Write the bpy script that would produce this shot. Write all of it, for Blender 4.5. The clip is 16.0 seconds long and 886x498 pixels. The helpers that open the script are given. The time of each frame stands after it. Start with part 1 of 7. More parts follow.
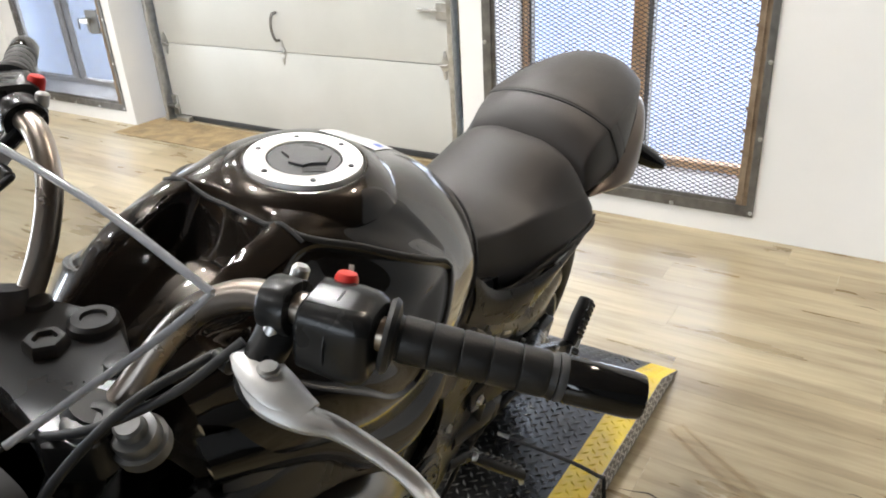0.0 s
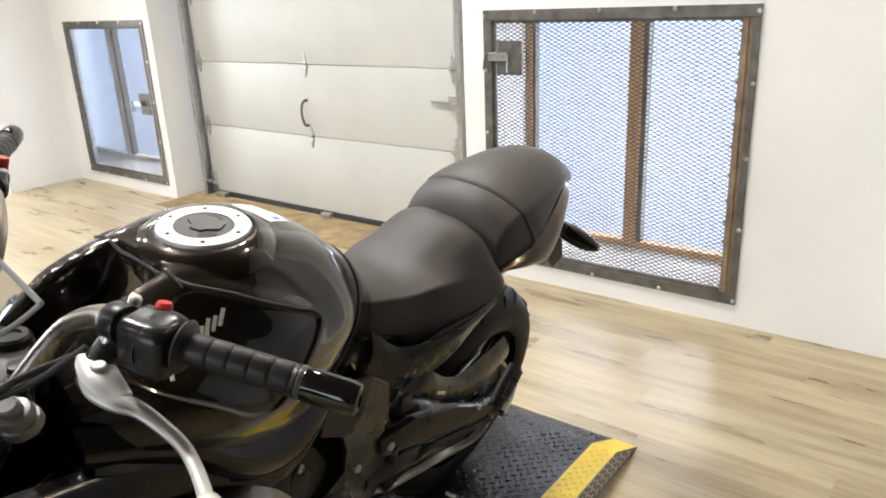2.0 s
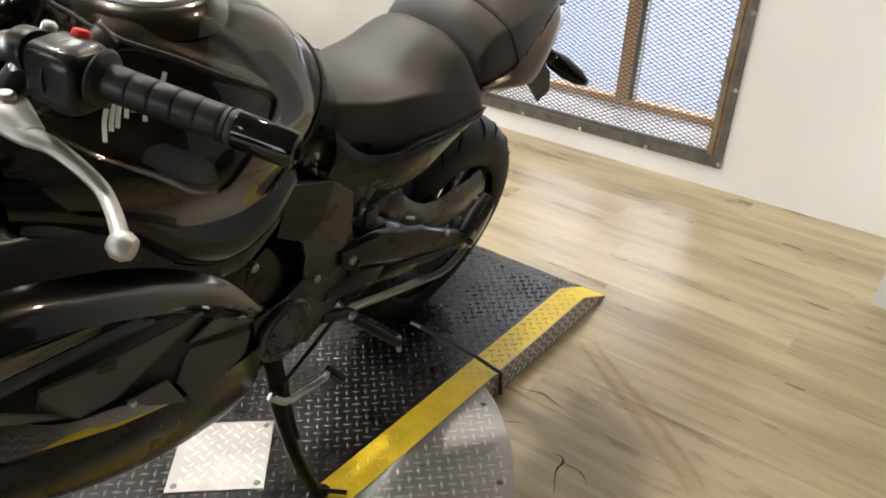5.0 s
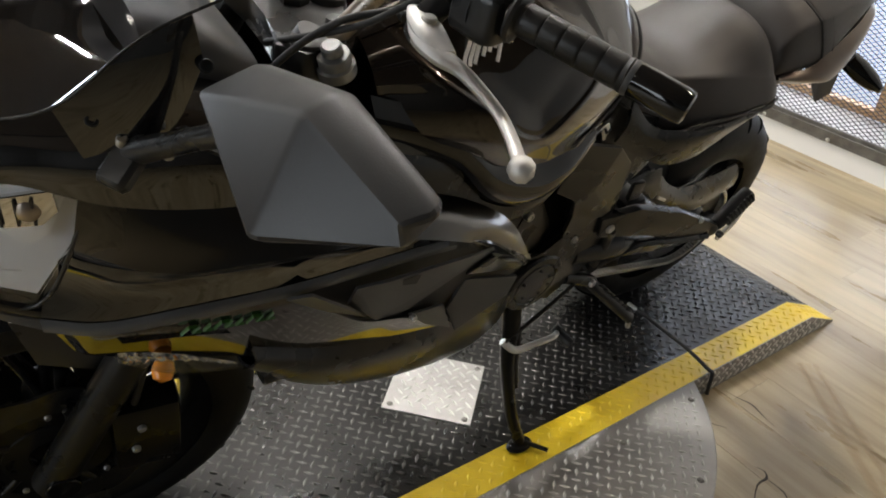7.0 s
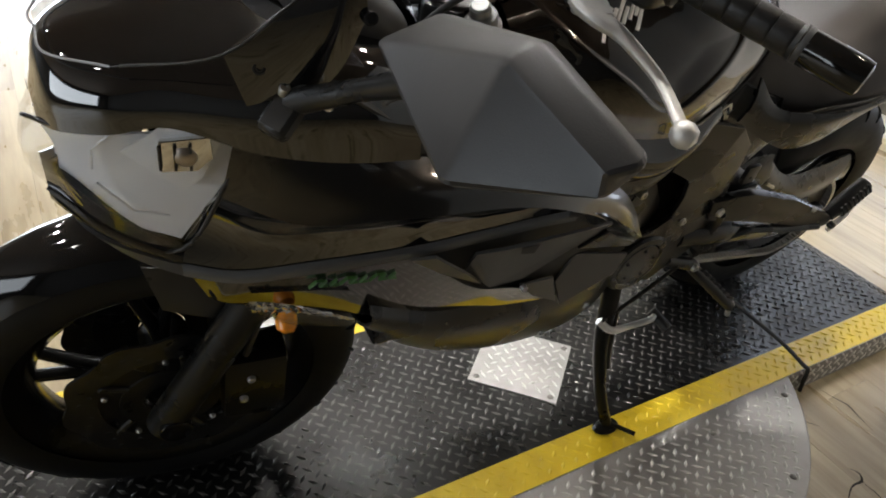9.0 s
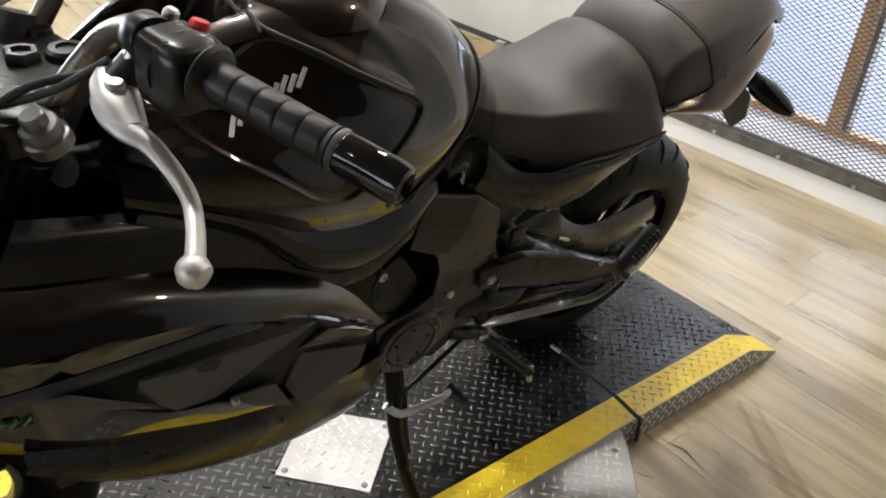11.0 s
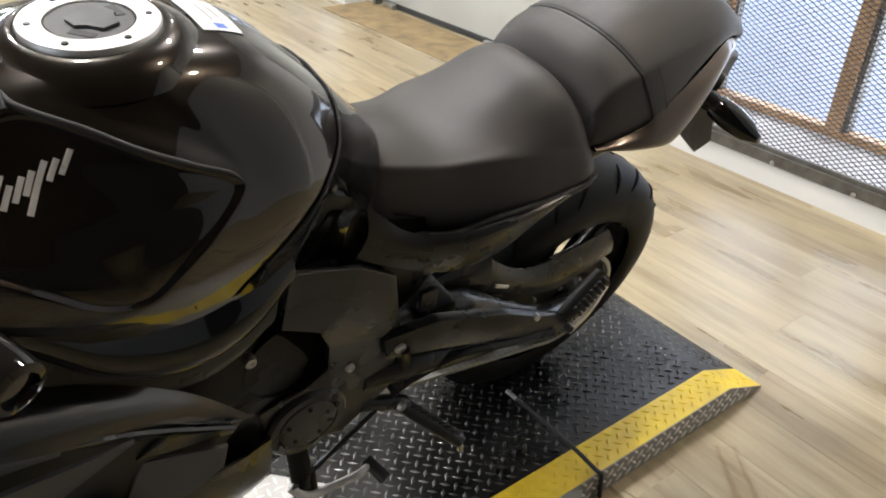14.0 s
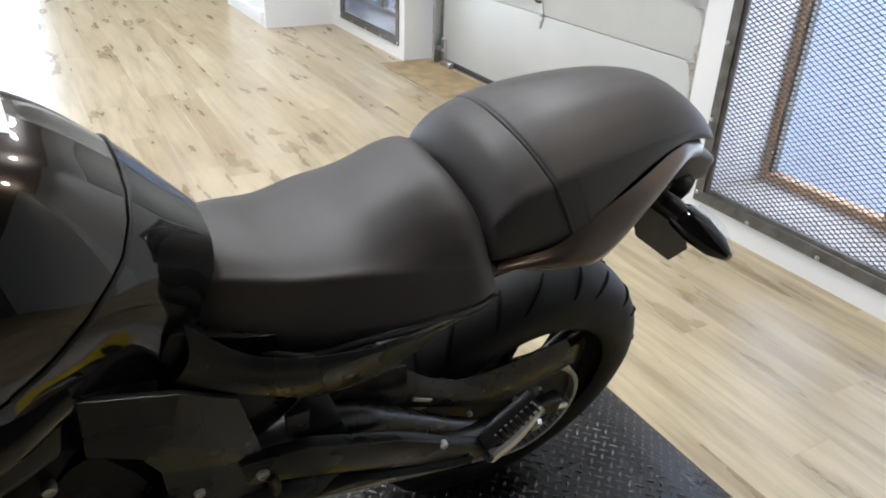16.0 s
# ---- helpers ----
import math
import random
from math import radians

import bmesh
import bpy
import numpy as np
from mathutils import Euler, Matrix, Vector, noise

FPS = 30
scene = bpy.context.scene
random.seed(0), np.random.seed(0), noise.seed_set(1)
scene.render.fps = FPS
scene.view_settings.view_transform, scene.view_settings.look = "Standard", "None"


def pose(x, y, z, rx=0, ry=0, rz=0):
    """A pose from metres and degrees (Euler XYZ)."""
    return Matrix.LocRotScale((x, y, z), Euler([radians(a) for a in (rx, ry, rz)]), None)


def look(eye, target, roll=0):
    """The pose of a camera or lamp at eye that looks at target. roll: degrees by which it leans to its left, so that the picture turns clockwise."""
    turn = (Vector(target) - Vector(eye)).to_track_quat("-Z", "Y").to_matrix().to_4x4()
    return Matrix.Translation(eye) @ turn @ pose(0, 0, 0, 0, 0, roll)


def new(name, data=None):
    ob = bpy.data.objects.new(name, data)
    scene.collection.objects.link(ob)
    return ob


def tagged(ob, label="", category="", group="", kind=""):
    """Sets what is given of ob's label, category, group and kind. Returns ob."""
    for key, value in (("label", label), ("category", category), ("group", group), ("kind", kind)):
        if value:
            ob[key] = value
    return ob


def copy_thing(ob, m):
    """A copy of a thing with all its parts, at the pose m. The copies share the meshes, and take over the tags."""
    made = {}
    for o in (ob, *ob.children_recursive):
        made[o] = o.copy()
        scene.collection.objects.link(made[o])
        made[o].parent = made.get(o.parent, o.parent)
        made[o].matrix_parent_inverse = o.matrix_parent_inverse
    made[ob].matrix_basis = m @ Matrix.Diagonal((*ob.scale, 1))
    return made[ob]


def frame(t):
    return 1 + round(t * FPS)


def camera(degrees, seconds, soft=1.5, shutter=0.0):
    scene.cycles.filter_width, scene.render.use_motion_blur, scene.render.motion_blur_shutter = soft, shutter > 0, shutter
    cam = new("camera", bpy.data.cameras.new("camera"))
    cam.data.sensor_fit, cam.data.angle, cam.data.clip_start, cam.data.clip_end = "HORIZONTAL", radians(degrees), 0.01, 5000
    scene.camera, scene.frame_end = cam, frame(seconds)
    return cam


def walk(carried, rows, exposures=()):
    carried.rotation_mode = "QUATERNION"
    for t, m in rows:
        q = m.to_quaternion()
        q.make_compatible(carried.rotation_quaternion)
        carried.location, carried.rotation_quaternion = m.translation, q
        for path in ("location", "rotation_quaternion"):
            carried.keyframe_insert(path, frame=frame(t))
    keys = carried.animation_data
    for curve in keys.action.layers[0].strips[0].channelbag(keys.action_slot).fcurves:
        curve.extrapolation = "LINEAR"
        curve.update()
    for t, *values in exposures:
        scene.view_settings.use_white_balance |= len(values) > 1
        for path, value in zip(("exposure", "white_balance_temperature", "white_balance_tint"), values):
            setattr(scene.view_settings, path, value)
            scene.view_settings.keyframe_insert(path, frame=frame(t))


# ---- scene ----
cam = camera(62.0, 16.0, 1.9)
PATH = [
    (0, (2.0085, 0.1577, 1.2896), (1.0387, 1.5689, 0.4662), -3.45),
    (0.5, (2.0698, 0.1128, 1.3129), (1.1263, 1.5732, 0.5467), -3.00),
    (1, (2.1510, 0.0408, 1.3324), (1.2067, 1.5530, 0.6755), -1.77),
    (1.5, (2.2244, 0.0761, 1.3397), (1.1962, 1.5378, 0.6946), -2.06),
    (2, (2.2868, 0.1406, 1.3264), (1.1791, 1.5528, 0.7029), -2.52),
    (2.5, (2.2978, 0.1694, 1.2998), (1.1869, 1.5364, 0.5875), -2.04),
    (3, (2.3039, 0.1616, 1.2876), (1.2148, 1.5290, 0.5433), -0.90),
    (3.2, (2.3038, 0.1599, 1.2827), (1.2307, 1.5327, 0.5251), -0.70),
    (5.3, (2.2895, 0.1747, 1.2191), (1.2840, 1.4704, 0.2599), 2.71),
    (5.5, (2.2810, 0.1665, 1.2166), (1.2509, 1.4397, 0.2534), 3.22),
    (6, (2.2614, 0.1318, 1.2103), (1.1437, 1.3141, 0.2289), 4.31),
    (6.5, (2.2374, 0.0878, 1.2121), (1.0326, 1.1720, 0.2207), 4.63),
    (7, (2.2203, 0.0404, 1.2119), (0.9548, 1.0250, 0.1924), 5.43),
    (7.5, (2.2053, 0.0089, 1.2037), (0.9050, 0.9179, 0.1583), 5.96),
    (8, (2.1941, -0.0193, 1.1958), (0.8841, 0.8309, 0.1137), 6.76),
    (8.2, (2.1889, -0.0338, 1.1914), (0.8680, 0.7866, 0.0996), 6.86),
    (10.3, (2.2675, 0.1323, 1.2063), (0.9357, 1.0432, 0.2030), 2.44),
    (10.5, (2.2829, 0.1762, 1.2164), (0.9425, 1.0921, 0.2293), 1.83),
    (11, (2.2398, 0.2779, 1.2174), (0.9591, 1.2874, 0.2423), 3.35),
    (11.5, (2.1617, 0.3884, 1.2228), (0.9265, 1.4558, 0.2507), 3.13),
    (12, (2.1645, 0.4490, 1.2388), (0.9228, 1.4940, 0.2508), 3.11),
    (12.5, (2.1936, 0.4912, 1.2506), (0.8376, 1.4537, 0.3314), 2.26),
    (13, (2.2026, 0.5125, 1.2388), (0.8936, 1.4975, 0.2764), 2.51),
    (13.5, (2.1989, 0.5156, 1.2331), (0.9087, 1.5041, 0.2489), 2.13),
    (14, (2.1930, 0.5163, 1.2316), (0.8932, 1.4832, 0.2388), 1.32),
    (14.5, (2.1962, 0.5283, 1.2328), (0.8634, 1.4715, 0.2612), -0.62),
    (15, (2.2296, 0.5786, 1.2380), (0.8016, 1.4204, 0.3094), -3.06),
    (15.5, (2.2589, 0.6790, 1.2490), (0.7961, 1.4936, 0.3509), 0.73),
    (16, (2.1973, 0.8043, 1.2489), (0.7364, 1.6322, 0.3598), 2.10),
]
EXPOSURES = [(0, 0.08, 6500, 10), (1, 0.07, 6560, 10), (2, 0.06, 6680, 10), (3, 0.07, 6850, 10), (5.5, -0.13, 6950, 10), (6.5, -0.2, 6830, 10), (8, -0.26, 6720, 10), (10.5, -0.11, 6600, 10), (12, -0.05, 6540, 10), (12.5, -0.02, 6250, 10), (13, -0.04, 6430, 10), (14, -0.05, 6500, 10), (15, -0.1, 6400, 10), (16, -0.22, 6020, 10)]
walk(cam, [(t, look(eye, target, roll)) for t, eye, target, roll in PATH], EXPOSURES)

# ---- world, lamps, exposure ----
world = bpy.data.worlds.new("world")
scene.world = world
world.use_nodes = True
wn = world.node_tree
sky = wn.nodes.new("ShaderNodeTexSky")
sky.sky_type, sky.sun_disc = "NISHITA", False
sky.sun_elevation, sky.sun_rotation = radians(35), radians(20)
wn.nodes["Background"].inputs["Strength"].default_value = 0.1
wn.links.new(sky.outputs["Color"], wn.nodes["Background"].inputs["Color"])
scene.view_settings.exposure = 0.0


def lamp(name, m, size, watts, colour=(1, 1, 1), shape="DISK", size_y=0.0, spread=180):
    light = bpy.data.lights.new(name, "AREA")
    light.shape, light.size, light.energy, light.color = shape, size, watts, colour
    light.spread = radians(spread)
    if size_y:
        light.size_y = size_y
    ob = new(name, light)
    ob.matrix_world = m
    return ob


CEIL = 3.1
SOUTH = -6.0
LAMPS = [(x, 2.15) for x in (-7.0, -5.5, -4.0, -2.5, -1.0, 0.5, 2.0)] + [(x, 0.7) for x in (-7.0, -5.5, -4.0, -2.5, -1.0, 0.5)] + [(x, -1.6) for x in (-4.0, -2.5, -1.0, 0.5, 1.7)]
WATTS = {(1.7, -1.6): 2, (0.5, -1.6): 15, (0.5, 0.7): 36, (0.5, 2.15): 33, (2.0, 2.15): 12}   # watts tuned spot by spot to balance the light
for lx, ly in LAMPS:
    # warm tint added at x 2.0 to put a warm glow on the wall
    lamp("downlight", pose(lx, ly, CEIL - 0.05), 0.14, WATTS.get((lx, ly), 36 if ly < 0 else 21), (1.0, 0.86, 0.70) if lx == 2.0 else (1.0, 0.985, 0.962), spread=140)
# daylight in the two barred windows and in the shop front far to the west
lamp("window_daylight", pose(0.93, 3.42, 0.66, -90, 0, 0), 1.05, 14, (0.84, 0.91, 1.0), "RECTANGLE", 1.0)
lamp("window_daylight", pose(-3.03, 3.44, 0.66, -90, 0, 0), 0.95, 12, (0.84, 0.91, 1.0), "RECTANGLE", 1.0)
# added cool fill from the unseen south side, no such window is known
lamp("south_fill_light", pose(2.2, SOUTH - 0.05, 1.75, 90, 0, 0), 5.6, 95, (0.80, 0.90, 1.0), "RECTANGLE", 1.9)
lamp("shopfront_daylight", pose(-11.9, -1.5, 1.4, 0, -90, 0), 2.4, 620, (0.80, 0.90, 1.0), "RECTANGLE", 4.6)


# ---- materials ----
def nodes_of(name):
    m = bpy.data.materials.new(name)
    m.use_nodes = True
    t = m.node_tree
    return m, t, t.nodes["Principled BSDF"]


def noise_node(t, scale, detail=4.0, stretch=(1, 1, 1), coord="Object", rough=0.55, shift=None):
    tc = t.nodes.new("ShaderNodeTexCoord")
    mp = t.nodes.new("ShaderNodeMapping")
    mp.inputs["Scale"].default_value = stretch
    t.links.new(tc.outputs[coord], mp.inputs["Vector"])
    if shift is not None:
        t.links.new(shift, mp.inputs["Location"])
    n = t.nodes.new("ShaderNodeTexNoise")
    n.inputs["Scale"].default_value, n.inputs["Detail"].default_value, n.inputs["Roughness"].default_value = scale, detail, rough
    t.links.new(mp.outputs["Vector"], n.inputs["Vector"])
    return n


def ramp_node(t, fac, stops):
    r = t.nodes.new("ShaderNodeValToRGB")
    while len(r.color_ramp.elements) < len(stops):
        r.color_ramp.elements.new(0.5)
    for e, (p, c) in zip(r.color_ramp.elements, stops):
        e.position, e.color = p, (*c, 1) if len(c) == 3 else c
    t.links.new(fac, r.inputs["Fac"])
    return r


def mixer(t, a, b, fac, mode="MIX"):
    n = t.nodes.new("ShaderNodeMix")
    n.data_type, n.blend_type = "RGBA", mode
    for sock, v in ((n.inputs["Factor"], fac), (n.inputs["A"], a), (n.inputs["B"], b)):
        if isinstance(v, bpy.types.NodeSocket):
            t.links.new(v, sock)
        else:
            sock.default_value = v if not isinstance(v, tuple) or len(v) == 4 else (*v, 1)
    return n.outputs["Result"]


def bump_node(t, bsdf, height, strength, dist=0.002):
    b = t.nodes.new("ShaderNodeBump")
    b.inputs["Strength"].default_value, b.inputs["Distance"].default_value = strength, dist
    t.links.new(height, b.inputs["Height"])
    t.links.new(b.outputs["Normal"], bsdf.inputs["Normal"])


def surface(name, a, b, rough, metal=0.0, scale=12.0, fine=220.0, bump=0.05, rough_var=0.08, coat=0.0, spec=0.5, stretch=(1, 1, 1)):
    """A general surface: two colours mixed by broad stains, roughness that varies, and fine relief."""
    m, t, p = nodes_of(name)
    big = noise_node(t, scale, 5.0, stretch)
    small = noise_node(t, fine, 3.0, stretch)
    r = ramp_node(t, big.outputs["Fac"], [(0.32, a), (0.68, b)])
    t.links.new(r.outputs["Color"], p.inputs["Base Color"])
    rr = ramp_node(t, big.outputs["Fac"], [(0.3, (max(rough - rough_var, 0.02),) * 3), (0.7, (rough + rough_var,) * 3)])
    t.links.new(rr.outputs["Color"], p.inputs["Roughness"])
    p.inputs["Metallic"].default_value = metal
    p.inputs["Coat Weight"].default_value = coat
    p.inputs["Coat Roughness"].default_value = 0.03
    p.inputs["Coat IOR"].default_value = 1.6
    p.inputs["Specular IOR Level"].default_value = spec
    if bump:
        bump_node(t, p, small.outputs["Fac"], bump)
    return m


def glow(name, colour, strength):
    m, t, p = nodes_of(name)
    p.inputs["Base Color"].default_value = (*colour, 1)
    p.inputs["Emission Color"].default_value = (*colour, 1)
    p.inputs["Emission Strength"].default_value = strength
    return m


def clear(name, tint, rough=0.02, gloss=0.04):
    """A thin clear sheet: part see-through, part gloss by angle."""
    m, t, p = nodes_of(name)
    tr = t.nodes.new("ShaderNodeBsdfTransparent")
    tr.inputs["Color"].default_value = (*tint, 1)
    gl = t.nodes.new("ShaderNodeBsdfGlossy")
    gl.inputs["Roughness"].default_value = rough
    lw = t.nodes.new("ShaderNodeLayerWeight")
    lw.inputs["Blend"].default_value = 0.5
    pw = t.nodes.new("ShaderNodeMath")
    pw.operation = "POWER"
    pw.inputs[1].default_value = 4.0
    t.links.new(lw.outputs["Facing"], pw.inputs[0])
    fr = t.nodes.new("ShaderNodeMath")
    fr.operation = "MULTIPLY_ADD"
    fr.inputs[1].default_value, fr.inputs[2].default_value = 0.7, gloss
    t.links.new(pw.outputs[0], fr.inputs[0])
    mx = t.nodes.new("ShaderNodeMixShader")
    t.links.new(fr.outputs[0], mx.inputs["Fac"])
    t.links.new(tr.outputs["BSDF"], mx.inputs[1])
    t.links.new(gl.outputs["BSDF"], mx.inputs[2])
    t.links.new(mx.outputs["Shader"], t.nodes["Material Output"].inputs["Surface"])
    return m


def plank_material():
    m, t, p = nodes_of("vinyl_plank")
    info = t.nodes.new("ShaderNodeObjectInfo")
    geo = t.nodes.new("ShaderNodeNewGeometry")
    add = t.nodes.new("ShaderNodeMath")
    add.operation = "ADD"
    t.links.new(info.outputs["Random"], add.inputs[0])
    t.links.new(geo.outputs["Random Per Island"], add.inputs[1])
    wrap = t.nodes.new("ShaderNodeMath")
    wrap.operation = "FRACT"
    t.links.new(add.outputs[0], wrap.inputs[0])
    mul = t.nodes.new("ShaderNodeMath")
    mul.operation = "MULTIPLY"
    mul.inputs[1].default_value = 37.0
    t.links.new(wrap.outputs[0], mul.inputs[0])
    shift = t.nodes.new("ShaderNodeCombineXYZ")
    t.links.new(mul.outputs[0], shift.inputs["X"])
    t.links.new(mul.outputs[0], shift.inputs["Z"])
    cloud = noise_node(t, 3.2, 5.0, (0.6, 2.6, 1.0), shift=shift.outputs["Vector"])
    grain = noise_node(t, 14.0, 8.0, (0.30, 5.0, 1.0), rough=0.66, shift=shift.outputs["Vector"])
    streak = noise_node(t, 5.0, 4.0, (0.35, 4.5, 1.0), rough=0.6, shift=shift.outputs["Vector"])
    tone = ramp_node(t, wrap.outputs[0], [(0.0, (0.302, 0.240, 0.142)), (0.35, (0.358, 0.302, 0.195)), (0.7, (0.322, 0.264, 0.163)), (1.0, (0.384, 0.332, 0.223))])
    c1 = ramp_node(t, cloud.outputs["Fac"], [(0.30, (0.72, 0.67, 0.59)), (0.46, (0.96, 0.945, 0.92)), (0.66, (1.14, 1.14, 1.14))])
    c2 = ramp_node(t, grain.outputs["Fac"], [(0.30, (0.86, 0.84, 0.80)), (0.46, (0.95, 0.94, 0.92)), (0.62, (1.12, 1.12, 1.12))])
    c3 = ramp_node(t, streak.outputs["Fac"], [(0.36, (0.68, 0.645, 0.585)), (0.50, (0.98, 0.98, 0.97)), (0.64, (1.14, 1.14, 1.15))])
    col = mixer(t, tone.outputs["Color"], c1.outputs["Color"], 0.95, "MULTIPLY")
    col = mixer(t, col, c2.outputs["Color"], 0.5, "MULTIPLY")
    col = mixer(t, col, c3.outputs["Color"], 0.8, "MULTIPLY")
    t.links.new(col, p.inputs["Base Color"])
    rr = ramp_node(t, cloud.outputs["Fac"], [(0.3, (0.25,) * 3), (0.7, (0.37,) * 3)])
    t.links.new(rr.outputs["Color"], p.inputs["Roughness"])
    p.inputs["Specular IOR Level"].default_value = 1.0
    bump_node(t, p, grain.outputs["Fac"], 0.12, 0.001)
    return m


M_PLANK = plank_material()
M_WALL = surface("white_wall_paint", (0.70, 0.70, 0.69), (0.745, 0.74, 0.728), 0.6, scale=2.5, fine=160, bump=0.06)
M_CEIL = surface("brown_stained_ceiling", (0.10, 0.070, 0.048), (0.16, 0.115, 0.08), 0.7, scale=2.0, fine=90, bump=0.1)
M_TRIM = surface("white_trim", (0.7, 0.7, 0.7), (0.75, 0.75, 0.75), 0.5, scale=20, fine=90, bump=0.0)
# near-black colour stands for the dim room, keeps reflections on the bike dark
M_DARKWALL = surface("unseen_dark_wall", (0.035, 0.032, 0.030), (0.06, 0.055, 0.05), 0.7, scale=2.0, fine=90, bump=0.1)
M_DOOR = surface("cream_door_enamel", (0.48, 0.485, 0.462), (0.52, 0.525, 0.50), 0.42, scale=3.0, fine=120, bump=0.05)
M_STEEL = surface("galvanised_steel", (0.45, 0.45, 0.44), (0.62, 0.62, 0.61), 0.38, metal=1.0, scale=30, fine=300, bump=0.06)
M_IRON = surface("dark_raw_iron", (0.10, 0.095, 0.09), (0.19, 0.18, 0.165), 0.5, metal=0.7, scale=18, fine=240, bump=0.1)
M_RUST = surface("rusty_angle_iron", (0.15, 0.10, 0.06), (0.30, 0.23, 0.16), 0.6, metal=0.35, scale=14, fine=180, bump=0.15)
M_MESH = surface("expanded_metal", (0.055, 0.052, 0.05), (0.11, 0.10, 0.095), 0.5, metal=0.6, scale=20, fine=260, bump=0.05)
M_WOOD = surface("stained_window_wood", (0.46, 0.25, 0.11), (0.62, 0.37, 0.18), 0.45, scale=8, fine=140, bump=0.1, stretch=(4, 4, 0.6))
M_SILL = surface("dusty_sill", (0.52, 0.49, 0.45), (0.74, 0.72, 0.69), 0.7, scale=6, fine=120, bump=0.1)
M_MAT = surface("brown_coir_mat", (0.16, 0.11, 0.055), (0.34, 0.25, 0.13), 0.85, scale=9, fine=400, bump=0.6)
M_SEAL = surface("black_rubber", (0.012, 0.012, 0.012), (0.03, 0.03, 0.03), 0.6, scale=20, fine=240, bump=0.1)
M_SKYGLOW = glow("bright_overcast_backdrop", (0.68, 0.79, 1.0), 1.02)
M_LAMP = glow("lamp_lens", (1.0, 0.94, 0.85), 14.0)
M_GLASS = clear("window_glass", (0.97, 0.98, 1.0))


# ---- mesh helpers ----
def finish(bm, angle=38):
    bmesh.ops.recalc_face_normals(bm, faces=bm.faces)
    lim = radians(angle)
    for f in bm.faces:
        f.smooth = True
    for e in bm.edges:
        if len(e.link_faces) == 2 and e.calc_face_angle(0) > lim:
            e.smooth = False
    return bm


def link_mesh(name, bm, material, parent=None, angle=38):
    finish(bm, angle)
    me = bpy.data.meshes.new(name)
    bm.to_mesh(me)
    bm.free()
    for mt in material if isinstance(material, (list, tuple)) else [material]:
        me.materials.append(mt)
    ob = new(name, me)
    ob.parent = parent
    return ob


def part(name, bm, material, parent, label="", angle=38):
    ob = link_mesh(name, bm, material, parent, angle)
    if label:
        ob["label"] = label
    return ob


def thing(name, label, category, m=None, group="", kind=""):
    ob = new(name)
    ob.empty_display_size = 0.05
    if m is not None:
        ob.matrix_world = m
    return tagged(ob, label, category, group, kind)


def add_box(bm, lo, hi, bevel=0.0, m=None, segs=1):
    made = bmesh.ops.create_cube(bm, size=1.0)["verts"]
    for v in made:
        v.co = Vector([lo[k] + (v.co[k] + 0.5) * (hi[k] - lo[k]) for k in range(3)])
    if bevel:
        es = list({e for v in made for e in v.link_edges})
        made = bmesh.ops.bevel(bm, geom=es, offset=bevel, segments=segs, profile=0.6, affect="EDGES")["verts"]
    if m is not None:
        bmesh.ops.transform(bm, matrix=m, verts=list({v for v in made if v.is_valid}))
    return made


def box(lo, hi, bevel=0.0, m=None, segs=1):
    bm = bmesh.new()
    add_box(bm, lo, hi, bevel, m, segs)
    return bm


def add_lathe(bm, profile, segs=32, m=Matrix(), close=False):
    """Turn a profile of (radius, height) about z, then place it by m."""
    rings = []
    for r, h in profile:
        if r < 1e-6:
            rings.append([bm.verts.new(m @ Vector((0, 0, h)))])
        else:
            rings.append([bm.verts.new(m @ Vector((r * math.cos(2 * math.pi * k / segs), r * math.sin(2 * math.pi * k / segs), h))) for k in range(segs)])
    pairs = list(zip(rings, rings[1:])) + ([(rings[-1], rings[0])] if close else [])
    for a, b in pairs:
        for k in range(segs):
            n = (k + 1) % segs
            if len(a) == 1 and len(b) == 1:
                continue
            if len(a) == 1:
                bm.faces.new((a[0], b[k], b[n]))
            elif len(b) == 1:
                bm.faces.new((a[k], b[0], a[n]))
            else:
                bm.faces.new((a[k], b[k], b[n], a[n]))
    return bm


def lathe(profile, segs=32, m=Matrix(), close=False):
    return add_lathe(bmesh.new(), profile, segs, m, close)


def axis_pose(a, b):
    """A pose at a whose z points to b."""
    a, b = Vector(a), Vector(b)
    return Matrix.Translation(a) @ (b - a).to_track_quat("Z", "Y").to_matrix().to_4x4()


def rod_profile(length, r, r2=None, bevel=0.002):
    r2 = r if r2 is None else r2
    return [(0, 0), (r - bevel, 0), (r, bevel), (r2, length - bevel), (r2 - bevel, length), (0, length)]


def add_rod(bm, a, b, r, r2=None, segs=16, bevel=0.0015):
    return add_lathe(bm, rod_profile((Vector(b) - Vector(a)).length, r, r2, bevel), segs, axis_pose(a, b))


def rod(a, b, r, r2=None, segs=16, bevel=0.0015):
    return add_rod(bmesh.new(), a, b, r, r2, segs, bevel)


def spline(pts, n):
    """Points along a smooth curve through pts, n to each span."""
    P = [np.array(p, float) for p in pts]
    P = [2 * P[0] - P[1]] + P + [2 * P[-1] - P[-2]]
    out = []
    for i in range(1, len(P) - 2):
        for k in range(n):
            u = k / n
            a, b, c, d = P[i - 1], P[i], P[i + 1], P[i + 2]
            out.append(0.5 * (2 * b + (c - a) * u + (2 * a - 5 * b + 4 * c - d) * u * u + (3 * b - a - 3 * c + d) * u ** 3))
    out.append(P[-2])
    return out


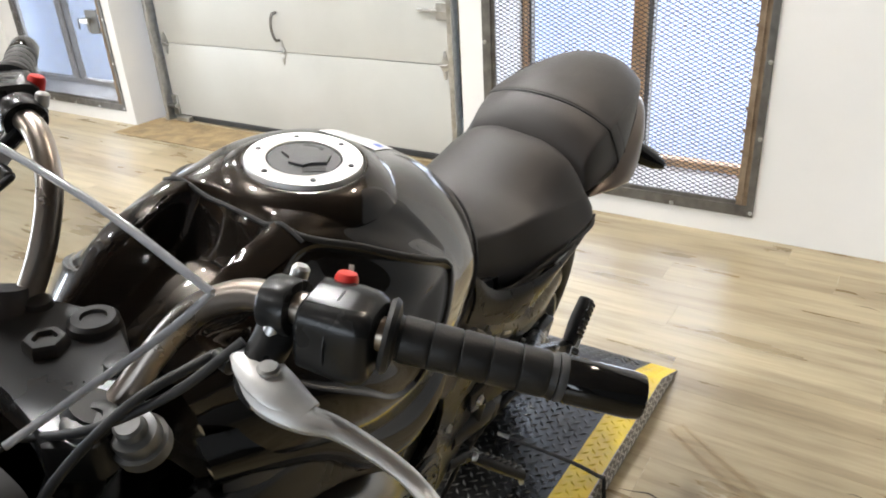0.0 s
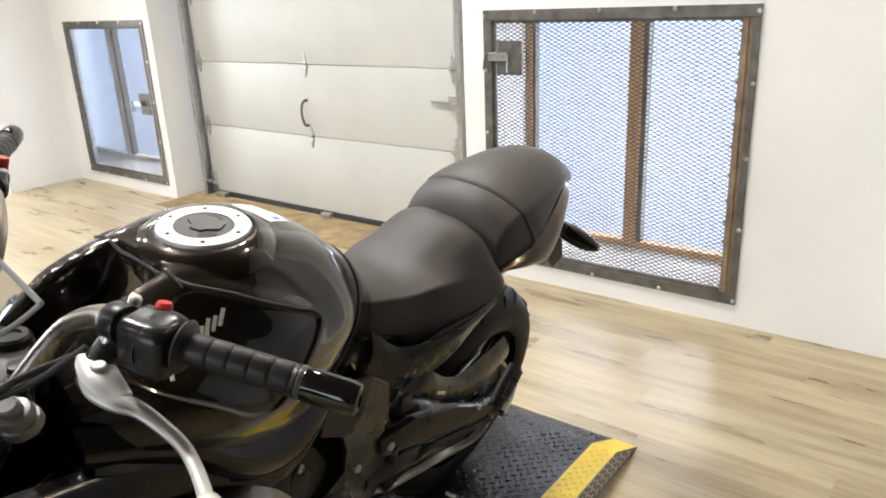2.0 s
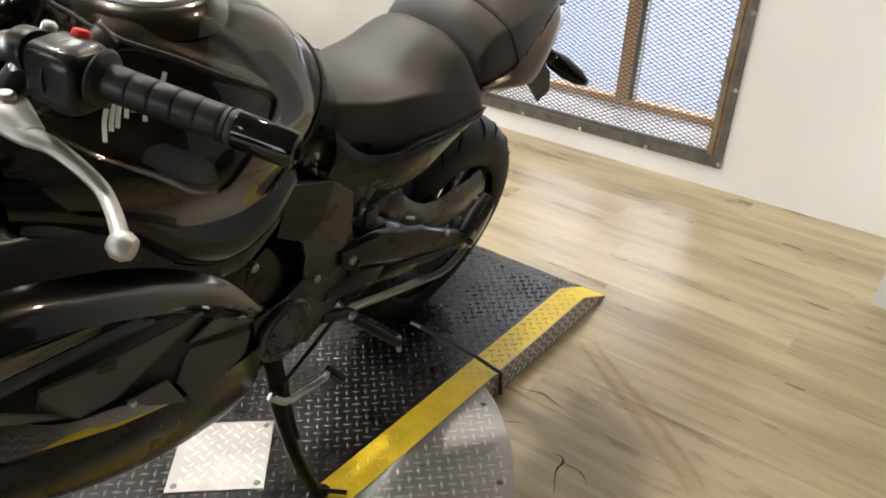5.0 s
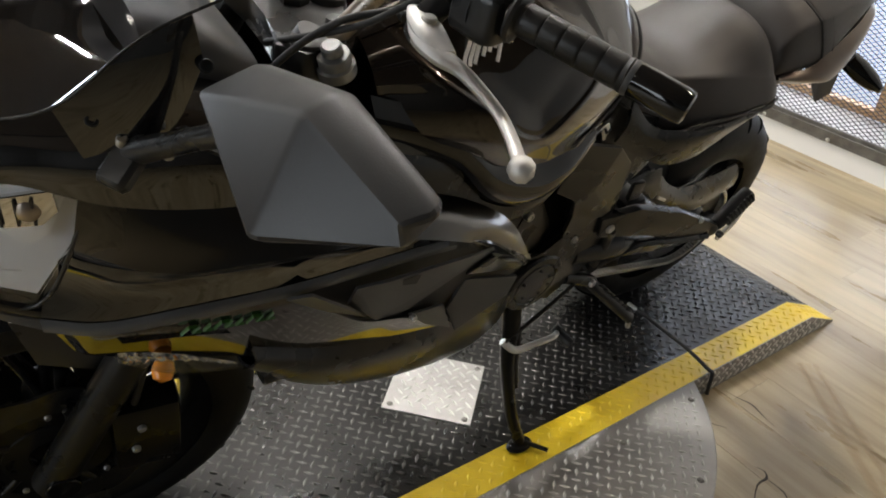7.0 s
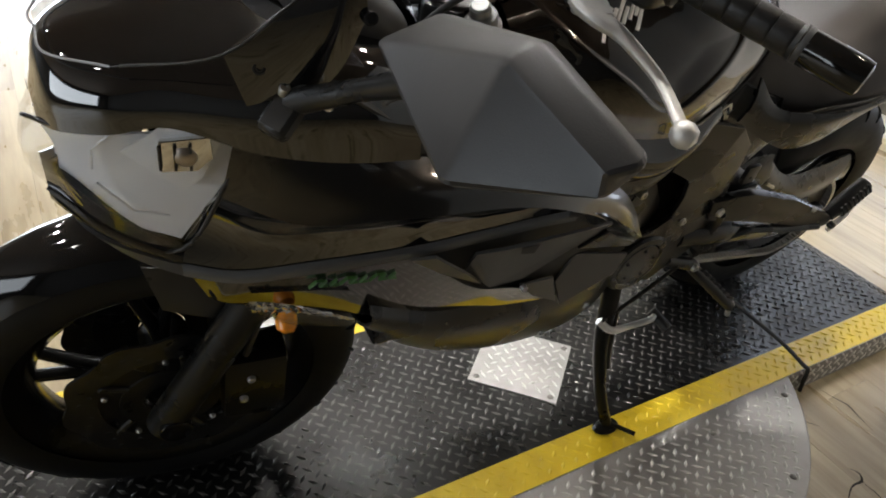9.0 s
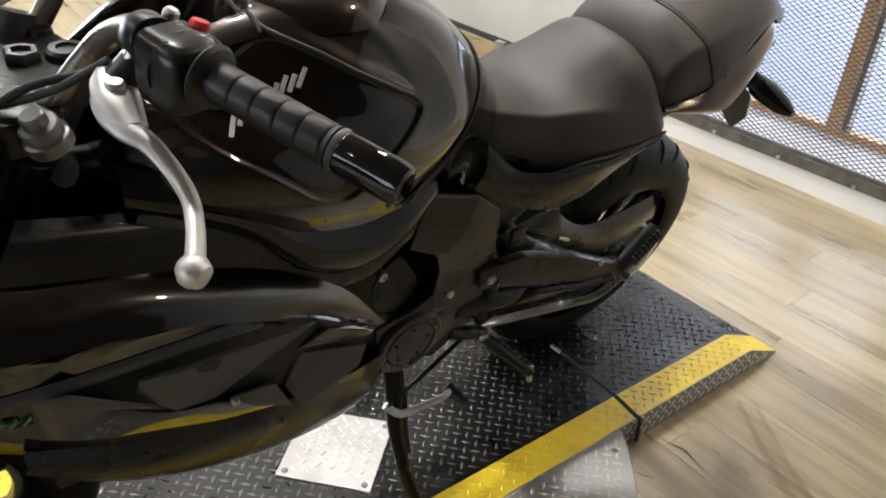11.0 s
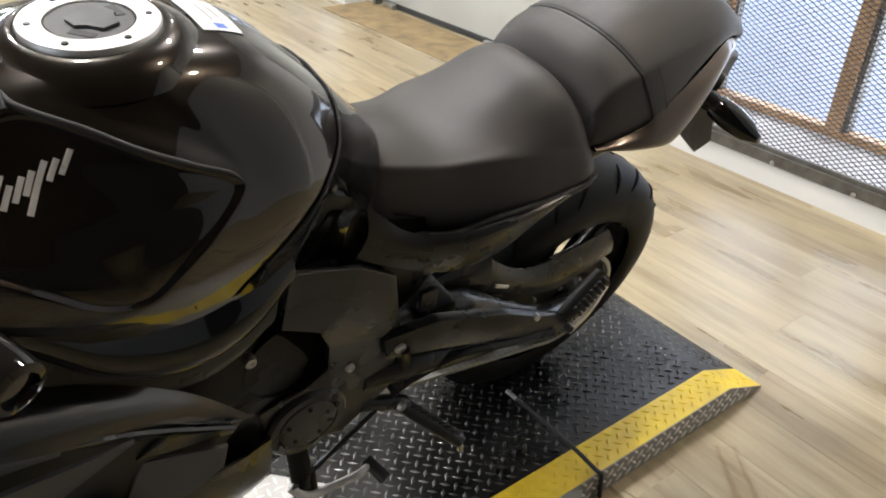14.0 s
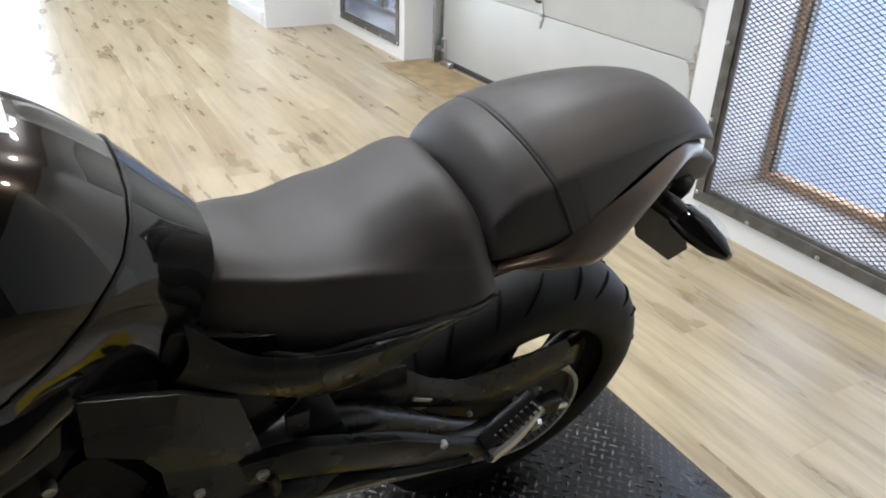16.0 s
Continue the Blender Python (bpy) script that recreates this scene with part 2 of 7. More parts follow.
def add_tube(bm, pts, r, segs=12, n=6, flat=1.0, smooth=True):
    """A tube along a smooth curve; r is one radius or one to each point; flat squashes it."""
    segs = 12 if 6 < segs < 12 else segs
    radii = list(r) if isinstance(r, (list, tuple)) else [r] * len(pts)
    rows = [(*p, q) for p, q in zip(pts, radii)]
    path = spline(rows, n) if smooth else [np.array(q, float) for q in rows]
    up = Vector((0.1, 0.2, 1)).normalized()
    rings = []
    for i, q in enumerate(path):
        t = Vector(path[min(i + 1, len(path) - 1)][:3] - path[max(i - 1, 0)][:3]).normalized()
        s = t.cross(up).normalized()
        up = s.cross(t).normalized()
        c = Vector(q[:3])
        rings.append([bm.verts.new(c + (s * math.cos(2 * math.pi * k / segs) + up * math.sin(2 * math.pi * k / segs) * flat) * float(q[3])) for k in range(segs)])
    for a, b in zip(rings, rings[1:]):
        for k in range(segs):
            bm.faces.new((a[k], a[(k + 1) % segs], b[(k + 1) % segs], b[k]))
    bm.faces.new(rings[0][::-1])
    bm.faces.new(rings[-1])
    return bm


def tube(pts, r, segs=12, n=6, flat=1.0, smooth=True):
    return add_tube(bmesh.new(), pts, r, segs, n, flat, smooth)


def add_prism(bm, outline, lo, hi, bevel=0.0, m=Matrix()):
    """Extrude an outline of (u, v) from w = lo to hi; m lays (u, v, w) into place."""
    a = [bm.verts.new(m @ Vector((u, v, lo))) for u, v in outline]
    b = [bm.verts.new(m @ Vector((u, v, hi))) for u, v in outline]
    n = len(outline)
    fs = [bm.faces.new(a[::-1]), bm.faces.new(b)]
    fs += [bm.faces.new((a[k], a[(k + 1) % n], b[(k + 1) % n], b[k])) for k in range(n)]
    if bevel:
        bmesh.ops.bevel(bm, geom=list({e for f in fs for e in f.edges}), offset=bevel, segments=2, profile=0.6, affect="EDGES")
    return bm


def prism(outline, lo, hi, bevel=0.0, m=Matrix()):
    return add_prism(bmesh.new(), outline, lo, hi, bevel, m)


SIDE = Matrix(((0, 0, 1, 0), (1, 0, 0, 0), (0, 1, 0, 0), (0, 0, 0, 1)))  # (u, v, w) -> y, z, x

# ---- setting: floor, walls, ceiling ----
WALL_R, WALL_L, DOOR_Y = 3.0, 3.05, 3.28
X0, X1, Y0 = -12.0, 6.0, -6.0

base = tagged(link_mesh("floor", box((X0, Y0, -0.2), (X1, 4.2, -0.006)), M_SEAL), "pale tan wood-look plank floor of the showroom", "floor", kind="structure")

PLANK_L, PLANK_W = 1.22, 0.152


def plank_mesh():
    bm = box((0.00015, 0.00015, -0.006), (PLANK_L - 0.00015, PLANK_W - 0.00015, 0.0), 0.0004)
    finish(bm)
    me = bpy.data.meshes.new("plank")
    bm.to_mesh(me)
    bm.free()
    me.materials.append(M_PLANK)
    return me


def wall_boxes(name, boxes, label, material=None, kind="structure"):
    bm = bmesh.new()
    for lo, hi in boxes:
        add_box(bm, lo, hi)
    return tagged(link_mesh(name, bm, material or M_WALL), label, "wall", kind=kind)


TOP = CEIL
RW = (0.345, 1.515, 0.10, 1.232)   # opening of the barred window beside the door, x and z
LW = (-3.56, -2.50, 0.10, 1.225)   # opening of the other one
wall_boxes("wall_north_east", [
    ((0.215, WALL_R, 0), (RW[0], WALL_R + 0.42, TOP)), ((RW[1], WALL_R, 0), (2.205, WALL_R + 0.42, TOP)),
    ((RW[0], WALL_R, 0), (RW[1], WALL_R + 0.42, RW[2])), ((RW[0], WALL_R, RW[3]), (RW[1], WALL_R + 0.42, TOP))],
    "plain white painted wall beside the garage door")
wall_boxes("wall_north_west", [
    ((-3.77, WALL_L, 0), (LW[0], WALL_L + 0.06, TOP)), ((-4.6, WALL_L + 0.06, 0), (LW[0], WALL_L + 0.40, LW[2])), ((-4.6, WALL_L + 0.06, LW[3]), (LW[0], WALL_L + 0.40, TOP)), ((-4.97, WALL_L + 0.06, 0), (-4.6, 3.6, TOP)), ((LW[1], WALL_L, 0), (-2.41, WALL_L + 0.40, TOP)),
    ((LW[0], WALL_L, 0), (LW[1], WALL_L + 0.40, LW[2])), ((LW[0], WALL_L, LW[3]), (LW[1], WALL_L + 0.40, TOP))],
    "plain white painted wall with a barred window")
wall_boxes("wall_over_door", [((-2.41, DOOR_Y - 0.06, 2.25), (0.215, 3.6, TOP))], "white painted lintel above the garage door")
wall_boxes("wall_door_jamb", [((-2.41, WALL_L + 0.40, 0), (-2.30, 3.6, 2.25)), ((0.03, DOOR_Y + 0.02, 0), (0.215, 3.6, 2.25))], "cream painted jambs of the garage door", M_DOOR)
wall_boxes("wall_pier_west", [((-4.97, 2.485, 0), (-3.77, WALL_L + 0.06, TOP))], "white boxed-out pier with a low plinth board")
wall_boxes("wall_pier_east", [((2.205, 2.485, 0), (6.0, 3.42, TOP))], "white boxed-out pier standing proud of the wall")
wall_boxes("wall_far_west", [((X0 - 0.2, Y0, 0), (X0, 4.2, 0.2)), ((X0 - 0.2, Y0, 2.65), (X0, 4.2, TOP)), ((X0 - 0.2, Y0, 0.2), (X0, -3.9, 2.65)), ((X0 - 0.2, 1.0, 0.2), (X0, 4.2, 2.65))],
           "white end wall with a wide bright shop front")
wall_boxes("wall_far_north", [((X0, 4.0, 0), (-4.97, 4.2, TOP))], "plain white back wall")
# unseen east and south walls, added dark to shape the reflections
wall_boxes("wall_east", [((X1, Y0, 0), (X1 + 0.2, 3.4, TOP))], "unseen side wall, coloured dark for the dim room", M_DARKWALL)
wall_boxes("wall_south", [((X0, Y0 - 0.2, 0), (-0.6, Y0, TOP)), ((5.0, Y0 - 0.2, 0), (X1, Y0, TOP)), ((-0.6, Y0 - 0.2, 0), (5.0, Y0, 0.8)), ((-0.6, Y0 - 0.2, 2.7), (5.0, Y0, TOP))], "unseen south wall, coloured dark, with an opening for the fill light", M_DARKWALL)
wall_boxes("ceiling", [((X0, Y0, CEIL), (X1, 4.2, CEIL + 0.1))], "dark brown ceiling with round downlights", M_CEIL)

# added glow behind the south opening, it brightens the bike and its reflections
front = tagged(link_mesh("south_glow_panel", box((-1.6, Y0 - 0.95, 0), (6.0, Y0 - 0.9, 3.0)), glow("south_fill_glow", (0.85, 0.92, 1.0), 2.2)), "added glowing panel behind the unseen south opening", "backdrop", kind="structure")
shop = tagged(link_mesh("backdrop_shopfront", box((X0 - 0.9, -5.0, 0), (X0 - 0.85, 2.0, 3.0)), glow("street_daylight", (0.85, 0.92, 1.0), 2.2)), "pale daylight outside the shop front", "backdrop", kind="structure")
tagged(link_mesh("plinth_board", box((-4.90, 2.47, 0.05), (-3.84, 2.486, 0.115), 0.003), M_WALL), "white plinth board on the pier", "trim", kind="structure")
vent = thing("wall_vent", "small black vent opening in the white pier", "vent")
part("frame", box((-4.42, 2.47, 0.30), (-4.22, 2.484, 0.52), 0.004), M_SEAL, vent)
for k in range(4):
    part("slat", box((-4.41, 2.463, 0.325 + 0.048 * k), (-4.23, 2.472, 0.337 + 0.048 * k), 0.002), M_SEAL, vent)

# the strip of floor in the door recess
tagged(link_mesh("doorway_mat", box((-2.40, 2.87, 0.0), (-0.02, 3.235, 0.006), 0.003), M_MAT), "worn brown mat lying along the garage door", "mat")


# ---- garage door ----
def garage_door():
    th = thing("garage_door", "cream sectional garage door with galvanised hinges, shut", "garage door", kind="structure")
    seams = [0.035, 0.512, 0.95, 1.39, 1.83, 2.27]
    for z0, z1 in zip(seams, seams[1:]):
        part("panel", box((-2.28, DOOR_Y, z0 + 0.0015), (0.0, DOOR_Y + 0.04, z1 - 0.0015), 0.004, segs=2), M_DOOR, th)
    part("bottom_seal", box((-2.26, DOOR_Y - 0.004, 0.0), (-0.02, DOOR_Y + 0.04, 0.036), 0.006), M_SEAL, th, "black rubber bottom seal")
    leaf = [(-0.020, 0.008), (-0.010, 0.028), (-0.004, 0.062), (0.004, 0.062), (0.010, 0.028), (0.020, 0.008), (0.020, -0.008), (0.010, -0.028), (0.004, -0.062), (-0.004, -0.062), (-0.010, -0.028), (-0.020, -0.008)]
    flat = Matrix(((1, 0, 0, 0), (0, 0, 1, 0), (0, 1, 0, 0), (0, 0, 0, 1)))
    for z in seams[1:4]:
        for x in (-2.235, -1.18, -0.055):
            h = part("hinge", prism([(u * 1.35, v * 1.15) for u, v in leaf], DOOR_Y - 0.006, DOOR_Y - 0.0005, 0.001, Matrix.Translation((x, 0, z)) @ flat), M_STEEL, th, "galvanised steel hinge")
            bm = rod((x - 0.026, DOOR_Y - 0.012, z), (x + 0.026, DOOR_Y - 0.012, z), 0.008)
            for s in (-0.02, 0.02):
                add_rod(bm, (x, DOOR_Y - 0.010, z + s * 1.7), (x, DOOR_Y - 0.002, z + s * 1.7), 0.006, segs=6)
            part("hinge_pin", bm, M_STEEL, h)
    hx = -1.19
    part("handle", tube([(hx, DOOR_Y - 0.002, 0.735), (hx - 0.004, DOOR_Y - 0.035, 0.725), (hx - 0.012, DOOR_Y - 0.045, 0.66), (hx - 0.004, DOOR_Y - 0.035, 0.59), (hx, DOOR_Y - 0.002, 0.578)], 0.008, 10), M_IRON, th, "dark bent pull handle")
    lt = part("latch", box((-0.085, DOOR_Y - 0.022, 0.735), (-0.012, DOOR_Y, 0.815), 0.004), M_STEEL, th, "galvanised slide latch")
    part("bolt", rod((-0.20, DOOR_Y - 0.014, 0.782), (-0.02, DOOR_Y - 0.014, 0.772), 0.009), M_STEEL, lt)
    br = part("bottom_bracket", box((-2.275, DOOR_Y - 0.018, 0.03), (-2.225, DOOR_Y, 0.17), 0.003), M_STEEL, th, "galvanised corner bracket")
    part("roller", rod((-2.30, DOOR_Y - 0.03, 0.10), (-2.22, DOOR_Y - 0.03, 0.10), 0.014), M_STEEL, br)
    part("floor_bracket", box((-2.22, DOOR_Y - 0.05, 0.0), (-2.10, DOOR_Y - 0.005, 0.035), 0.004), M_STEEL, th)
    part("floor_bracket", box((-1.13, DOOR_Y - 0.04, 0.0), (-1.05, DOOR_Y - 0.005, 0.03), 0.004), M_STEEL, th)
    for x in (-2.30, 0.012):
        bm = box((x - 0.006, DOOR_Y - 0.06, 0.0), (x, DOOR_Y + 0.03, 2.25), 0.001)
        add_box(bm, (x - 0.006, DOOR_Y - 0.066, 0.0), (x + 0.022, DOOR_Y - 0.06, 2.25), 0.001)
        part("track", bm, M_STEEL, th, "galvanised vertical track")
    return th


garage_door()


# ---- barred windows ----
def mesh_panel(w, h, cw=0.034, ch=0.0172, t=0.0033):
    """Expanded metal, w by h, in the x-z plane: each strand is a short four-sided bar."""
    verts, faces = [], []
    nx, nz = int(w / cw), int(h / ch)
    for i in range(nx + 1):
        for j in range(nz + 1):
            cx, cz = i * cw, j * ch
            for sx in (-1, 1):
                for sz in (-1, 1):
                    ax, az = cx, cz + sz * ch / 2
                    bx, bz = cx + sx * cw / 2, cz
                    if not (0 <= min(ax, bx) and max(ax, bx) <= w and 0 <= min(az, bz) and max(az, bz) <= h):
                        continue
                    k = len(verts)
                    for px, pz, yy in ((ax, az, -0.001), (bx, bz, 0.001)):
                        verts += [(px, yy - 0.0013, pz - t / 2), (px, yy + 0.0013, pz - t / 2), (px, yy + 0.0013, pz + t / 2), (px, yy - 0.0013, pz + t / 2)]
                    faces += [(k + q, k + (q + 1) % 4, k + 4 + (q + 1) % 4, k + 4 + q) for q in range(4)]
    me = bpy.data.meshes.new("expanded_metal")
    me.from_pydata(verts, [], faces)
    me.materials.append(M_MESH)
    return me


def barred_window(name, o, y, label):
    """An iron-framed mesh gate flush on the wall, with a sliding wood window deep in the reveal."""
    th = thing(name, label, "window", kind="structure")
    x0, x1, z0, z1 = o
    f = 0.044
    fr = part("gate_frame", box((x0 - 0.012, y - 0.009, z0 - 0.012), (x1 + 0.012, y - 0.001, z0 - 0.012 + f), 0.0015), M_IRON, th, "dark iron flat-bar frame")
    part("gate_frame", box((x0 - 0.012, y - 0.009, z1 + 0.012 - f), (x1 + 0.012, y - 0.001, z1 + 0.012), 0.0015), M_IRON, th)
    part("gate_frame", box((x0 - 0.012, y - 0.008, z0 - 0.012 + f), (x0 - 0.012 + f, y - 0.001, z1 + 0.012 - f), 0.0015), M_IRON, th)
    part("gate_frame", box((x1 + 0.012 - f * 0.62, y - 0.008, z0 - 0.012 + f), (x1 + 0.012, y - 0.001, z1 + 0.012 - f), 0.0015), M_IRON, th)
    # inner angle iron of the swinging leaf
    gx0, gx1, gz0, gz1 = x0 + 0.026, x1 - 0.012, z0 + 0.026, z1 - 0.026
    for lo, hi in (((gx0, y + 0.001, gz0), (gx0 + 0.022, y + 0.012, gz1)), ((gx1 - 0.045, y + 0.001, gz0), (gx1, y + 0.012, gz1)),
                   ((gx0 + 0.022, y + 0.001, gz1 - 0.018), (gx1 - 0.045, y + 0.012, gz1)), ((gx0 + 0.022, y + 0.001, gz0), (gx1 - 0.045, y + 0.012, gz0 + 0.022))):
        part("leaf_angle", box(lo, hi, 0.002), M_RUST if hi[0] == gx1 and lo[2] == gz0 and hi[2] == gz1 else M_IRON, th)
    bm = box((gx1 - 0.026, y - 0.004, gz0), (gx1 - 0.019, y + 0.001, gz1), 0.001)
    part("leaf_angle", bm, M_RUST, th)
    sheet = new("mesh_sheet", mesh_panel(gx1 - gx0 - 0.05, gz1 - gz0 - 0.02))
    sheet.parent = th
    sheet.location = (gx0 + 0.012, y + 0.014, gz0 + 0.01)
    sheet["label"] = "dark expanded metal sheet"
    rnd = random.Random(4)
    for k in range(12):
        z = gz0 + (gz1 - gz0) * (k + 0.5) / 12 + rnd.uniform(-0.02, 0.02)
        part("weld", lathe([(0, 0.002), (0.005, 0.0018), (0.008, 0)], 8, pose(gx1 - 0.045, y + 0.001, z, 90, 0, 0)), M_RUST, th)
    # bolts
    bolt = [(0.0, 0.006), (0.006, 0.0055), (0.0085, 0.003), (0.009, 0.0)]
    spots = [(x1 + 0.003, z0 + (z1 - z0) * q) for q in (0.005, 0.27, 0.52, 0.765, 0.99)] + [(x0 + 0.002, z0 + (z1 - z0) * q) for q in (0.02, 0.28, 0.53, 0.78, 0.99)]
    spots += [(x0 + (x1 - x0) * q, z0 - 0.002) for q in (0.22, 0.475, 0.74)] + [(x0 + (x1 - x0) * q, z1 + 0.001) for q in (0.22, 0.475, 0.74)]
    for bx, bz in spots:
        part("bolt", lathe(bolt, 12, pose(bx, y - 0.009, bz, 90, 0, 0)), M_STEEL, th)
    return th, (gx0, gx1, gz0, gz1)


def sliding_window(name, x0, x1, z0, z1, y, mull, label, wood=None):
    th = thing(name, label, "window", kind="structure")
    for lo, hi in (((x0, y, z0), (x0 + 0.03, y + 0.06, z1)), ((x1 - 0.03, y, z0), (x1, y + 0.06, z1)),
                   ((x0 + 0.03, y, z0), (x1 - 0.03, y + 0.06, z0 + 0.035)), ((x0 + 0.03, y, z1 - 0.03), (x1 - 0.03, y + 0.06, z1))):
        part("frame", box(lo, hi, 0.003), wood or M_WOOD, th)
    part("mullion", box((mull, y - 0.012, z0 + 0.02), (mull + 0.062, y + 0.05, z1 - 0.02), 0.004), wood or M_WOOD, th, "upright meeting stile")
    part("track", box((mull + 0.064, y + 0.0, z0 + 0.035), (mull + 0.086, y + 0.05, z1 - 0.03), 0.002), M_IRON, th)
    part("track", box((x0 + 0.032, y + 0.01, z0 + 0.035), (x0 + 0.044, y + 0.05, z1 - 0.03), 0.002), M_IRON, th)
    for a, b in ((x0 + 0.03, mull), (mull + 0.086, x1 - 0.03)):
        pane = part("pane", box((a, y + 0.025, z0 + 0.035), (b, y + 0.029, z1 - 0.03)), M_GLASS, th)
        pane.visible_shadow = False
    part("sill", box((x0, y - 0.265, z0 - 0.02), (x1, y, z0 - 0.004), 0.003), M_SILL, th, "dusty whitish sill")
    return th


gate, gi = barred_window("window_1", RW, WALL_R, "barred window with dark iron frame and expanded metal")
sliding_window("window_2", RW[0] + 0.001, RW[1] - 0.001, RW[2] + 0.022, RW[3] - 0.004, WALL_R + 0.345, 0.885, "brown wooden sliding window deep in the reveal")
gate2, gi2 = barred_window("window_3", LW, WALL_L, "smaller barred window with dark iron frame")
sliding_window("window_4", -4.598, LW[1] - 0.001, LW[2] + 0.022, LW[3] - 0.004, WALL_L + 0.33, -3.575, "dusty beige sliding window behind the bars", M_SILL)
for gx, gy, gz, par in ((0.455, WALL_R, 1.04, gate), (-2.64, WALL_L, 0.665, gate2)):
    lp = part("latch_plate", box((gx - 0.055, gy - 0.003, gz - 0.075), (gx + 0.075, gy + 0.0055, gz + 0.075), 0.003), M_IRON, par, "square dark iron latch plate")
    part("latch_body", box((gx - 0.085, gy - 0.030, gz - 0.012), (gx + 0.005, gy - 0.004, gz + 0.024), 0.004), M_STEEL, lp, "worn steel latch")
    part("latch_hook", tube([(gx - 0.02, gy - 0.035, gz + 0.02), (gx + 0.02, gy - 0.038, gz + 0.015), (gx + 0.022, gy - 0.036, gz - 0.06)], 0.005, 8), M_STEEL, lp)
    part("padlock_shackle", tube([(gx - 0.115, gy - 0.02, gz - 0.05), (gx - 0.10, gy - 0.03, gz + 0.005), (gx - 0.085, gy - 0.03, gz + 0.02)], 0.005, 8), M_IRON, lp)
for x0, x1, y, nm in ((-0.2, 2.1, WALL_R + 0.75, "backdrop_daylight"), (-5.6, -1.7, WALL_L + 0.75, "backdrop_daylight")):
    tagged(link_mesh(nm, box((x0, y, -0.6), (x1, y + 0.02, 2.3)), M_SKYGLOW), "pale overcast daylight outside the window", "backdrop", kind="structure")

# ---- downlights ----
def downlight():
    th = thing("ceiling_light", "round white recessed downlight, lit", "light", group="downlights")
    part("trim_ring", lathe([(0.085, 0.0), (0.105, -0.004), (0.108, -0.012), (0.092, -0.018), (0.082, -0.012)], 32, close=True), M_TRIM, th)
    part("lens", lathe([(0, -0.008), (0.084, -0.008), (0.084, -0.003), (0, -0.003)], 32), M_LAMP, th, "glowing lamp lens")
    return th


first = downlight()
first.matrix_world = pose(LAMPS[0][0], LAMPS[0][1], CEIL)
for lx, ly in LAMPS[1:]:
    copy_thing(first, pose(lx, ly, CEIL))

# ---- turntable and ramp platform ----
H = 0.07
M_PLATE_B = surface("worn_black_checker_plate", (0.010, 0.0098, 0.0095), (0.026, 0.0253, 0.0245), 0.33, metal=0.6, scale=7, fine=160, bump=0.1, rough_var=0.12)
M_PLATE_S = surface("bare_checker_plate", (0.24, 0.235, 0.228), (0.34, 0.333, 0.323), 0.40, metal=1.0, scale=11, fine=200, bump=0.08, rough_var=0.07)
M_LUG_S = surface("bright_worn_lugs", (0.38, 0.372, 0.36), (0.50, 0.49, 0.475), 0.36, metal=0.9, scale=12, fine=200, bump=0.05)
# side lugs coloured lighter than their plate, the glint is in the colour
M_LUGW = surface("side_lug_glints", (0.74, 0.73, 0.71), (0.84, 0.83, 0.81), 0.45, metal=0.3, scale=12, fine=200, bump=0.05)
M_LUG_B = surface("polished_lug_edges", (0.035, 0.034, 0.032), (0.12, 0.117, 0.112), 0.30, metal=0.8, scale=9, fine=200, bump=0.05)
M_YELLOW = surface("scuffed_yellow_paint", (0.60, 0.415, 0.010), (0.76, 0.565, 0.022), 0.42, scale=16, fine=180, bump=0.1)
M_SIDE = surface("bare_side_plate", (0.25, 0.245, 0.238), (0.38, 0.373, 0.36), 0.5, metal=0.6, scale=8, fine=200, bump=0.08, rough_var=0.1)
PX0, PX1, PY0, PYB, PY1 = 0.945, 1.553, -1.3, 1.838, 1.985
YW = 0.078


def plat_z(y):
    return H if y < PYB else H - (H - 0.004) * (y - PYB) / (PY1 - PYB)


def lugs(inside, x0, x1, y0, y1, zf, pitch=0.0305, name="lug_mesh", slope=False):
    """Raised lozenges of checker plate, their long axes alternating by 90 degrees."""
    verts, faces = [], []
    half, wide, high = 0.0132, 0.0040, 0.0022
    nx, ny = int((x1 - x0) / pitch * 2), int((y1 - y0) / pitch * 2)
    for i in range(nx + 1):
        for j in range(ny + 1):
            if (i + j) % 2:
                continue
            cx, cy = x0 + i * pitch / 2, y0 + j * pitch / 2
            if not inside(cx, cy):
                continue
            a = radians(45 if i % 2 else -45)
            ux, uy = math.cos(a), math.sin(a)
            k = len(verts)
            z = zf(cx, cy)
            for f, s, h in ((half, 0, 0), (0, wide, 0), (-half, 0, 0), (0, -wide, 0), (half * 0.62, 0, high), (0, wide * 0.45, high), (-half * 0.62, 0, high), (0, -wide * 0.45, high)):
                px, py = cx + ux * f - uy * s, cy + uy * f + ux * s
                verts.append((px, py, zf(px, py) - 0.0003 + h))
            faces += [(k + q, k + (q + 1) % 4, k + 4 + (q + 1) % 4, k + 4 + q) for q in range(4)] + [(k + 4, k + 5, k + 6, k + 7)]
    me = bpy.data.meshes.new(name)
    me.from_pydata(verts, [], faces)
    for pl in me.polygons:
        pl.use_smooth = True
    return me


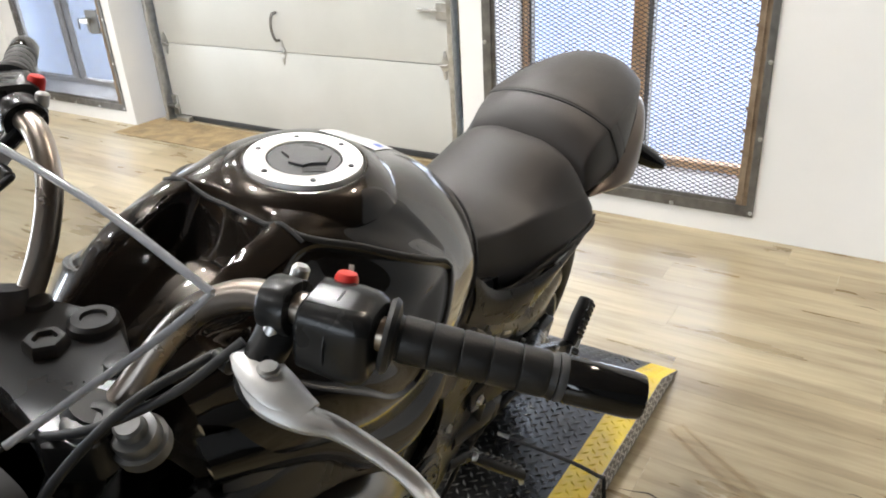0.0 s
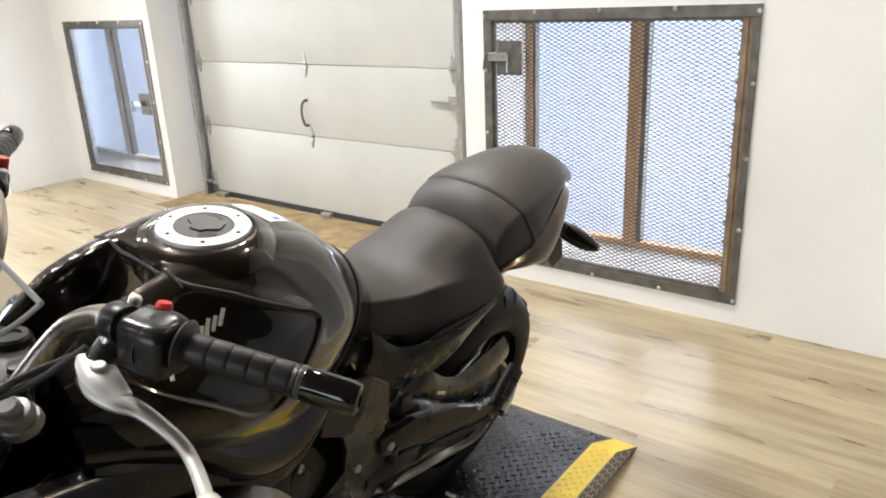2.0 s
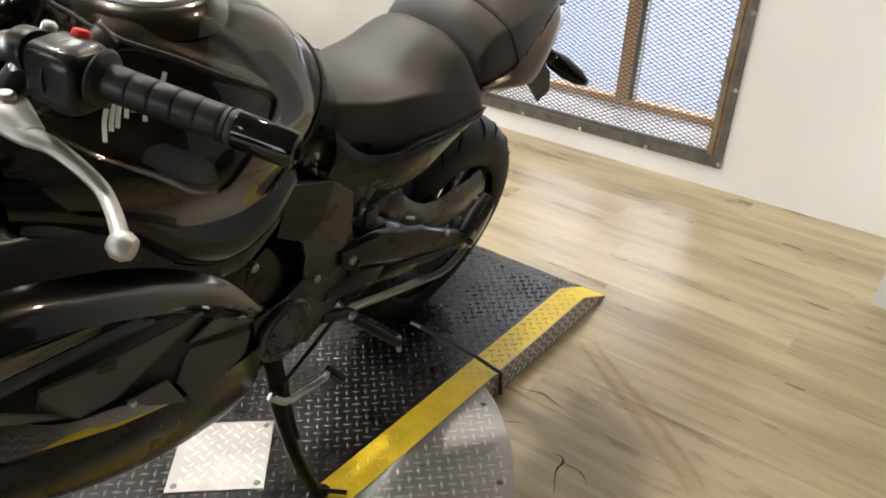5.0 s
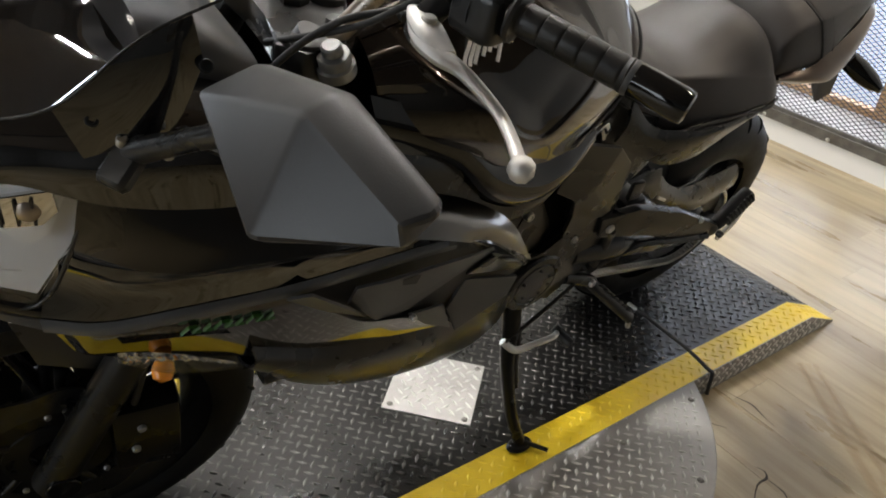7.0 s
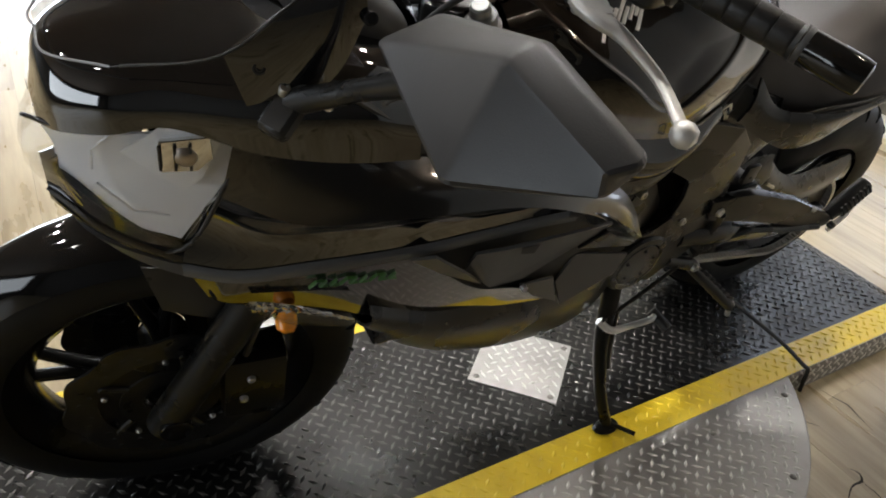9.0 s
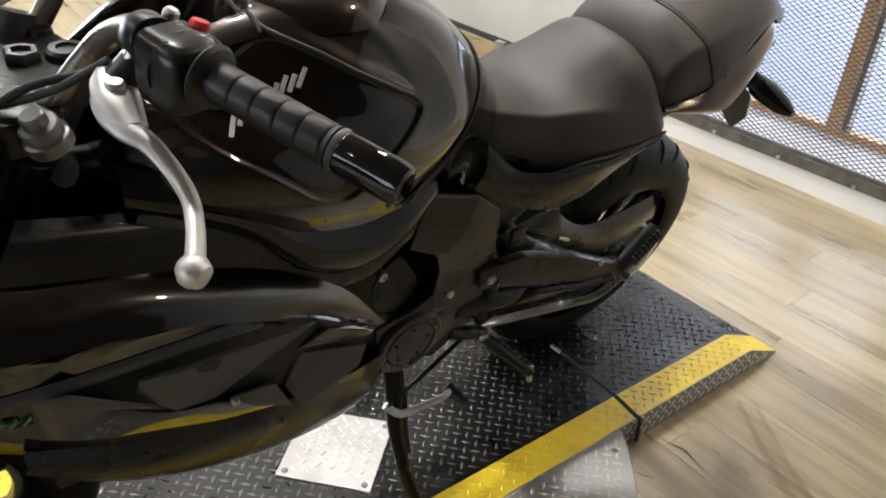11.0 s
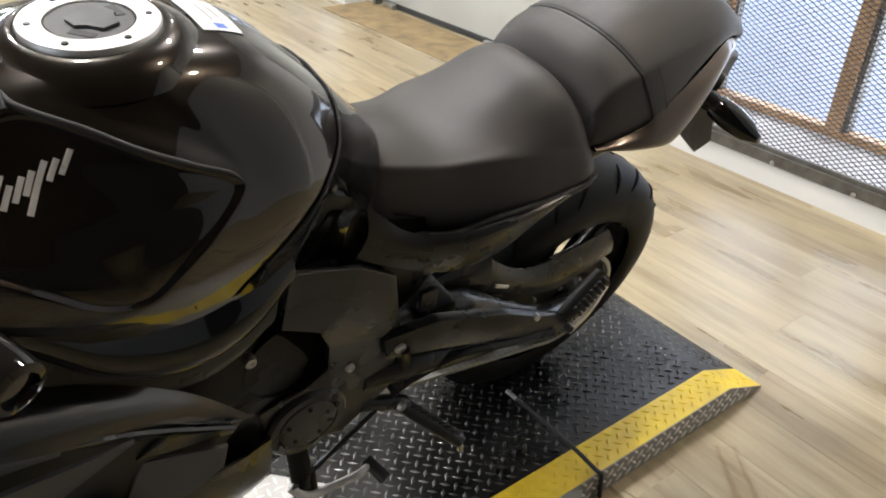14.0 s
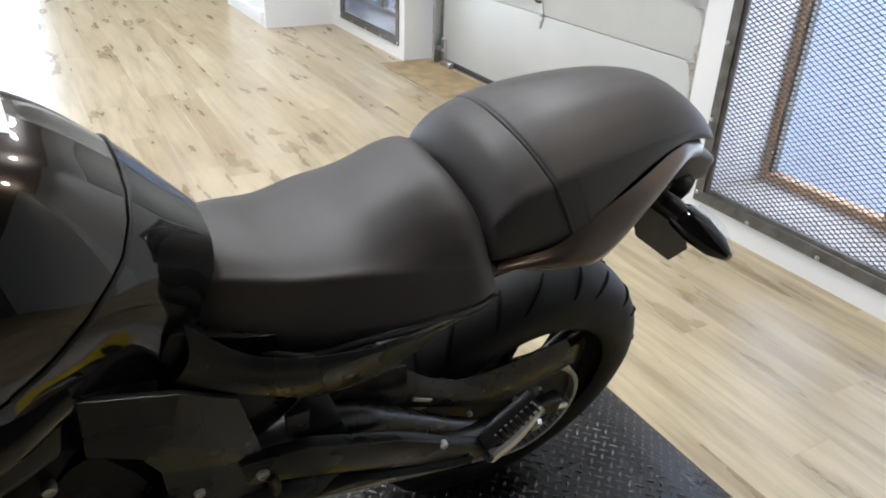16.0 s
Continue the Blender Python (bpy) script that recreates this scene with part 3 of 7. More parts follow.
plat = thing("ramp_platform", "black checker-plate ramp platform with yellow painted edges", "platform")
outline = [(PY0, 0.0), (PY0, H), (PYB, H), (PY1, 0.004), (PY1, 0.0)]
part("deck", prism([(y, z) for y, z in outline], PX0 + YW, PX1 - YW, 0, SIDE), M_PLATE_B, plat, "worn black checker-plate deck")
for xa, xb, sx in ((PX1 - YW, PX1 - 0.002, PX1 - 0.002), (PX0 + 0.002, PX0 + YW, PX0)):
    part("edge_strip", prism(outline, xa, xb, 0, SIDE), M_YELLOW, plat, "yellow painted edge strip")
    part("side_plate", prism([(PY0, 0.0), (PY0, H - 0.001), (PYB, H - 0.001), (PY1, 0.003), (PY1, 0.0)], sx, sx + 0.002, 0, SIDE), M_SIDE, plat, "bare metal checker-plate side")
for nm, inside, mt in (("lug_pattern", lambda x, y: PX0 + YW + 0.012 < x < PX1 - YW - 0.008, M_LUG_B),
                       ("lug_pattern", lambda x, y: PX1 - YW + 0.006 < x < PX1 - 0.014 or PX0 + 0.014 < x < PX0 + YW - 0.008, M_YELLOW)):
    me = lugs(inside, PX0 + 0.01, PX1, -0.75, PY1 - 0.01, lambda x, y: plat_z(y))
    me.materials.append(mt)
    o = new(nm, me)
    o.parent = plat
    tagged(o, kind="stuff")
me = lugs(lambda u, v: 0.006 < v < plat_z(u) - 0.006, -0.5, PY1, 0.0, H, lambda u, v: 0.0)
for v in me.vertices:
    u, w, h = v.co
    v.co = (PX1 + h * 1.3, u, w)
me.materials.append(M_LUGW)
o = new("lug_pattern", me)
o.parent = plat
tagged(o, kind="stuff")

TC, TR = (1.25, 0.80), 0.622
turn = thing("turntable", "round bare metal checker-plate turntable under the platform", "turntable")
seg = 96
bm = lathe([(0, 0), (TR, 0), (TR, H - 0.004), (TR - 0.002, H - 0.002), (0, H - 0.002)], seg, pose(*TC, 0))
part("disc", bm, M_PLATE_S, turn)
me = lugs(lambda x, y: (x - TC[0]) ** 2 + (y - TC[1]) ** 2 < (TR - 0.018) ** 2 and not (PX0 - 0.012 < x < PX1 + 0.014), TC[0] - TR, TC[0] + TR, TC[1] - TR, TC[1] + TR, lambda x, y: H - 0.002)
me.materials.append(M_LUG_S)
o = new("lug_pattern", me)
o.parent = turn
tagged(o, kind="stuff")
for a in (-62, -38, -14, 8, 32, 55):
    x, y = TC[0] + (TR - 0.03) * math.cos(radians(a)), TC[1] + (TR - 0.03) * math.sin(radians(a))
    if x > PX1 + 0.01:
        part("screw", lathe([(0, 0.003), (0.004, 0.003), (0.007, 0.0012), (0.0075, 0)], 12, pose(x, y, H - 0.002)), M_IRON, turn)
part("screw", lathe([(0, 0.003), (0.004, 0.003), (0.007, 0.0012), (0.0075, 0)], 12, pose(1.60, 1.05, H - 0.002)), M_IRON, turn)

cover = thing("cover_plate", "square bare checker-plate cover screwed on the black deck", "plate", pose(1.262, 0.80, H, 0, 0, 43))
part("sheet", box((-0.097, -0.097, 0.0), (0.097, 0.097, 0.003), 0.0006), M_PLATE_S, cover)
me = lugs(lambda x, y: max(abs(x), abs(y)) < 0.083, -0.1, 0.1, -0.1, 0.1, lambda x, y: 0.003)
me.materials.append(M_LUG_S)
o = new("lug_pattern", me)
o.parent = cover
tagged(o, kind="stuff")
for sx in (-1, 1):
    for sy in (-1, 1):
        part("screw", lathe([(0, 0.0028), (0.004, 0.0028), (0.0065, 0.001), (0.007, 0)], 12, pose(sx * 0.082, sy * 0.082, 0.003)), M_IRON, cover)

# ---- motorcycle: x to its left, y to its rear, z up, from the rear wheel's contact ----
M_PAINT = surface("metallic_black_brown_paint", (0.0175, 0.0143, 0.0116), (0.0225, 0.0185, 0.0150), 0.25, metal=0.85, scale=3, fine=900, bump=0.008, rough_var=0.02, coat=0.9, spec=0.2)
M_FAIR = surface("dark_metallic_fairing_paint", (0.0245, 0.0225, 0.020), (0.030, 0.0275, 0.025), 0.28, metal=0.85, scale=3, fine=900, bump=0.008, rough_var=0.02, coat=0.9, spec=0.2)
M_GLOSS = surface("gloss_black_plastic", (0.005, 0.005, 0.0052), (0.007, 0.0069, 0.0067), 0.05, scale=5, fine=500, bump=0.004, rough_var=0.02, spec=0.55)
M_LACQUER = surface("lacquered_black_panel", (0.005, 0.005, 0.0052), (0.007, 0.0069, 0.0067), 0.05, scale=5, fine=500, bump=0.003, rough_var=0.02, coat=1.0, spec=0.8)
M_SATIN = surface("satin_black_plastic", (0.012, 0.012, 0.012), (0.018, 0.018, 0.0177), 0.28, scale=9, fine=600, bump=0.03, rough_var=0.06, spec=0.36)
M_GREY = surface("grey_textured_plastic", (0.052, 0.052, 0.054), (0.068, 0.068, 0.069), 0.45, scale=10, fine=900, bump=0.08, spec=0.45)
M_HOUSING = surface("dark_grey_moulded_plastic", (0.018, 0.018, 0.0185), (0.025, 0.025, 0.0255), 0.42, scale=10, fine=900, bump=0.08, spec=0.45)
M_BLADE = surface("satin_grey_black_plastic", (0.080, 0.080, 0.081), (0.096, 0.096, 0.097), 0.36, scale=9, fine=600, bump=0.03, rough_var=0.05, spec=0.4)
M_SEAT = surface("dark_seat_vinyl", (0.034, 0.0295, 0.0275), (0.043, 0.0385, 0.0365), 0.50, scale=7, fine=650, bump=0.16, rough_var=0.05, spec=0.48)
M_TYRE = surface("tyre_rubber", (0.006, 0.006, 0.006), (0.010, 0.010, 0.0098), 0.58, scale=14, fine=300, bump=0.12, spec=0.2)
M_GRIP = surface("grip_rubber", (0.013, 0.0125, 0.012), (0.024, 0.0235, 0.023), 0.40, scale=30, fine=500, bump=0.15, spec=0.35)
M_ALLOY = surface("cast_alloy", (0.60, 0.59, 0.57), (0.74, 0.73, 0.71), 0.46, metal=0.6, scale=45, fine=420, bump=0.08)
M_CHROME = surface("bronze_anodised_tube", (0.34, 0.295, 0.25), (0.42, 0.37, 0.32), 0.30, metal=0.95, scale=12, fine=400, bump=0.02, rough_var=0.05)
M_DARKMET = surface("dark_machined_metal", (0.035, 0.035, 0.035), (0.065, 0.064, 0.062), 0.34, metal=0.85, scale=22, fine=380, bump=0.06)
M_ALUM = surface("dull_cast_metal", (0.16, 0.16, 0.16), (0.25, 0.25, 0.245), 0.42, metal=0.6, scale=40, fine=300, bump=0.06)
M_CHAIN = surface("oily_bright_chain_steel", (0.34, 0.33, 0.315), (0.55, 0.54, 0.52), 0.38, metal=0.6, scale=60, fine=380, bump=0.06)
M_ENGINE = surface("black_engine_paint", (0.005, 0.005, 0.005), (0.008, 0.0079, 0.0076), 0.30, scale=16, fine=420, bump=0.06, spec=0.2)
M_RIM = surface("gloss_black_rim", (0.006, 0.006, 0.006), (0.009, 0.009, 0.0085), 0.22, scale=9, fine=400, bump=0.02, spec=0.2)
M_TAIL = surface("bronze_grey_tail_paint", (0.11, 0.086, 0.068), (0.14, 0.11, 0.088), 0.32, metal=0.8, scale=4, fine=900, bump=0.012, rough_var=0.02, coat=0.3)
M_RED = surface("red_button_plastic", (0.62, 0.02, 0.012), (0.72, 0.03, 0.02), 0.35, scale=40, fine=500, bump=0.02)
M_WHITE = surface("white_label", (0.78, 0.78, 0.78), (0.84, 0.84, 0.84), 0.4, scale=30, fine=300, bump=0.0)
M_BLUE = surface("blue_print", (0.06, 0.16, 0.6), (0.08, 0.2, 0.7), 0.4, scale=30, fine=300, bump=0.0)
M_LOGO = surface("silver_emblem_film", (0.72, 0.70, 0.66), (0.82, 0.80, 0.77), 0.34, metal=0.2, scale=30, fine=300, bump=0.0)
M_GREEN = surface("green_decal", (0.030, 0.12, 0.012), (0.042, 0.15, 0.018), 0.4, scale=30, fine=300, bump=0.0)
M_AMBER = surface("amber_bulb", (0.85, 0.28, 0.02), (0.9, 0.34, 0.03), 0.25, scale=20, fine=200, bump=0.0)
# matt white for the headlamp, reflected daylight put into the colour
M_SILVER = surface("lamp_reflection_white", (0.86, 0.86, 0.87), (0.92, 0.92, 0.92), 0.30, metal=0.0, scale=40, fine=300, bump=0.03)
# whitish non-metal base, brightness of the mirrored light is in the colour
M_REFLECT = surface("lamp_reflector", (0.78, 0.78, 0.80), (0.86, 0.86, 0.87), 0.36, scale=20, fine=200, bump=0.02)
M_FACET = surface("bright_facets", (0.70, 0.69, 0.66), (0.80, 0.79, 0.77), 0.10, metal=1.0, scale=90, fine=200, bump=0.0, rough_var=0.05)
M_MIRROR = surface("silvered_glass", (0.82, 0.82, 0.82), (0.86, 0.86, 0.86), 0.03, metal=1.0, scale=20, fine=200, bump=0.0, rough_var=0.0)
M_GROOVE = surface("dark_groove_and_gap", (0.003, 0.003, 0.003), (0.005, 0.005, 0.005), 0.9, scale=30, fine=300, bump=0.0, spec=0.05)
M_LENS = clear("clear_lamp_lens", (0.97, 0.975, 0.98), 0.03)
M_SMOKE = clear("smoked_windscreen", (0.62, 0.63, 0.65), 0.04, 0.045)

BIKE_POSE = pose(1.28, 1.40, H, 0, 11.5, 1.8)
bike = thing("motorcycle", "black sport motorcycle leaning on its side stand on the platform", "motorcycle", BIKE_POSE)
AXLE_F = (-1.375, 0.302)
STEER = Matrix.Translation((0, -1.04, 1.03)) @ Matrix.Rotation(radians(-7), 4, Vector((0, 0.4226, 0.9063))) @ Matrix.Translation((0, 1.04, -1.03))


UNSTEER = STEER.inverted()


def turned(bm):
    """Turn a part of the steering with the handlebar."""
    bmesh.ops.transform(bm, matrix=STEER, verts=bm.verts)
    return bm


def mirrored(bm):
    """The same form on the other side."""
    bmesh.ops.transform(bm, matrix=Matrix.Diagonal((-1, 1, 1, 1)), verts=bm.verts)
    bmesh.ops.reverse_faces(bm, faces=bm.faces)
    return bm


def grid_mesh(rows, close_u=False, cap=False):
    """Faces over rows of points."""
    bm = bmesh.new()
    vs = [[bm.verts.new(Vector(p)) for p in r] for r in rows]
    n = len(vs[0])
    for a, b in zip(vs, vs[1:]):
        for k in range(n - (0 if close_u else 1)):
            q = (k + 1) % n
            bm.faces.new((a[k], a[q], b[q], b[k]))
    if cap:
        for r in (vs[0], vs[-1]):
            bm.faces.new(r)
    return bm


def half_loft(sections, nu=6, nv=6, shape=None):
    """Rows of points over a form that is alike on both sides: each section runs from the middle of the top down its left side."""
    fine = [spline(s, nu) for s in sections]
    cols = list(zip(*fine))
    across = [spline(c, nv) for c in cols]
    rows = [list(r) for r in zip(*across)]
    out = []
    for r in rows:
        if shape:
            r = [shape(np.array(p)) for p in r]
        out.append([(-p[0], p[1], p[2]) for p in r[:0:-1]] + [tuple(p) for p in r])
    return out


def body(sections, nu=6, nv=6, shape=None, cap=True):
    return grid_mesh(half_loft(sections, nu, nv, shape), cap=cap)


def sec(y, pts, lean=0.0, zref=0.0):
    """A section at y; lean slants it so that higher points lie further forward."""
    return [(x, y + lean * (zref - z), z) for x, z in pts]


def shell(edges, thick=0.004, nu=5, nv=8, bulge=0.0):
    """A curved panel through rows of points (each row a smooth curve), with thickness and a slight bulge."""
    rows = [spline(e, nv) for e in edges]
    cols = [spline(c, nu) for c in zip(*rows)] if len(edges) > 2 else [[a + (b - a) * k / nu for k in range(nu + 1)] for a, b in zip(*rows)]
    P = np.array(cols)
    n_u, n_v = P.shape[:2]
    du = np.gradient(P, axis=0)
    dv = np.gradient(P, axis=1)
    N = np.cross(du, dv)
    N /= np.linalg.norm(N, axis=2, keepdims=True) + 1e-9
    if N[:, :, 0].mean() < 0:
        N = -N
    u = np.linspace(0, 1, n_u)[:, None, None]
    v = np.linspace(0, 1, n_v)[None, :, None]
    P = P + N * bulge * (4 * u * (1 - u)) * np.sqrt(np.clip(4 * v * (1 - v), 0, 1))
    Q = P - N * thick
    bm = bmesh.new()
    a = [[bm.verts.new(p) for p in r] for r in P]
    b = [[bm.verts.new(p) for p in r] for r in Q]
    for g in (a, b):
        for i in range(n_u - 1):
            for j in range(n_v - 1):
                bm.faces.new((g[i][j], g[i + 1][j], g[i + 1][j + 1], g[i][j + 1]))
    for i in range(n_u - 1):
        for j in (0, n_v - 1):
            bm.faces.new((a[i][j], a[i + 1][j], b[i + 1][j], b[i][j]))
    for j in range(n_v - 1):
        for i in (0, n_u - 1):
            bm.faces.new((a[i][j], a[i][j + 1], b[i][j + 1], b[i][j]))
    return bm


def plate_poly(pts, thick=0.006, bevel=0.0015):
    """A flat or folded plate: a fan of 3D points in order, given thickness to the right."""
    bm = bmesh.new()
    vs = [bm.verts.new(p) for p in pts]
    f = bm.faces.new(vs)
    f.normal_update()
    nrm = f.normal.copy()
    if nrm.x < 0:
        nrm = -nrm
    back = [bm.verts.new(Vector(p) - nrm * thick) for p in pts]
    bm.faces.new(back[::-1])
    n = len(pts)
    for k in range(n):
        bm.faces.new((vs[k], vs[(k + 1) % n], back[(k + 1) % n], back[k]))
    if bevel:
        bmesh.ops.bevel(bm, geom=bm.edges[:], offset=bevel, segments=2, profile=0.6, affect="EDGES")
    return bm


def facets(pts, faces, thick=0.006, bevel=0.0015):
    """A folded sheet of flat faces over shared corners, with thickness and softened folds."""
    bm = bmesh.new()
    vs = [bm.verts.new(p) for p in pts]
    for f in faces:
        bm.faces.new([vs[k] for k in f])
    bmesh.ops.recalc_face_normals(bm, faces=bm.faces)
    if sum(f.normal.x * f.calc_area() for f in bm.faces) < 0:
        bmesh.ops.reverse_faces(bm, faces=bm.faces)
    bmesh.ops.solidify(bm, geom=bm.faces[:], thickness=thick)
    if bevel:
        bmesh.ops.bevel(bm, geom=bm.edges[:], offset=bevel, segments=2, profile=0.6, affect="EDGES")
    return bm


def bolt_on(parent, p, r=0.007, n=(1, 0, 0), mt=None, name="bolt"):
    p, n, r = Vector(p), Vector(n), r * 0.8
    bm = add_lathe(bmesh.new(), [(0, r * 0.35), (r * 0.45, r * 0.35), (r * 0.5, r * 0.6), (r * 0.85, r * 0.55), (r, r * 0.2), (r, -r)], 14, axis_pose(p, p + n))
    return part(name, bm, mt or M_STEEL, parent)


# wheels
def tyre_profile(R, W, rim):
    """Cross-section of a tyre as (radius, height across)."""
    pts = []
    for k in range(25):
        a = radians(-118 + 236 * k / 24)
        c, s = math.cos(a), math.sin(a)
        pts.append((R - W * 0.46 * (1 - (abs(c) ** 0.8 if c > 0 else -abs(c) ** 0.9 * 0.8)), W * 0.5 * math.copysign(abs(s) ** 0.92, s)))
    return pts


def wheel(name, y, z, R, W, spokes, rim_r, label, steer):
    put = turned if steer else (lambda q: q)
    face = Matrix.Translation((0, y, z)) @ Matrix.Rotation(radians(90), 4, "Y")
    w = part(name, put(lathe([(0.016, -0.07), (0.034, -0.068), (0.04, -0.05), (0.032, -0.03), (0.032, 0.03), (0.04, 0.05), (0.034, 0.068), (0.016, 0.07)], 28, face, close=True)), M_RIM, bike, label)
    part("tyre", put(lathe(tyre_profile(R, W, rim_r), 96, face)), M_TYRE, w, "worn black road tyre")
    hw = W * 0.40
    part("rim", put(lathe([(rim_r + 0.016, -hw - 0.004), (rim_r + 0.016, -hw + 0.008), (rim_r - 0.004, -hw + 0.014), (rim_r - 0.018, -hw + 0.03), (rim_r - 0.022, 0), (rim_r - 0.018, hw - 0.03),
                           (rim_r - 0.004, hw - 0.014), (rim_r + 0.016, hw - 0.008), (rim_r + 0.016, hw + 0.004), (rim_r - 0.002, hw - 0.002), (rim_r - 0.030, hw - 0.03), (rim_r - 0.034, 0), (rim_r - 0.030, -hw + 0.03), (rim_r - 0.002, -hw + 0.002)], 96, face, close=True)), M_RIM, w)
    for k in range(spokes):
        a = 2 * math.pi * (k + 0.3) / spokes
        bm = bmesh.new()
        for s in (-1, 1):
            a2 = a + s * 0.16
            add_tube(bm, [(0.0, y + 0.03 * math.cos(a), z + 0.03 * math.sin(a)), (0.012, y + 0.10 * math.cos(a + s * 0.06), z + 0.10 * math.sin(a + s * 0.06)), (0.006, y + (rim_r - 0.028) * math.cos(a2), z + (rim_r - 0.028) * math.sin(a2))], [0.015, 0.011, 0.010], 8, 4)
        part("spoke", put(bm), M_RIM, w)
    return w


def tread(w, y, z, R, W, n, steer):
    put = turned if steer else (lambda q: q)
    dark = M_GROOVE
    for k in range(n):
        a0 = 2 * math.pi * k / n
        for s in (-1, 1):
            pts = []
            for q in range(5):
                b = radians(12 + 11.5 * q) * s
                c, sn = math.cos(b), math.sin(b)
                r = R - W * 0.46 * (1 - abs(c) ** 0.8) + 0.0004
                a = a0 + (0.5 / n * 2 * math.pi if s > 0 else 0) + 0.055 * q * (0.6 + 0.4 * (k % 2))
                pts.append((W * 0.5 * math.copysign(abs(sn) ** 0.92, sn), y + r * math.cos(a), z + r * math.sin(a)))
            part("tread_groove", put(tube(pts, [0.0015, 0.0034, 0.0038, 0.0032, 0.0012], 5, 3)), dark, w)


RY, RZ = 0.0, 0.302
STAND_R = Matrix.Translation((-0.093, 0.078, 0.277)) @ Matrix.Rotation(radians(5.5), 4, "Y") @ Matrix.Translation((0, -RY, -RZ))
rw = wheel("rear_wheel", RY, RZ, RZ, 0.160, 5, 0.214, "black five-spoke rear wheel", False)
tread(rw, RY, RZ, RZ, 0.160, 22, False)
fw = wheel("front_wheel", AXLE_F[0], AXLE_F[1], 0.302, 0.122, 5, 0.214, "black five-spoke front wheel", True)
HUB_F = STEER @ Vector((0, *AXLE_F))
STAND_F = Matrix.Translation((-0.120, -1.324, 0.270)) @ Matrix.Rotation(radians(5.2), 4, "Y") @ Matrix.Rotation(radians(-3), 4, "Z") @ Matrix.Translation(-HUB_F)
tread(fw, AXLE_F[0], AXLE_F[1], 0.302, 0.122, 22, True)


def petal_disc(y, z, x, R, r0, steer, parent, name="brake_disc"):
    outline = []
    n = 160
    for k in range(n):
        a = 2 * math.pi * k / n
        outline.append((y + (R + 0.005 * math.sin(a * 10)) * math.cos(a), z + (R + 0.005 * math.sin(a * 10)) * math.sin(a)))
    bm = bmesh.new()
    o1 = [bm.verts.new((x - 0.0022, *p)) for p in outline]
    o2 = [bm.verts.new((x + 0.0022, *p)) for p in outline]
    i1 = [bm.verts.new((x - 0.0022, y + r0 * math.cos(2 * math.pi * k / n), z + r0 * math.sin(2 * math.pi * k / n))) for k in range(n)]
    i2 = [bm.verts.new((x + 0.0022, y + r0 * math.cos(2 * math.pi * k / n), z + r0 * math.sin(2 * math.pi * k / n))) for k in range(n)]
    for k in range(n):
        q = (k + 1) % n
        for a, b in ((o1, o2), (o2, i2), (i2, i1), (i1, o1)):
            bm.faces.new((a[k], a[q], b[q], b[k]))
    d = part(name, turned(bm) if steer else bm, M_DARKMET, parent, "drilled petal brake disc")
    bm = bmesh.new()
    for k in range(40):
        a = 2 * math.pi * k / 40
        rr = r0 + (R - r0) * (0.3 + 0.25 * (k % 3))
        add_lathe(bm, [(0, 0.0026), (0.0042, 0.0026), (0.0042, -0.0026), (0, -0.0026)], 8, Matrix.Translation((x, y + rr * math.cos(a), z + rr * math.sin(a))) @ Matrix.Rotation(radians(90), 4, "Y"))
    tagged(part("drilled_hole", turned(bm) if steer else bm, M_SEAL, d), kind="stuff")
    bm = lathe([(0.04, -0.003), (r0 * 0.72, -0.004), (r0 * 0.72, 0.004), (0.04, 0.003)], 40, Matrix.Translation((x, y, z)) @ Matrix.Rotation(radians(90), 4, "Y"), close=True)
    for k in range(5):
        a = 2 * math.pi * k / 5
        add_tube(bm, [(x, y + r0 * 0.7 * math.cos(a), z + r0 * 0.7 * math.sin(a)), (x, y + r0 * 1.04 * math.cos(a + 0.1), z + r0 * 1.04 * math.sin(a + 0.1))], 0.006, 8, 1, smooth=False)
        add_rod(bm, (x - 0.004, y + r0 * 1.02 * math.cos(a + 0.1), z + r0 * 1.02 * math.sin(a + 0.1)), (x + 0.006, y + r0 * 1.02 * math.cos(a + 0.1), z + r0 * 1.02 * math.sin(a + 0.1)), 0.007, segs=12)
    part("disc_carrier", turned(bm) if steer else bm, M_DARKMET, d)
    return d


for sx in (-1, 1):
    petal_disc(*AXLE_F, sx * 0.072, 0.148, 0.102, True, fw)
    # added black ring, blocks the bright floor seen through the spokes
    part("disc_carrier", turned(lathe([(0.036, -0.004), (0.060, -0.003), (0.104, -0.002), (0.104, 0.002), (0.060, 0.003), (0.036, 0.004)], 40, Matrix.Translation((sx * 0.070, *AXLE_F)) @ Matrix.Rotation(radians(90), 4, "Y"), close=True)), M_ENGINE, fw, "black disc carrier, a ring added to darken the wheel's middle")
    for k in range(5):
        q = radians(72 * k + 20)
        bolt_on(fw, STEER @ Vector((sx * 0.074, AXLE_F[0] + 0.095 * math.cos(q), AXLE_F[1] + 0.095 * math.sin(q))), 0.006, (sx, 0, 0))
petal_disc(RY, RZ, -0.075, 0.108, 0.07, False, rw)
rw.matrix_basis, fw.matrix_basis = STAND_R, STAND_F

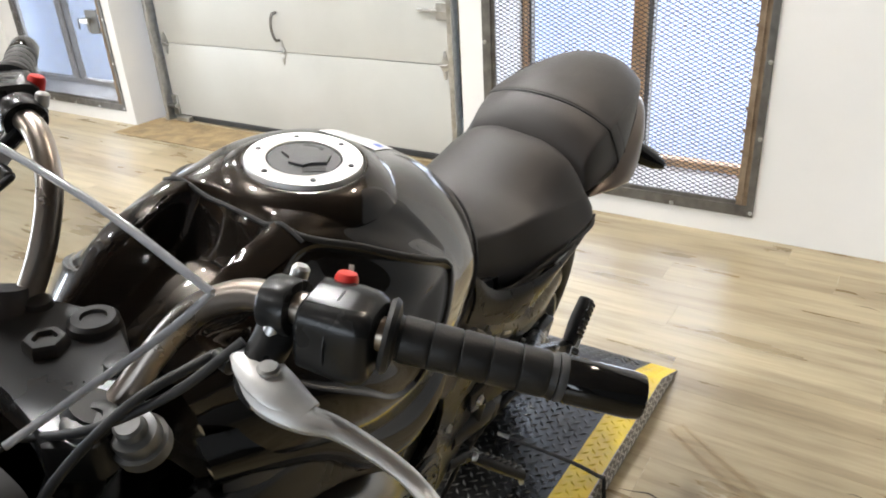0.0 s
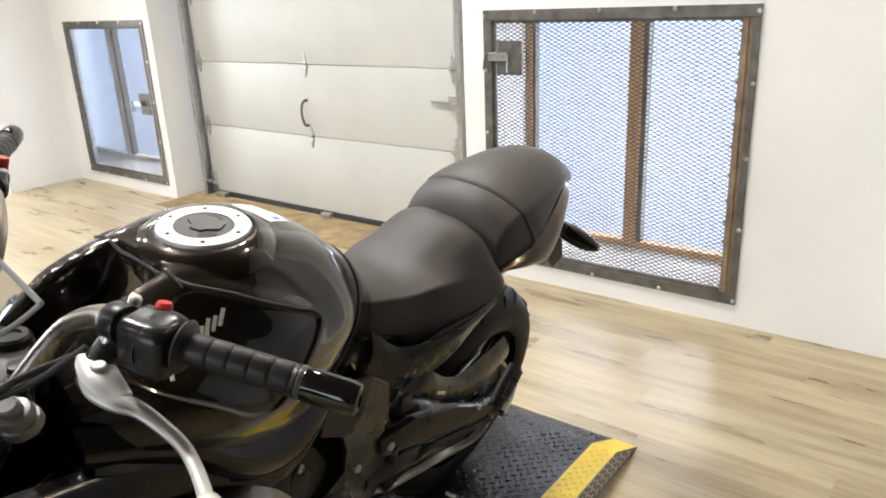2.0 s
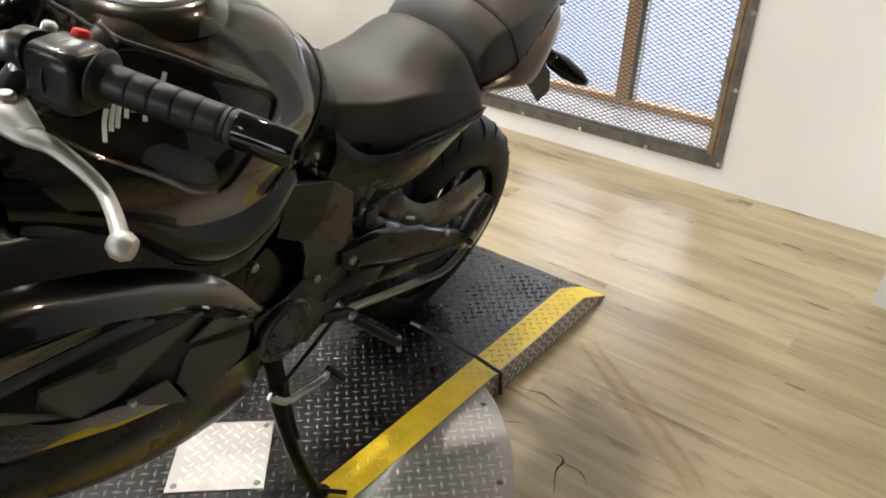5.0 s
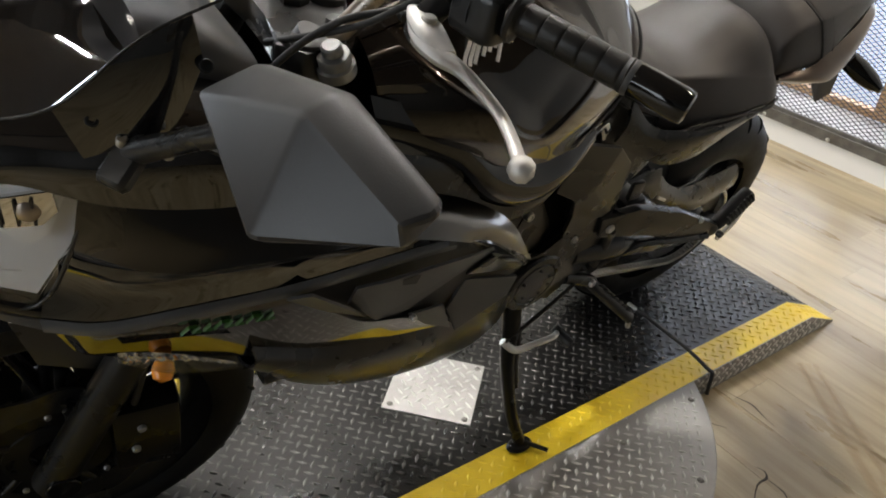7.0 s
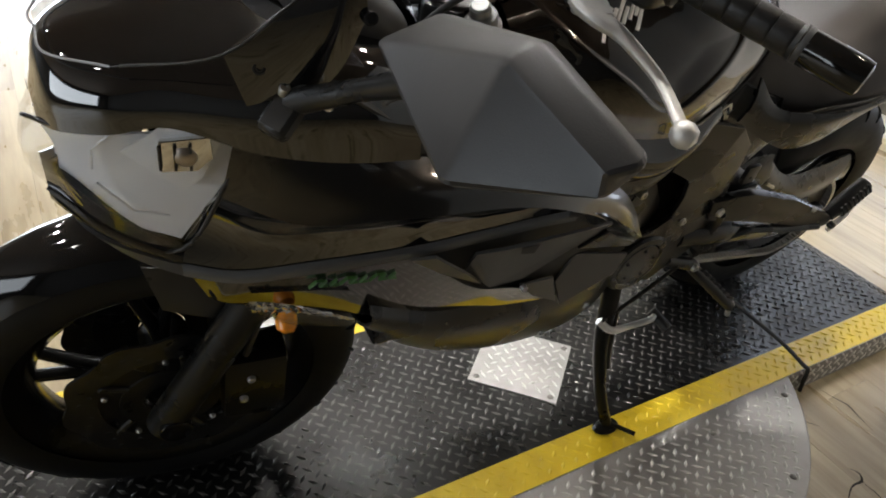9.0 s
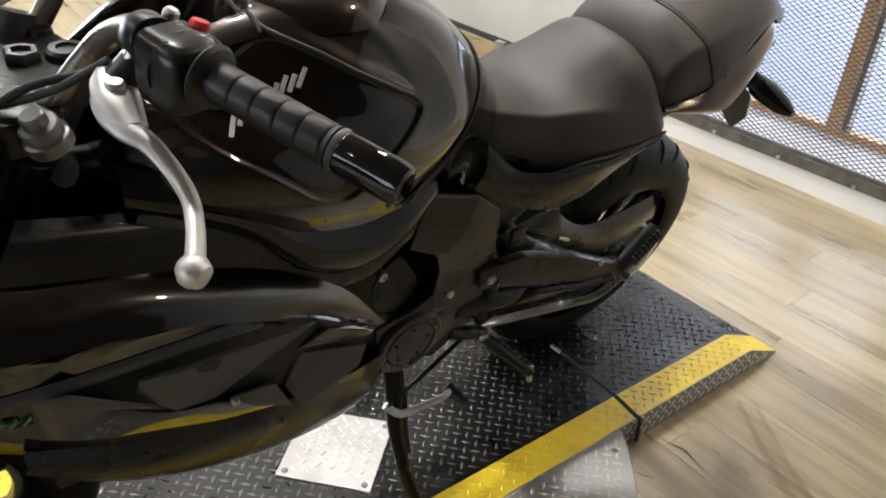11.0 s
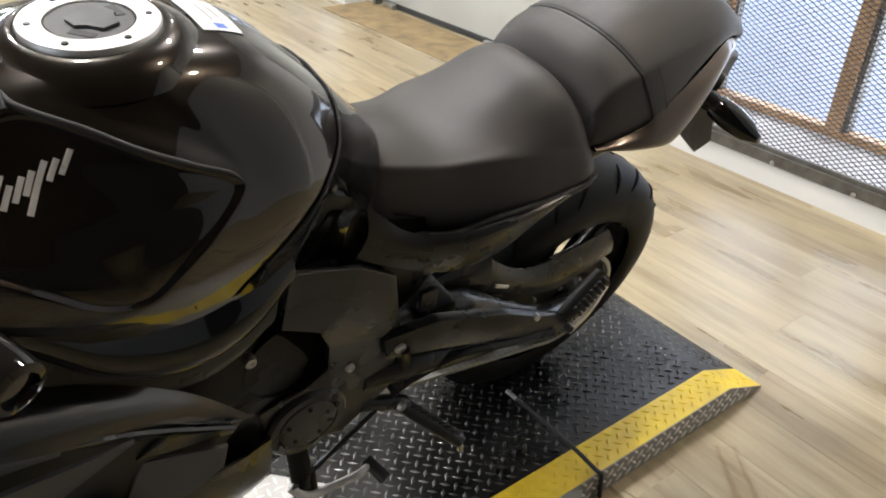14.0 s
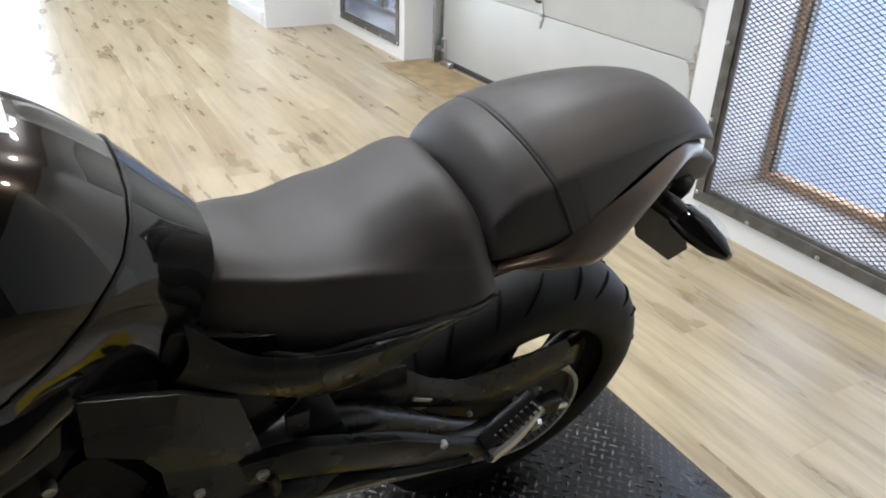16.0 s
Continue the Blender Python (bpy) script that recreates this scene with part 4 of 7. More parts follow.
# sprocket and chain
bm = bmesh.new()
teeth = 46
ring = []
for k in range(teeth * 4):
    a = 2 * math.pi * k / (teeth * 4)
    ring.append((0.0 + (0.112 + (0.0035 if k % 4 in (1, 2) else -0.0025)) * math.cos(a), 0.302 + (0.112 + (0.0035 if k % 4 in (1, 2) else -0.0025)) * math.sin(a)))
sp = part("rear_sprocket", prism(ring, 0.078, 0.084, 0, SIDE), M_DARKMET, rw, "toothed steel sprocket")
part("sprocket_carrier", lathe([(0, 0.02), (0.03, 0.02), (0.05, 0.012), (0.062, 0.0), (0, 0.0)], 32, Matrix.Translation((0.084, 0, 0.302)) @ Matrix.Rotation(radians(90), 4, "Y")), M_RIM, rw)
for k in range(6):
    a = 2 * math.pi * k / 6
    bolt_on(sp, (0.086, 0.055 * math.cos(a), 0.302 + 0.055 * math.sin(a)), 0.008)
link = [(-0.009, 0), (-0.007, 0.0042), (-0.003, 0.0048), (0, 0.0036), (0.003, 0.0048), (0.007, 0.0042), (0.009, 0), (0.007, -0.0042), (0.003, -0.0048), (0, -0.0036), (-0.003, -0.0048), (-0.007, -0.0042)]
bm = bmesh.new()
for w0 in (-0.0085, 0.0065):
    add_prism(bm, link, w0, w0 + 0.002, 0, SIDE)
for py_ in (-0.0045, 0.0045):
    add_rod(bm, (-0.009, py_, 0), (0.0095, py_, 0), 0.0033, segs=8)
HUB_R = (0.078, 0.277)          # the rear sprocket's centre
CHAIN_X, CHAIN_R = 0.002, 0.114
loop = [(-0.47, 0.430), (0.060, HUB_R[1] + CHAIN_R)] + [(HUB_R[0] + CHAIN_R * math.sin(radians(a)), HUB_R[1] + CHAIN_R * math.cos(radians(a))) for a in range(8, 180, 8)] + [(0.060, HUB_R[1] - CHAIN_R), (-0.47, 0.296)]
chain = part("drive_chain", bm, M_CHAIN, bike, "oily steel drive chain")
link_me = chain.data
chain.matrix_basis = Matrix.Translation((CHAIN_X, *loop[0]))
for (ay, az), (by, bz) in zip(loop, loop[1:]):
    long = math.hypot(by - ay, bz - az)
    n = max(1, round(long / 0.0159))
    for k in range(n):
        u = (k + 0.5) / n
        o = new("chain_link", link_me)
        o.parent = chain
        o.matrix_basis = Matrix.Translation((0, ay + (by - ay) * u - loop[0][0], az + (bz - az) * u - loop[0][1])) @ Matrix.Rotation(math.atan2(bz - az, by - ay), 4, "X")


# ---- fuel tank ----
def inside_depth(p, poly):
    """How deep the point (y, z) lies inside an outline; negative outside."""
    y, z = p
    best, odd = 1e9, False
    n = len(poly)
    for k in range(n):
        (a, b), (c, d) = poly[k], poly[(k + 1) % n]
        ex, ey = c - a, d - b
        t = max(0, min(1, ((y - a) * ex + (z - b) * ey) / (ex * ex + ey * ey)))
        best = min(best, math.hypot(y - a - t * ex, z - b - t * ey))
        if (b > z) != (d > z) and y < (c - a) * (z - b) / (d - b) + a:
            odd = not odd
    return best if odd else -best


def smooth01(x):
    x = max(0.0, min(1.0, x))
    return x * x * (3 - 2 * x)


KNEE = [(-0.844, 0.996), (-0.80, 0.980), (-0.749, 0.956), (-0.702, 0.933), (-0.690, 0.918), (-0.755, 0.880), (-0.792, 0.848), (-0.83, 0.858), (-0.87, 0.892), (-0.93, 0.925), (-0.965, 0.955), (-0.90, 0.972)]
TANK = [
    sec(-0.985, [(0, 0.945), (0.04, 0.942), (0.078, 0.925), (0.105, 0.895), (0.115, 0.86), (0.10, 0.835)]),
    sec(-0.92, [(0, 0.985), (0.055, 0.98), (0.105, 0.957), (0.146, 0.915), (0.158, 0.87), (0.138, 0.832)]),
    sec(-0.84, [(0, 1.006), (0.066, 1.002), (0.108, 0.975), (0.166, 0.918), (0.180, 0.862), (0.160, 0.808)]),
    sec(-0.76, [(0, 1.014), (0.070, 1.010), (0.112, 0.985), (0.166, 0.924), (0.180, 0.862), (0.162, 0.793)]),
    sec(-0.69, [(0, 1.012), (0.068, 1.005), (0.110, 0.975), (0.152, 0.918), (0.166, 0.860), (0.152, 0.795)]),
    [(0, -0.62, 0.990), (0.062, -0.62, 0.982), (0.106, -0.62, 0.952), (0.143, -0.625, 0.897), (0.144, -0.632, 0.838), (0.125, -0.645, 0.772)],
    [(0, -0.555, 0.938), (0.054, -0.555, 0.931), (0.092, -0.558, 0.906), (0.116, -0.568, 0.866), (0.115, -0.582, 0.812), (0.104, -0.598, 0.752)],
    [(0, -0.508, 0.888), (0.043, -0.508, 0.882), (0.072, -0.514, 0.862), (0.093, -0.530, 0.830), (0.098, -0.549, 0.786), (0.100, -0.566, 0.741)],
    [(0, -0.482, 0.862), (0.036, -0.480, 0.852), (0.060, -0.486, 0.831), (0.078, -0.502, 0.806), (0.088, -0.523, 0.768), (0.096, -0.542, 0.737)],
]


SHOULDER = [(-0.842, 0.998), (-0.825, 1.004), (-0.796, 1.007), (-0.749, 1.002), (-0.720, 0.982), (-0.700, 0.950), (-0.694, 0.940), (-0.702, 0.938), (-0.749, 0.961), (-0.80, 0.985)]


def rounded(poly, n=5):
    """The same outline with its corners rounded."""
    out = []
    m = len(poly)
    for k in range(m):
        (ax, ay), (bx, by), (cx, cy) = poly[k - 1], poly[k], poly[(k + 1) % m]
        p0, p2 = (bx + (ax - bx) * 0.42, by + (ay - by) * 0.42), (bx + (cx - bx) * 0.42, by + (cy - by) * 0.42)
        for q in range(n):
            u = q / (n - 1)
            out.append(((1 - u) ** 2 * p0[0] + 2 * u * (1 - u) * bx + u * u * p2[0], (1 - u) ** 2 * p0[1] + 2 * u * (1 - u) * by + u * u * p2[1]))
    return out


KNEE, SHOULDER = rounded(KNEE), rounded(SHOULDER)


def tank_shape(p):
    d = inside_depth((p[1], p[2]), KNEE)
    d2 = inside_depth((p[1], p[2]), SHOULDER)
    k = 0.35 * smooth01((d + 0.001) / 0.005) + 0.65 * smooth01(d / 0.040)
    lip = 0.25 * math.exp(-((d + 0.006) / 0.006) ** 2) * (1.0 if p[1] > -0.93 else 0.3)
    f = 0.0140 * k - 0.0014 * lip + 0.0022 * smooth01((d2 + 0.003) / 0.016) * (1 - k)
    n = np.array([0.9, 0.0, 0.35])
    dish = 0.050 * smooth01((-0.836 - p[1]) / 0.045) * smooth01((0.052 - abs(p[0])) / 0.014)
    return p - n * f * smooth01(p[0] / 0.05) - np.array([0.0, 0.0, dish])


rows = half_loft(TANK, 30, 26, tank_shape)
tank = part("fuel_tank", grid_mesh(rows, cap=True), M_PAINT, bike, "metallic black-brown fuel tank with knee recesses", 50)
from mathutils.bvhtree import BVHTree
_tv = [Vector(p) for r in rows for p in r]
_n = len(rows[0])
_tf = [(i * _n + k, i * _n + k + 1, (i + 1) * _n + k + 1, (i + 1) * _n + k) for i in range(len(rows) - 1) for k in range(_n - 1)]
TREE = BVHTree.FromPolygons(_tv, _tf)


def on_tank(y, z, side=1):
    """The point of the tank's side at (y, z)."""
    hit = TREE.ray_cast(Vector((0.4 * side, y, z)), Vector((-side, 0, 0)))
    return hit[0]


def on_top(x, y):
    return TREE.ray_cast(Vector((x, y, 1.3)), Vector((0, 0, -1)))[0]


# filler cap on a raised collar
cap_at = on_top(0.010, -0.760)
tilt_n = (on_top(0, -0.80) - on_top(0, -0.71)).normalized().cross(Vector((-1, 0, 0))).normalized()
if tilt_n.z < 0:
    tilt_n = -tilt_n
CAP = axis_pose(cap_at, cap_at + tilt_n) @ Matrix.Scale(0.84, 4)
part("filler_collar", lathe([(0.112, -0.024), (0.101, -0.010), (0.090, -0.002), (0.080, 0.003), (0.0735, 0.0045), (0.0705, 0.004), (0.069, 0.001), (0.069, -0.01)], 64, CAP, close=True), M_PAINT, tank)
cap_o = part("filler_cap", lathe([(0.068, -0.008), (0.068, 0.007), (0.0665, 0.009), (0.045, 0.0095), (0.0435, 0.0085), (0.0435, -0.008)], 64, CAP, close=True), M_ALLOY, tank, "brushed silver fuel cap ring with dark lock plate")
part("cap_plate", lathe([(0, 0.0082), (0.041, 0.0078), (0.0432, 0.006), (0.0432, -0.004), (0, -0.004)], 48, CAP), M_GREY, cap_o, "dark grey lock plate")
arrow = [(-0.030, -0.012), (-0.012, -0.020), (-0.010, -0.026), (0.012, -0.026), (0.014, -0.016), (0.030, -0.004), (0.016, 0.006), (0.014, 0.020), (-0.006, 0.024), (-0.012, 0.014), (-0.030, 0.010)]
part("lock_flap", prism([(u * 0.95, v * 0.95) for u, v in arrow], 0.0080, 0.0112, 0.0008, CAP @ pose(0, 0, 0, 0, 0, 205)), M_GREY, cap_o)
part("key_recess", prism([(0.010, -0.033), (0.032, -0.022), (0.026, -0.006), (0.006, -0.020)], 0.0078, 0.0086, 0, CAP @ pose(0, 0, 0, 0, 0, 160)), M_SEAL, cap_o, "dark key recess")
part("key_recess", prism([(0.010, -0.033), (0.034, -0.022), (0.030, -0.014), (0.006, -0.024)], 0.0078, 0.0086, 0, CAP @ pose(0, 0, 0, 0, 0, 20)), M_SEAL, cap_o, "dark key recess")
for k in range(6):
    a = radians(60 * k + 20)
    part("cap_screw", lathe([(0, 0.0105), (0.003, 0.0105), (0.0035, 0.0095), (0.0035, 0.008)], 10, CAP @ Matrix.Translation((0.056 * math.cos(a), 0.056 * math.sin(a), 0))), M_DARKMET, cap_o)


def decal_strokes(strokes, r, place, parent, mt, name, label="", lift=0.0006, flat=0.35):
    bm = bmesh.new()
    for s in strokes:
        pts = [place(u, v, lift) for u, v in s]
        add_tube(bm, pts, r, 6, 4, flat)
    return part(name, bm, mt, parent, label)


def logo_place(u, v, lift):
    """(u, v) along and across the emblem, laid on the knee panel."""
    y, z = -0.902 + u * 0.076 + v * 0.003, 0.928 + u * 0.026 + v * 0.0145
    p = on_tank(y, z)
    return (p.x + lift + 0.0003, p.y, p.z + lift * 0.5)


# slanted plain bars, tall and short in turn, one reaching below the line
for u, lo, hi in ((0.02, -0.15, 1.25), (0.14, 0.0, 1.05), (0.25, -0.1, 1.30), (0.40, 0.0, 0.72), (0.52, 0.0, 0.75), (0.63, 0.0, 0.72), (0.74, -0.75, 0.85), (0.87, 0.0, 0.72), (0.99, 0.0, 0.85)):
    decal_strokes([[(u + 0.14 * (lo + (hi - lo) * k / 4), lo + (hi - lo) * k / 4) for k in range(5)]], 0.0024, logo_place, tank, M_LOGO, "emblem_bar", "slanted silver emblem bar", 0.0004)
groove = [(-0.846, 1.001), (-0.842, 0.9965), (-0.826, 0.9905), (-0.80, 0.981), (-0.775, 0.969), (-0.749, 0.957), (-0.725, 0.945), (-0.702, 0.9335), (-0.692, 0.922)]
for sd in (1, -1):
    part("panel_groove", tube([on_tank(y, z, sd) for y, z in groove], [0.0018] + [0.0030] * 6 + [0.0022, 0.0008], 8, 4), M_SEAL, tank, "dark groove above the knee panel")

# warning label behind the filler cap
lab = [(0.032, -0.672), (-0.042, -0.676), (-0.046, -0.634), (0.028, -0.632)]


def label_patch(c, n, lift):
    rws = []
    for i in range(n + 1):
        r = []
        for j in range(n + 1):
            u, v = i / n, j / n
            x = (c[0][0] * (1 - u) + c[1][0] * u) * (1 - v) + (c[3][0] * (1 - u) + c[2][0] * u) * v
            y = (c[0][1] * (1 - u) + c[1][1] * u) * (1 - v) + (c[3][1] * (1 - u) + c[2][1] * u) * v
            p = on_top(x, y)
            r.append((p.x, p.y, p.z + lift))
        rws.append(r)
    return grid_mesh(rws)


wl = part("warning_label", label_patch(lab, 6, 0.0009), M_WHITE, tank, "white warning label with a small blue square")
part("label_mark", label_patch([(0.026, -0.656), (0.016, -0.657), (0.015, -0.646), (0.024, -0.645)], 2, 0.0013), M_BLUE, wl)
for k in range(2):
    part("label_line", label_patch([(0.010, -0.655 + 0.010 * k), (-0.030, -0.657 + 0.010 * k), (-0.030, -0.6558 + 0.010 * k), (0.010, -0.6538 + 0.010 * k)], 2, 0.0013), M_GREY, wl)

# front cover between tank and headstock, and the gloss cover between tank and seat
def dense_columns(sections, nu=12, n=40, shape=None):
    fine = [spline(q, nu) for q in sections]
    return [[shape(np.array(p)) if shape else np.array(p) for p in spline(c, n)] for c in zip(*fine)]


def band(cols, lo, hi, lift, n=26):
    """A strip of the tank's skin between two limits of y, each a function of the point, laid a little proud."""
    out = []
    for c in cols:
        keep = [p for p in c if lo(p) <= p[1] <= hi(p)]
        if len(keep) < 2:
            keep = [c[0], c[1]] if not keep else [keep[0], keep[0] + np.array([0, 1e-4, 0])]
        k = np.linspace(0, len(keep) - 1, n)
        row = [keep[int(q)] * (1 - q % 1) + keep[min(int(q) + 1, len(keep) - 1)] * (q % 1) for q in k]
        out.append([p + np.array([lift * min(1, p[0] / 0.06), 0, lift * (1 - 0.7 * min(1, p[0] / 0.12))]) for p in row])
    return out


def both_sides(cols):
    rws = [[(-p[0], p[1], p[2]) for p in c] for c in cols[:0:-1]] + [[tuple(p) for p in c] for c in cols]
    return rws


COLS = dense_columns(TANK, 12, 40, tank_shape)
ZS, YS = [0.74, 0.79, 0.815, 0.84, 0.885, 0.907, 0.94, 1.1], [-0.76, -0.72, -0.695, -0.652, -0.598, -0.568, -0.548, -0.54]
rear_lo = lambda p: float(np.interp(p[2], ZS, YS))
rc = both_sides(band(COLS, rear_lo, lambda p: 0.0, 0.0022))
cov = part("tank_rear_cover", grid_mesh(rc), M_GLOSS, bike, "gloss black cover between tank and seat", 50)
part("cover_edge", tube([Vector(r[0]) for r in rc[6:-6:3]], 0.0016, 6, 3), M_SEAL, cov)
front_cols = COLS[:18]
fc = both_sides(band(front_cols, lambda p: -2.0, lambda p: -0.847 + 0.04 * max(0.0, float(abs(p[0]) - 0.06)), 0.0025))
fcv = part("tank_front_cover", grid_mesh(fc), M_PAINT, bike, "glossy dark front tank cover", 50)
part("cover_seam", tube([Vector(r[-1]) for r in fc[::3]], 0.0022, 6, 3), M_SEAL, fcv, "dark seam")
# ---- seats ----
def cushion(y, zc, xs, zs, xb, zb, lean=0.0, zref=0.8, bow=2.4, bulge=0.004):
    """Half a cushion's section: crowned top from the middle to the shoulder crease, then the flank down to the lower edge."""
    pts = [(xs * u, zc - (zc - zs) * u ** bow) for u in (0.0, 0.35, 0.66, 0.88)] + [(xs, zs)]
    pts += [(xs + (xb - xs) * v + bulge * 4 * v * (1 - v), zs + (zb - zs) * v) for v in (0.14, 0.5, 0.86)] + [(xb - 0.004, zb - 0.002)]
    return sec(y, pts, lean, zref)


SEAT = [
    cushion(-0.507, 0.822, 0.062, 0.806, 0.079, 0.772),
    cushion(-0.488, 0.842, 0.068, 0.822, 0.086, 0.757),
    cushion(-0.450, 0.838, 0.078, 0.819, 0.096, 0.738),
    cushion(-0.398, 0.826, 0.088, 0.812, 0.114, 0.730),
    cushion(-0.345, 0.831, 0.102, 0.815, 0.130, 0.745),
    cushion(-0.290, 0.858, 0.113, 0.815, 0.143, 0.755),
    cushion(-0.240, 0.880, 0.122, 0.815, 0.149, 0.763, bow=2.9),
    cushion(-0.205, 0.878, 0.127, 0.812, 0.151, 0.769, bow=3.2),
    cushion(-0.183, 0.854, 0.120, 0.806, 0.143, 0.772, bow=3.6),
]
rs = part("rider_seat", body(SEAT, 5, 7), M_SEAT, bike, "dark grey-brown vinyl rider seat", 60)
# black tube draws the shaded gap under the seat edge
gap_line = [(s[-1][0] + 0.004, s[-1][1], s[-1][2] - 0.003) for s in SEAT]
part("seat_gap_line", tube(gap_line, 0.0042, 8, 6), M_SEAL, rs, "dark gap under the seat edge")
PAD = [
    cushion(-0.180, 0.838, 0.098, 0.828, 0.117, 0.800),
    cushion(-0.170, 0.868, 0.106, 0.850, 0.124, 0.801, 0.08, 0.82),
    cushion(-0.142, 0.900, 0.110, 0.874, 0.131, 0.806, 0.25, 0.86),
    cushion(-0.112, 0.9165, 0.113, 0.887, 0.136, 0.816, 0.45, 0.89),
    cushion(-0.104, 0.9175, 0.113, 0.888, 0.136, 0.818, 0.45, 0.89),
    cushion(-0.096, 0.925, 0.114, 0.893, 0.138, 0.822, 0.42, 0.89),
    cushion(-0.050, 0.941, 0.113, 0.902, 0.134, 0.842, 0.25, 0.89),
    cushion(0.020, 0.951, 0.104, 0.912, 0.120, 0.871),
    cushion(0.090, 0.951, 0.093, 0.914, 0.099, 0.889),
    cushion(0.150, 0.938, 0.079, 0.907, 0.078, 0.886),
    cushion(0.200, 0.910, 0.062, 0.892, 0.065, 0.874),
    cushion(0.240, 0.880, 0.043, 0.868, 0.046, 0.856),
    cushion(0.256, 0.858, 0.030, 0.852, 0.032, 0.845),
]
ps = part("passenger_seat", body(PAD, 5, 7), M_SEAT, bike, "dark grey-brown vinyl passenger pad with a stitched band", 60)


def seam_on(sections, i, lift):
    left = [(x, y, z + lift) if x < 0.08 else (x + lift, y, z) for x, y, z in sections[i]]
    return [(-x, y, z) for x, y, z in left[:0:-1]] + left


part("seat_seam", tube(seam_on(PAD, 4, 0.0002), 0.0030, 8, 4), M_SEAL, ps, "dark stitched seam groove")
part("seat_seam", tube([(x, y + 0.021, z + 0.0035) for x, y, z in seam_on(PAD, 5, 0.0)], 0.0012, 6, 4), M_SEAT, ps, "raised stitch line")

# ---- tail ----
def both(name, make, mt, parent, label="", angle=38):
    a = part(name, make(), mt, parent, label, angle)
    part(name, mirrored(make()), mt, parent, label, angle)
    return a


both("tail_cowl", lambda: shell([
    [(0.117, -0.168, 0.797), (0.137, -0.106, 0.814), (0.135, -0.058, 0.838), (0.121, 0.023, 0.869), (0.099, 0.095, 0.887), (0.076, 0.152, 0.883), (0.044, 0.215, 0.862), (0.0, 0.246, 0.844)],
    [(0.128, -0.174, 0.798), (0.152, -0.099, 0.806), (0.154, -0.045, 0.820), (0.139, 0.027, 0.854), (0.113, 0.099, 0.876), (0.085, 0.160, 0.871), (0.050, 0.226, 0.848), (0.0, 0.264, 0.832)],
    [(0.130, -0.175, 0.795), (0.152, -0.091, 0.791), (0.156, -0.036, 0.792), (0.141, 0.029, 0.829), (0.112, 0.101, 0.859), (0.080, 0.163, 0.855), (0.046, 0.230, 0.830), (0.0, 0.264, 0.820)],
    [(0.110, -0.165, 0.785), (0.125, -0.085, 0.770), (0.118, -0.020, 0.773), (0.100, 0.045, 0.804), (0.078, 0.115, 0.834), (0.050, 0.175, 0.834), (0.030, 0.212, 0.821), (0.0, 0.236, 0.814)]], 0.003, 4, 6), M_TAIL, bike, "bronze-grey metallic tail cowl", 60)
part("under_tail", body([
    sec(-0.22, [(0, 0.80), (0.07, 0.795), (0.105, 0.78), (0.10, 0.745), (0.05, 0.735), (0, 0.733)]),
    sec(-0.08, [(0, 0.80), (0.07, 0.797), (0.105, 0.79), (0.10, 0.765), (0.05, 0.757), (0, 0.755)]),
    sec(0.06, [(0, 0.83), (0.06, 0.828), (0.085, 0.822), (0.08, 0.805), (0.04, 0.80), (0, 0.80)]),
    sec(0.18, [(0, 0.86), (0.04, 0.858), (0.055, 0.855), (0.05, 0.846), (0.03, 0.843), (0, 0.843)])], 4, 5), M_SATIN, bike, "black under-tail tray")
part("tail_lamp", body([
    sec(0.170, [(0, 0.858), (0.035, 0.856), (0.052, 0.848), (0.050, 0.815), (0.040, 0.790), (0, 0.785)]),
    sec(0.235, [(0, 0.838), (0.034, 0.836), (0.048, 0.829), (0.046, 0.806), (0.038, 0.780), (0, 0.774)]),
    sec(0.272, [(0, 0.822), (0.030, 0.820), (0.042, 0.814), (0.040, 0.796), (0.034, 0.774), (0, 0.770)]),
    sec(0.288, [(0, 0.812), (0.022, 0.810), (0.032, 0.806), (0.030, 0.794), (0.026, 0.780), (0, 0.777)])], 4, 5), M_GREY, bike, "dark grey tail lamp housing")
mud = part("licence_bracket", facets([(0.052, 0.120, 0.770), (0.048, 0.159, 0.697), (0.040, 0.268, 0.614), (0.050, 0.292, 0.640), (0.058, 0.249, 0.703), (0.056, 0.190, 0.745), (0.044, 0.215, 0.668)], [(0, 1, 6, 5), (1, 2, 6), (6, 2, 3, 4), (5, 6, 4)], 0.007), M_SEAL, bike, "folded black licence bracket under the tail", 14)
part("licence_bracket", box((-0.045, 0.15, 0.71), (0.045, 0.21, 0.80), 0.006), M_SATIN, bike)
part("bracket_loop", tube([(0.045, 0.095, 0.77), (0.052, 0.11, 0.735), (0.05, 0.125, 0.725), (0.046, 0.13, 0.76)], 0.002, 6), M_SEAL, mud)


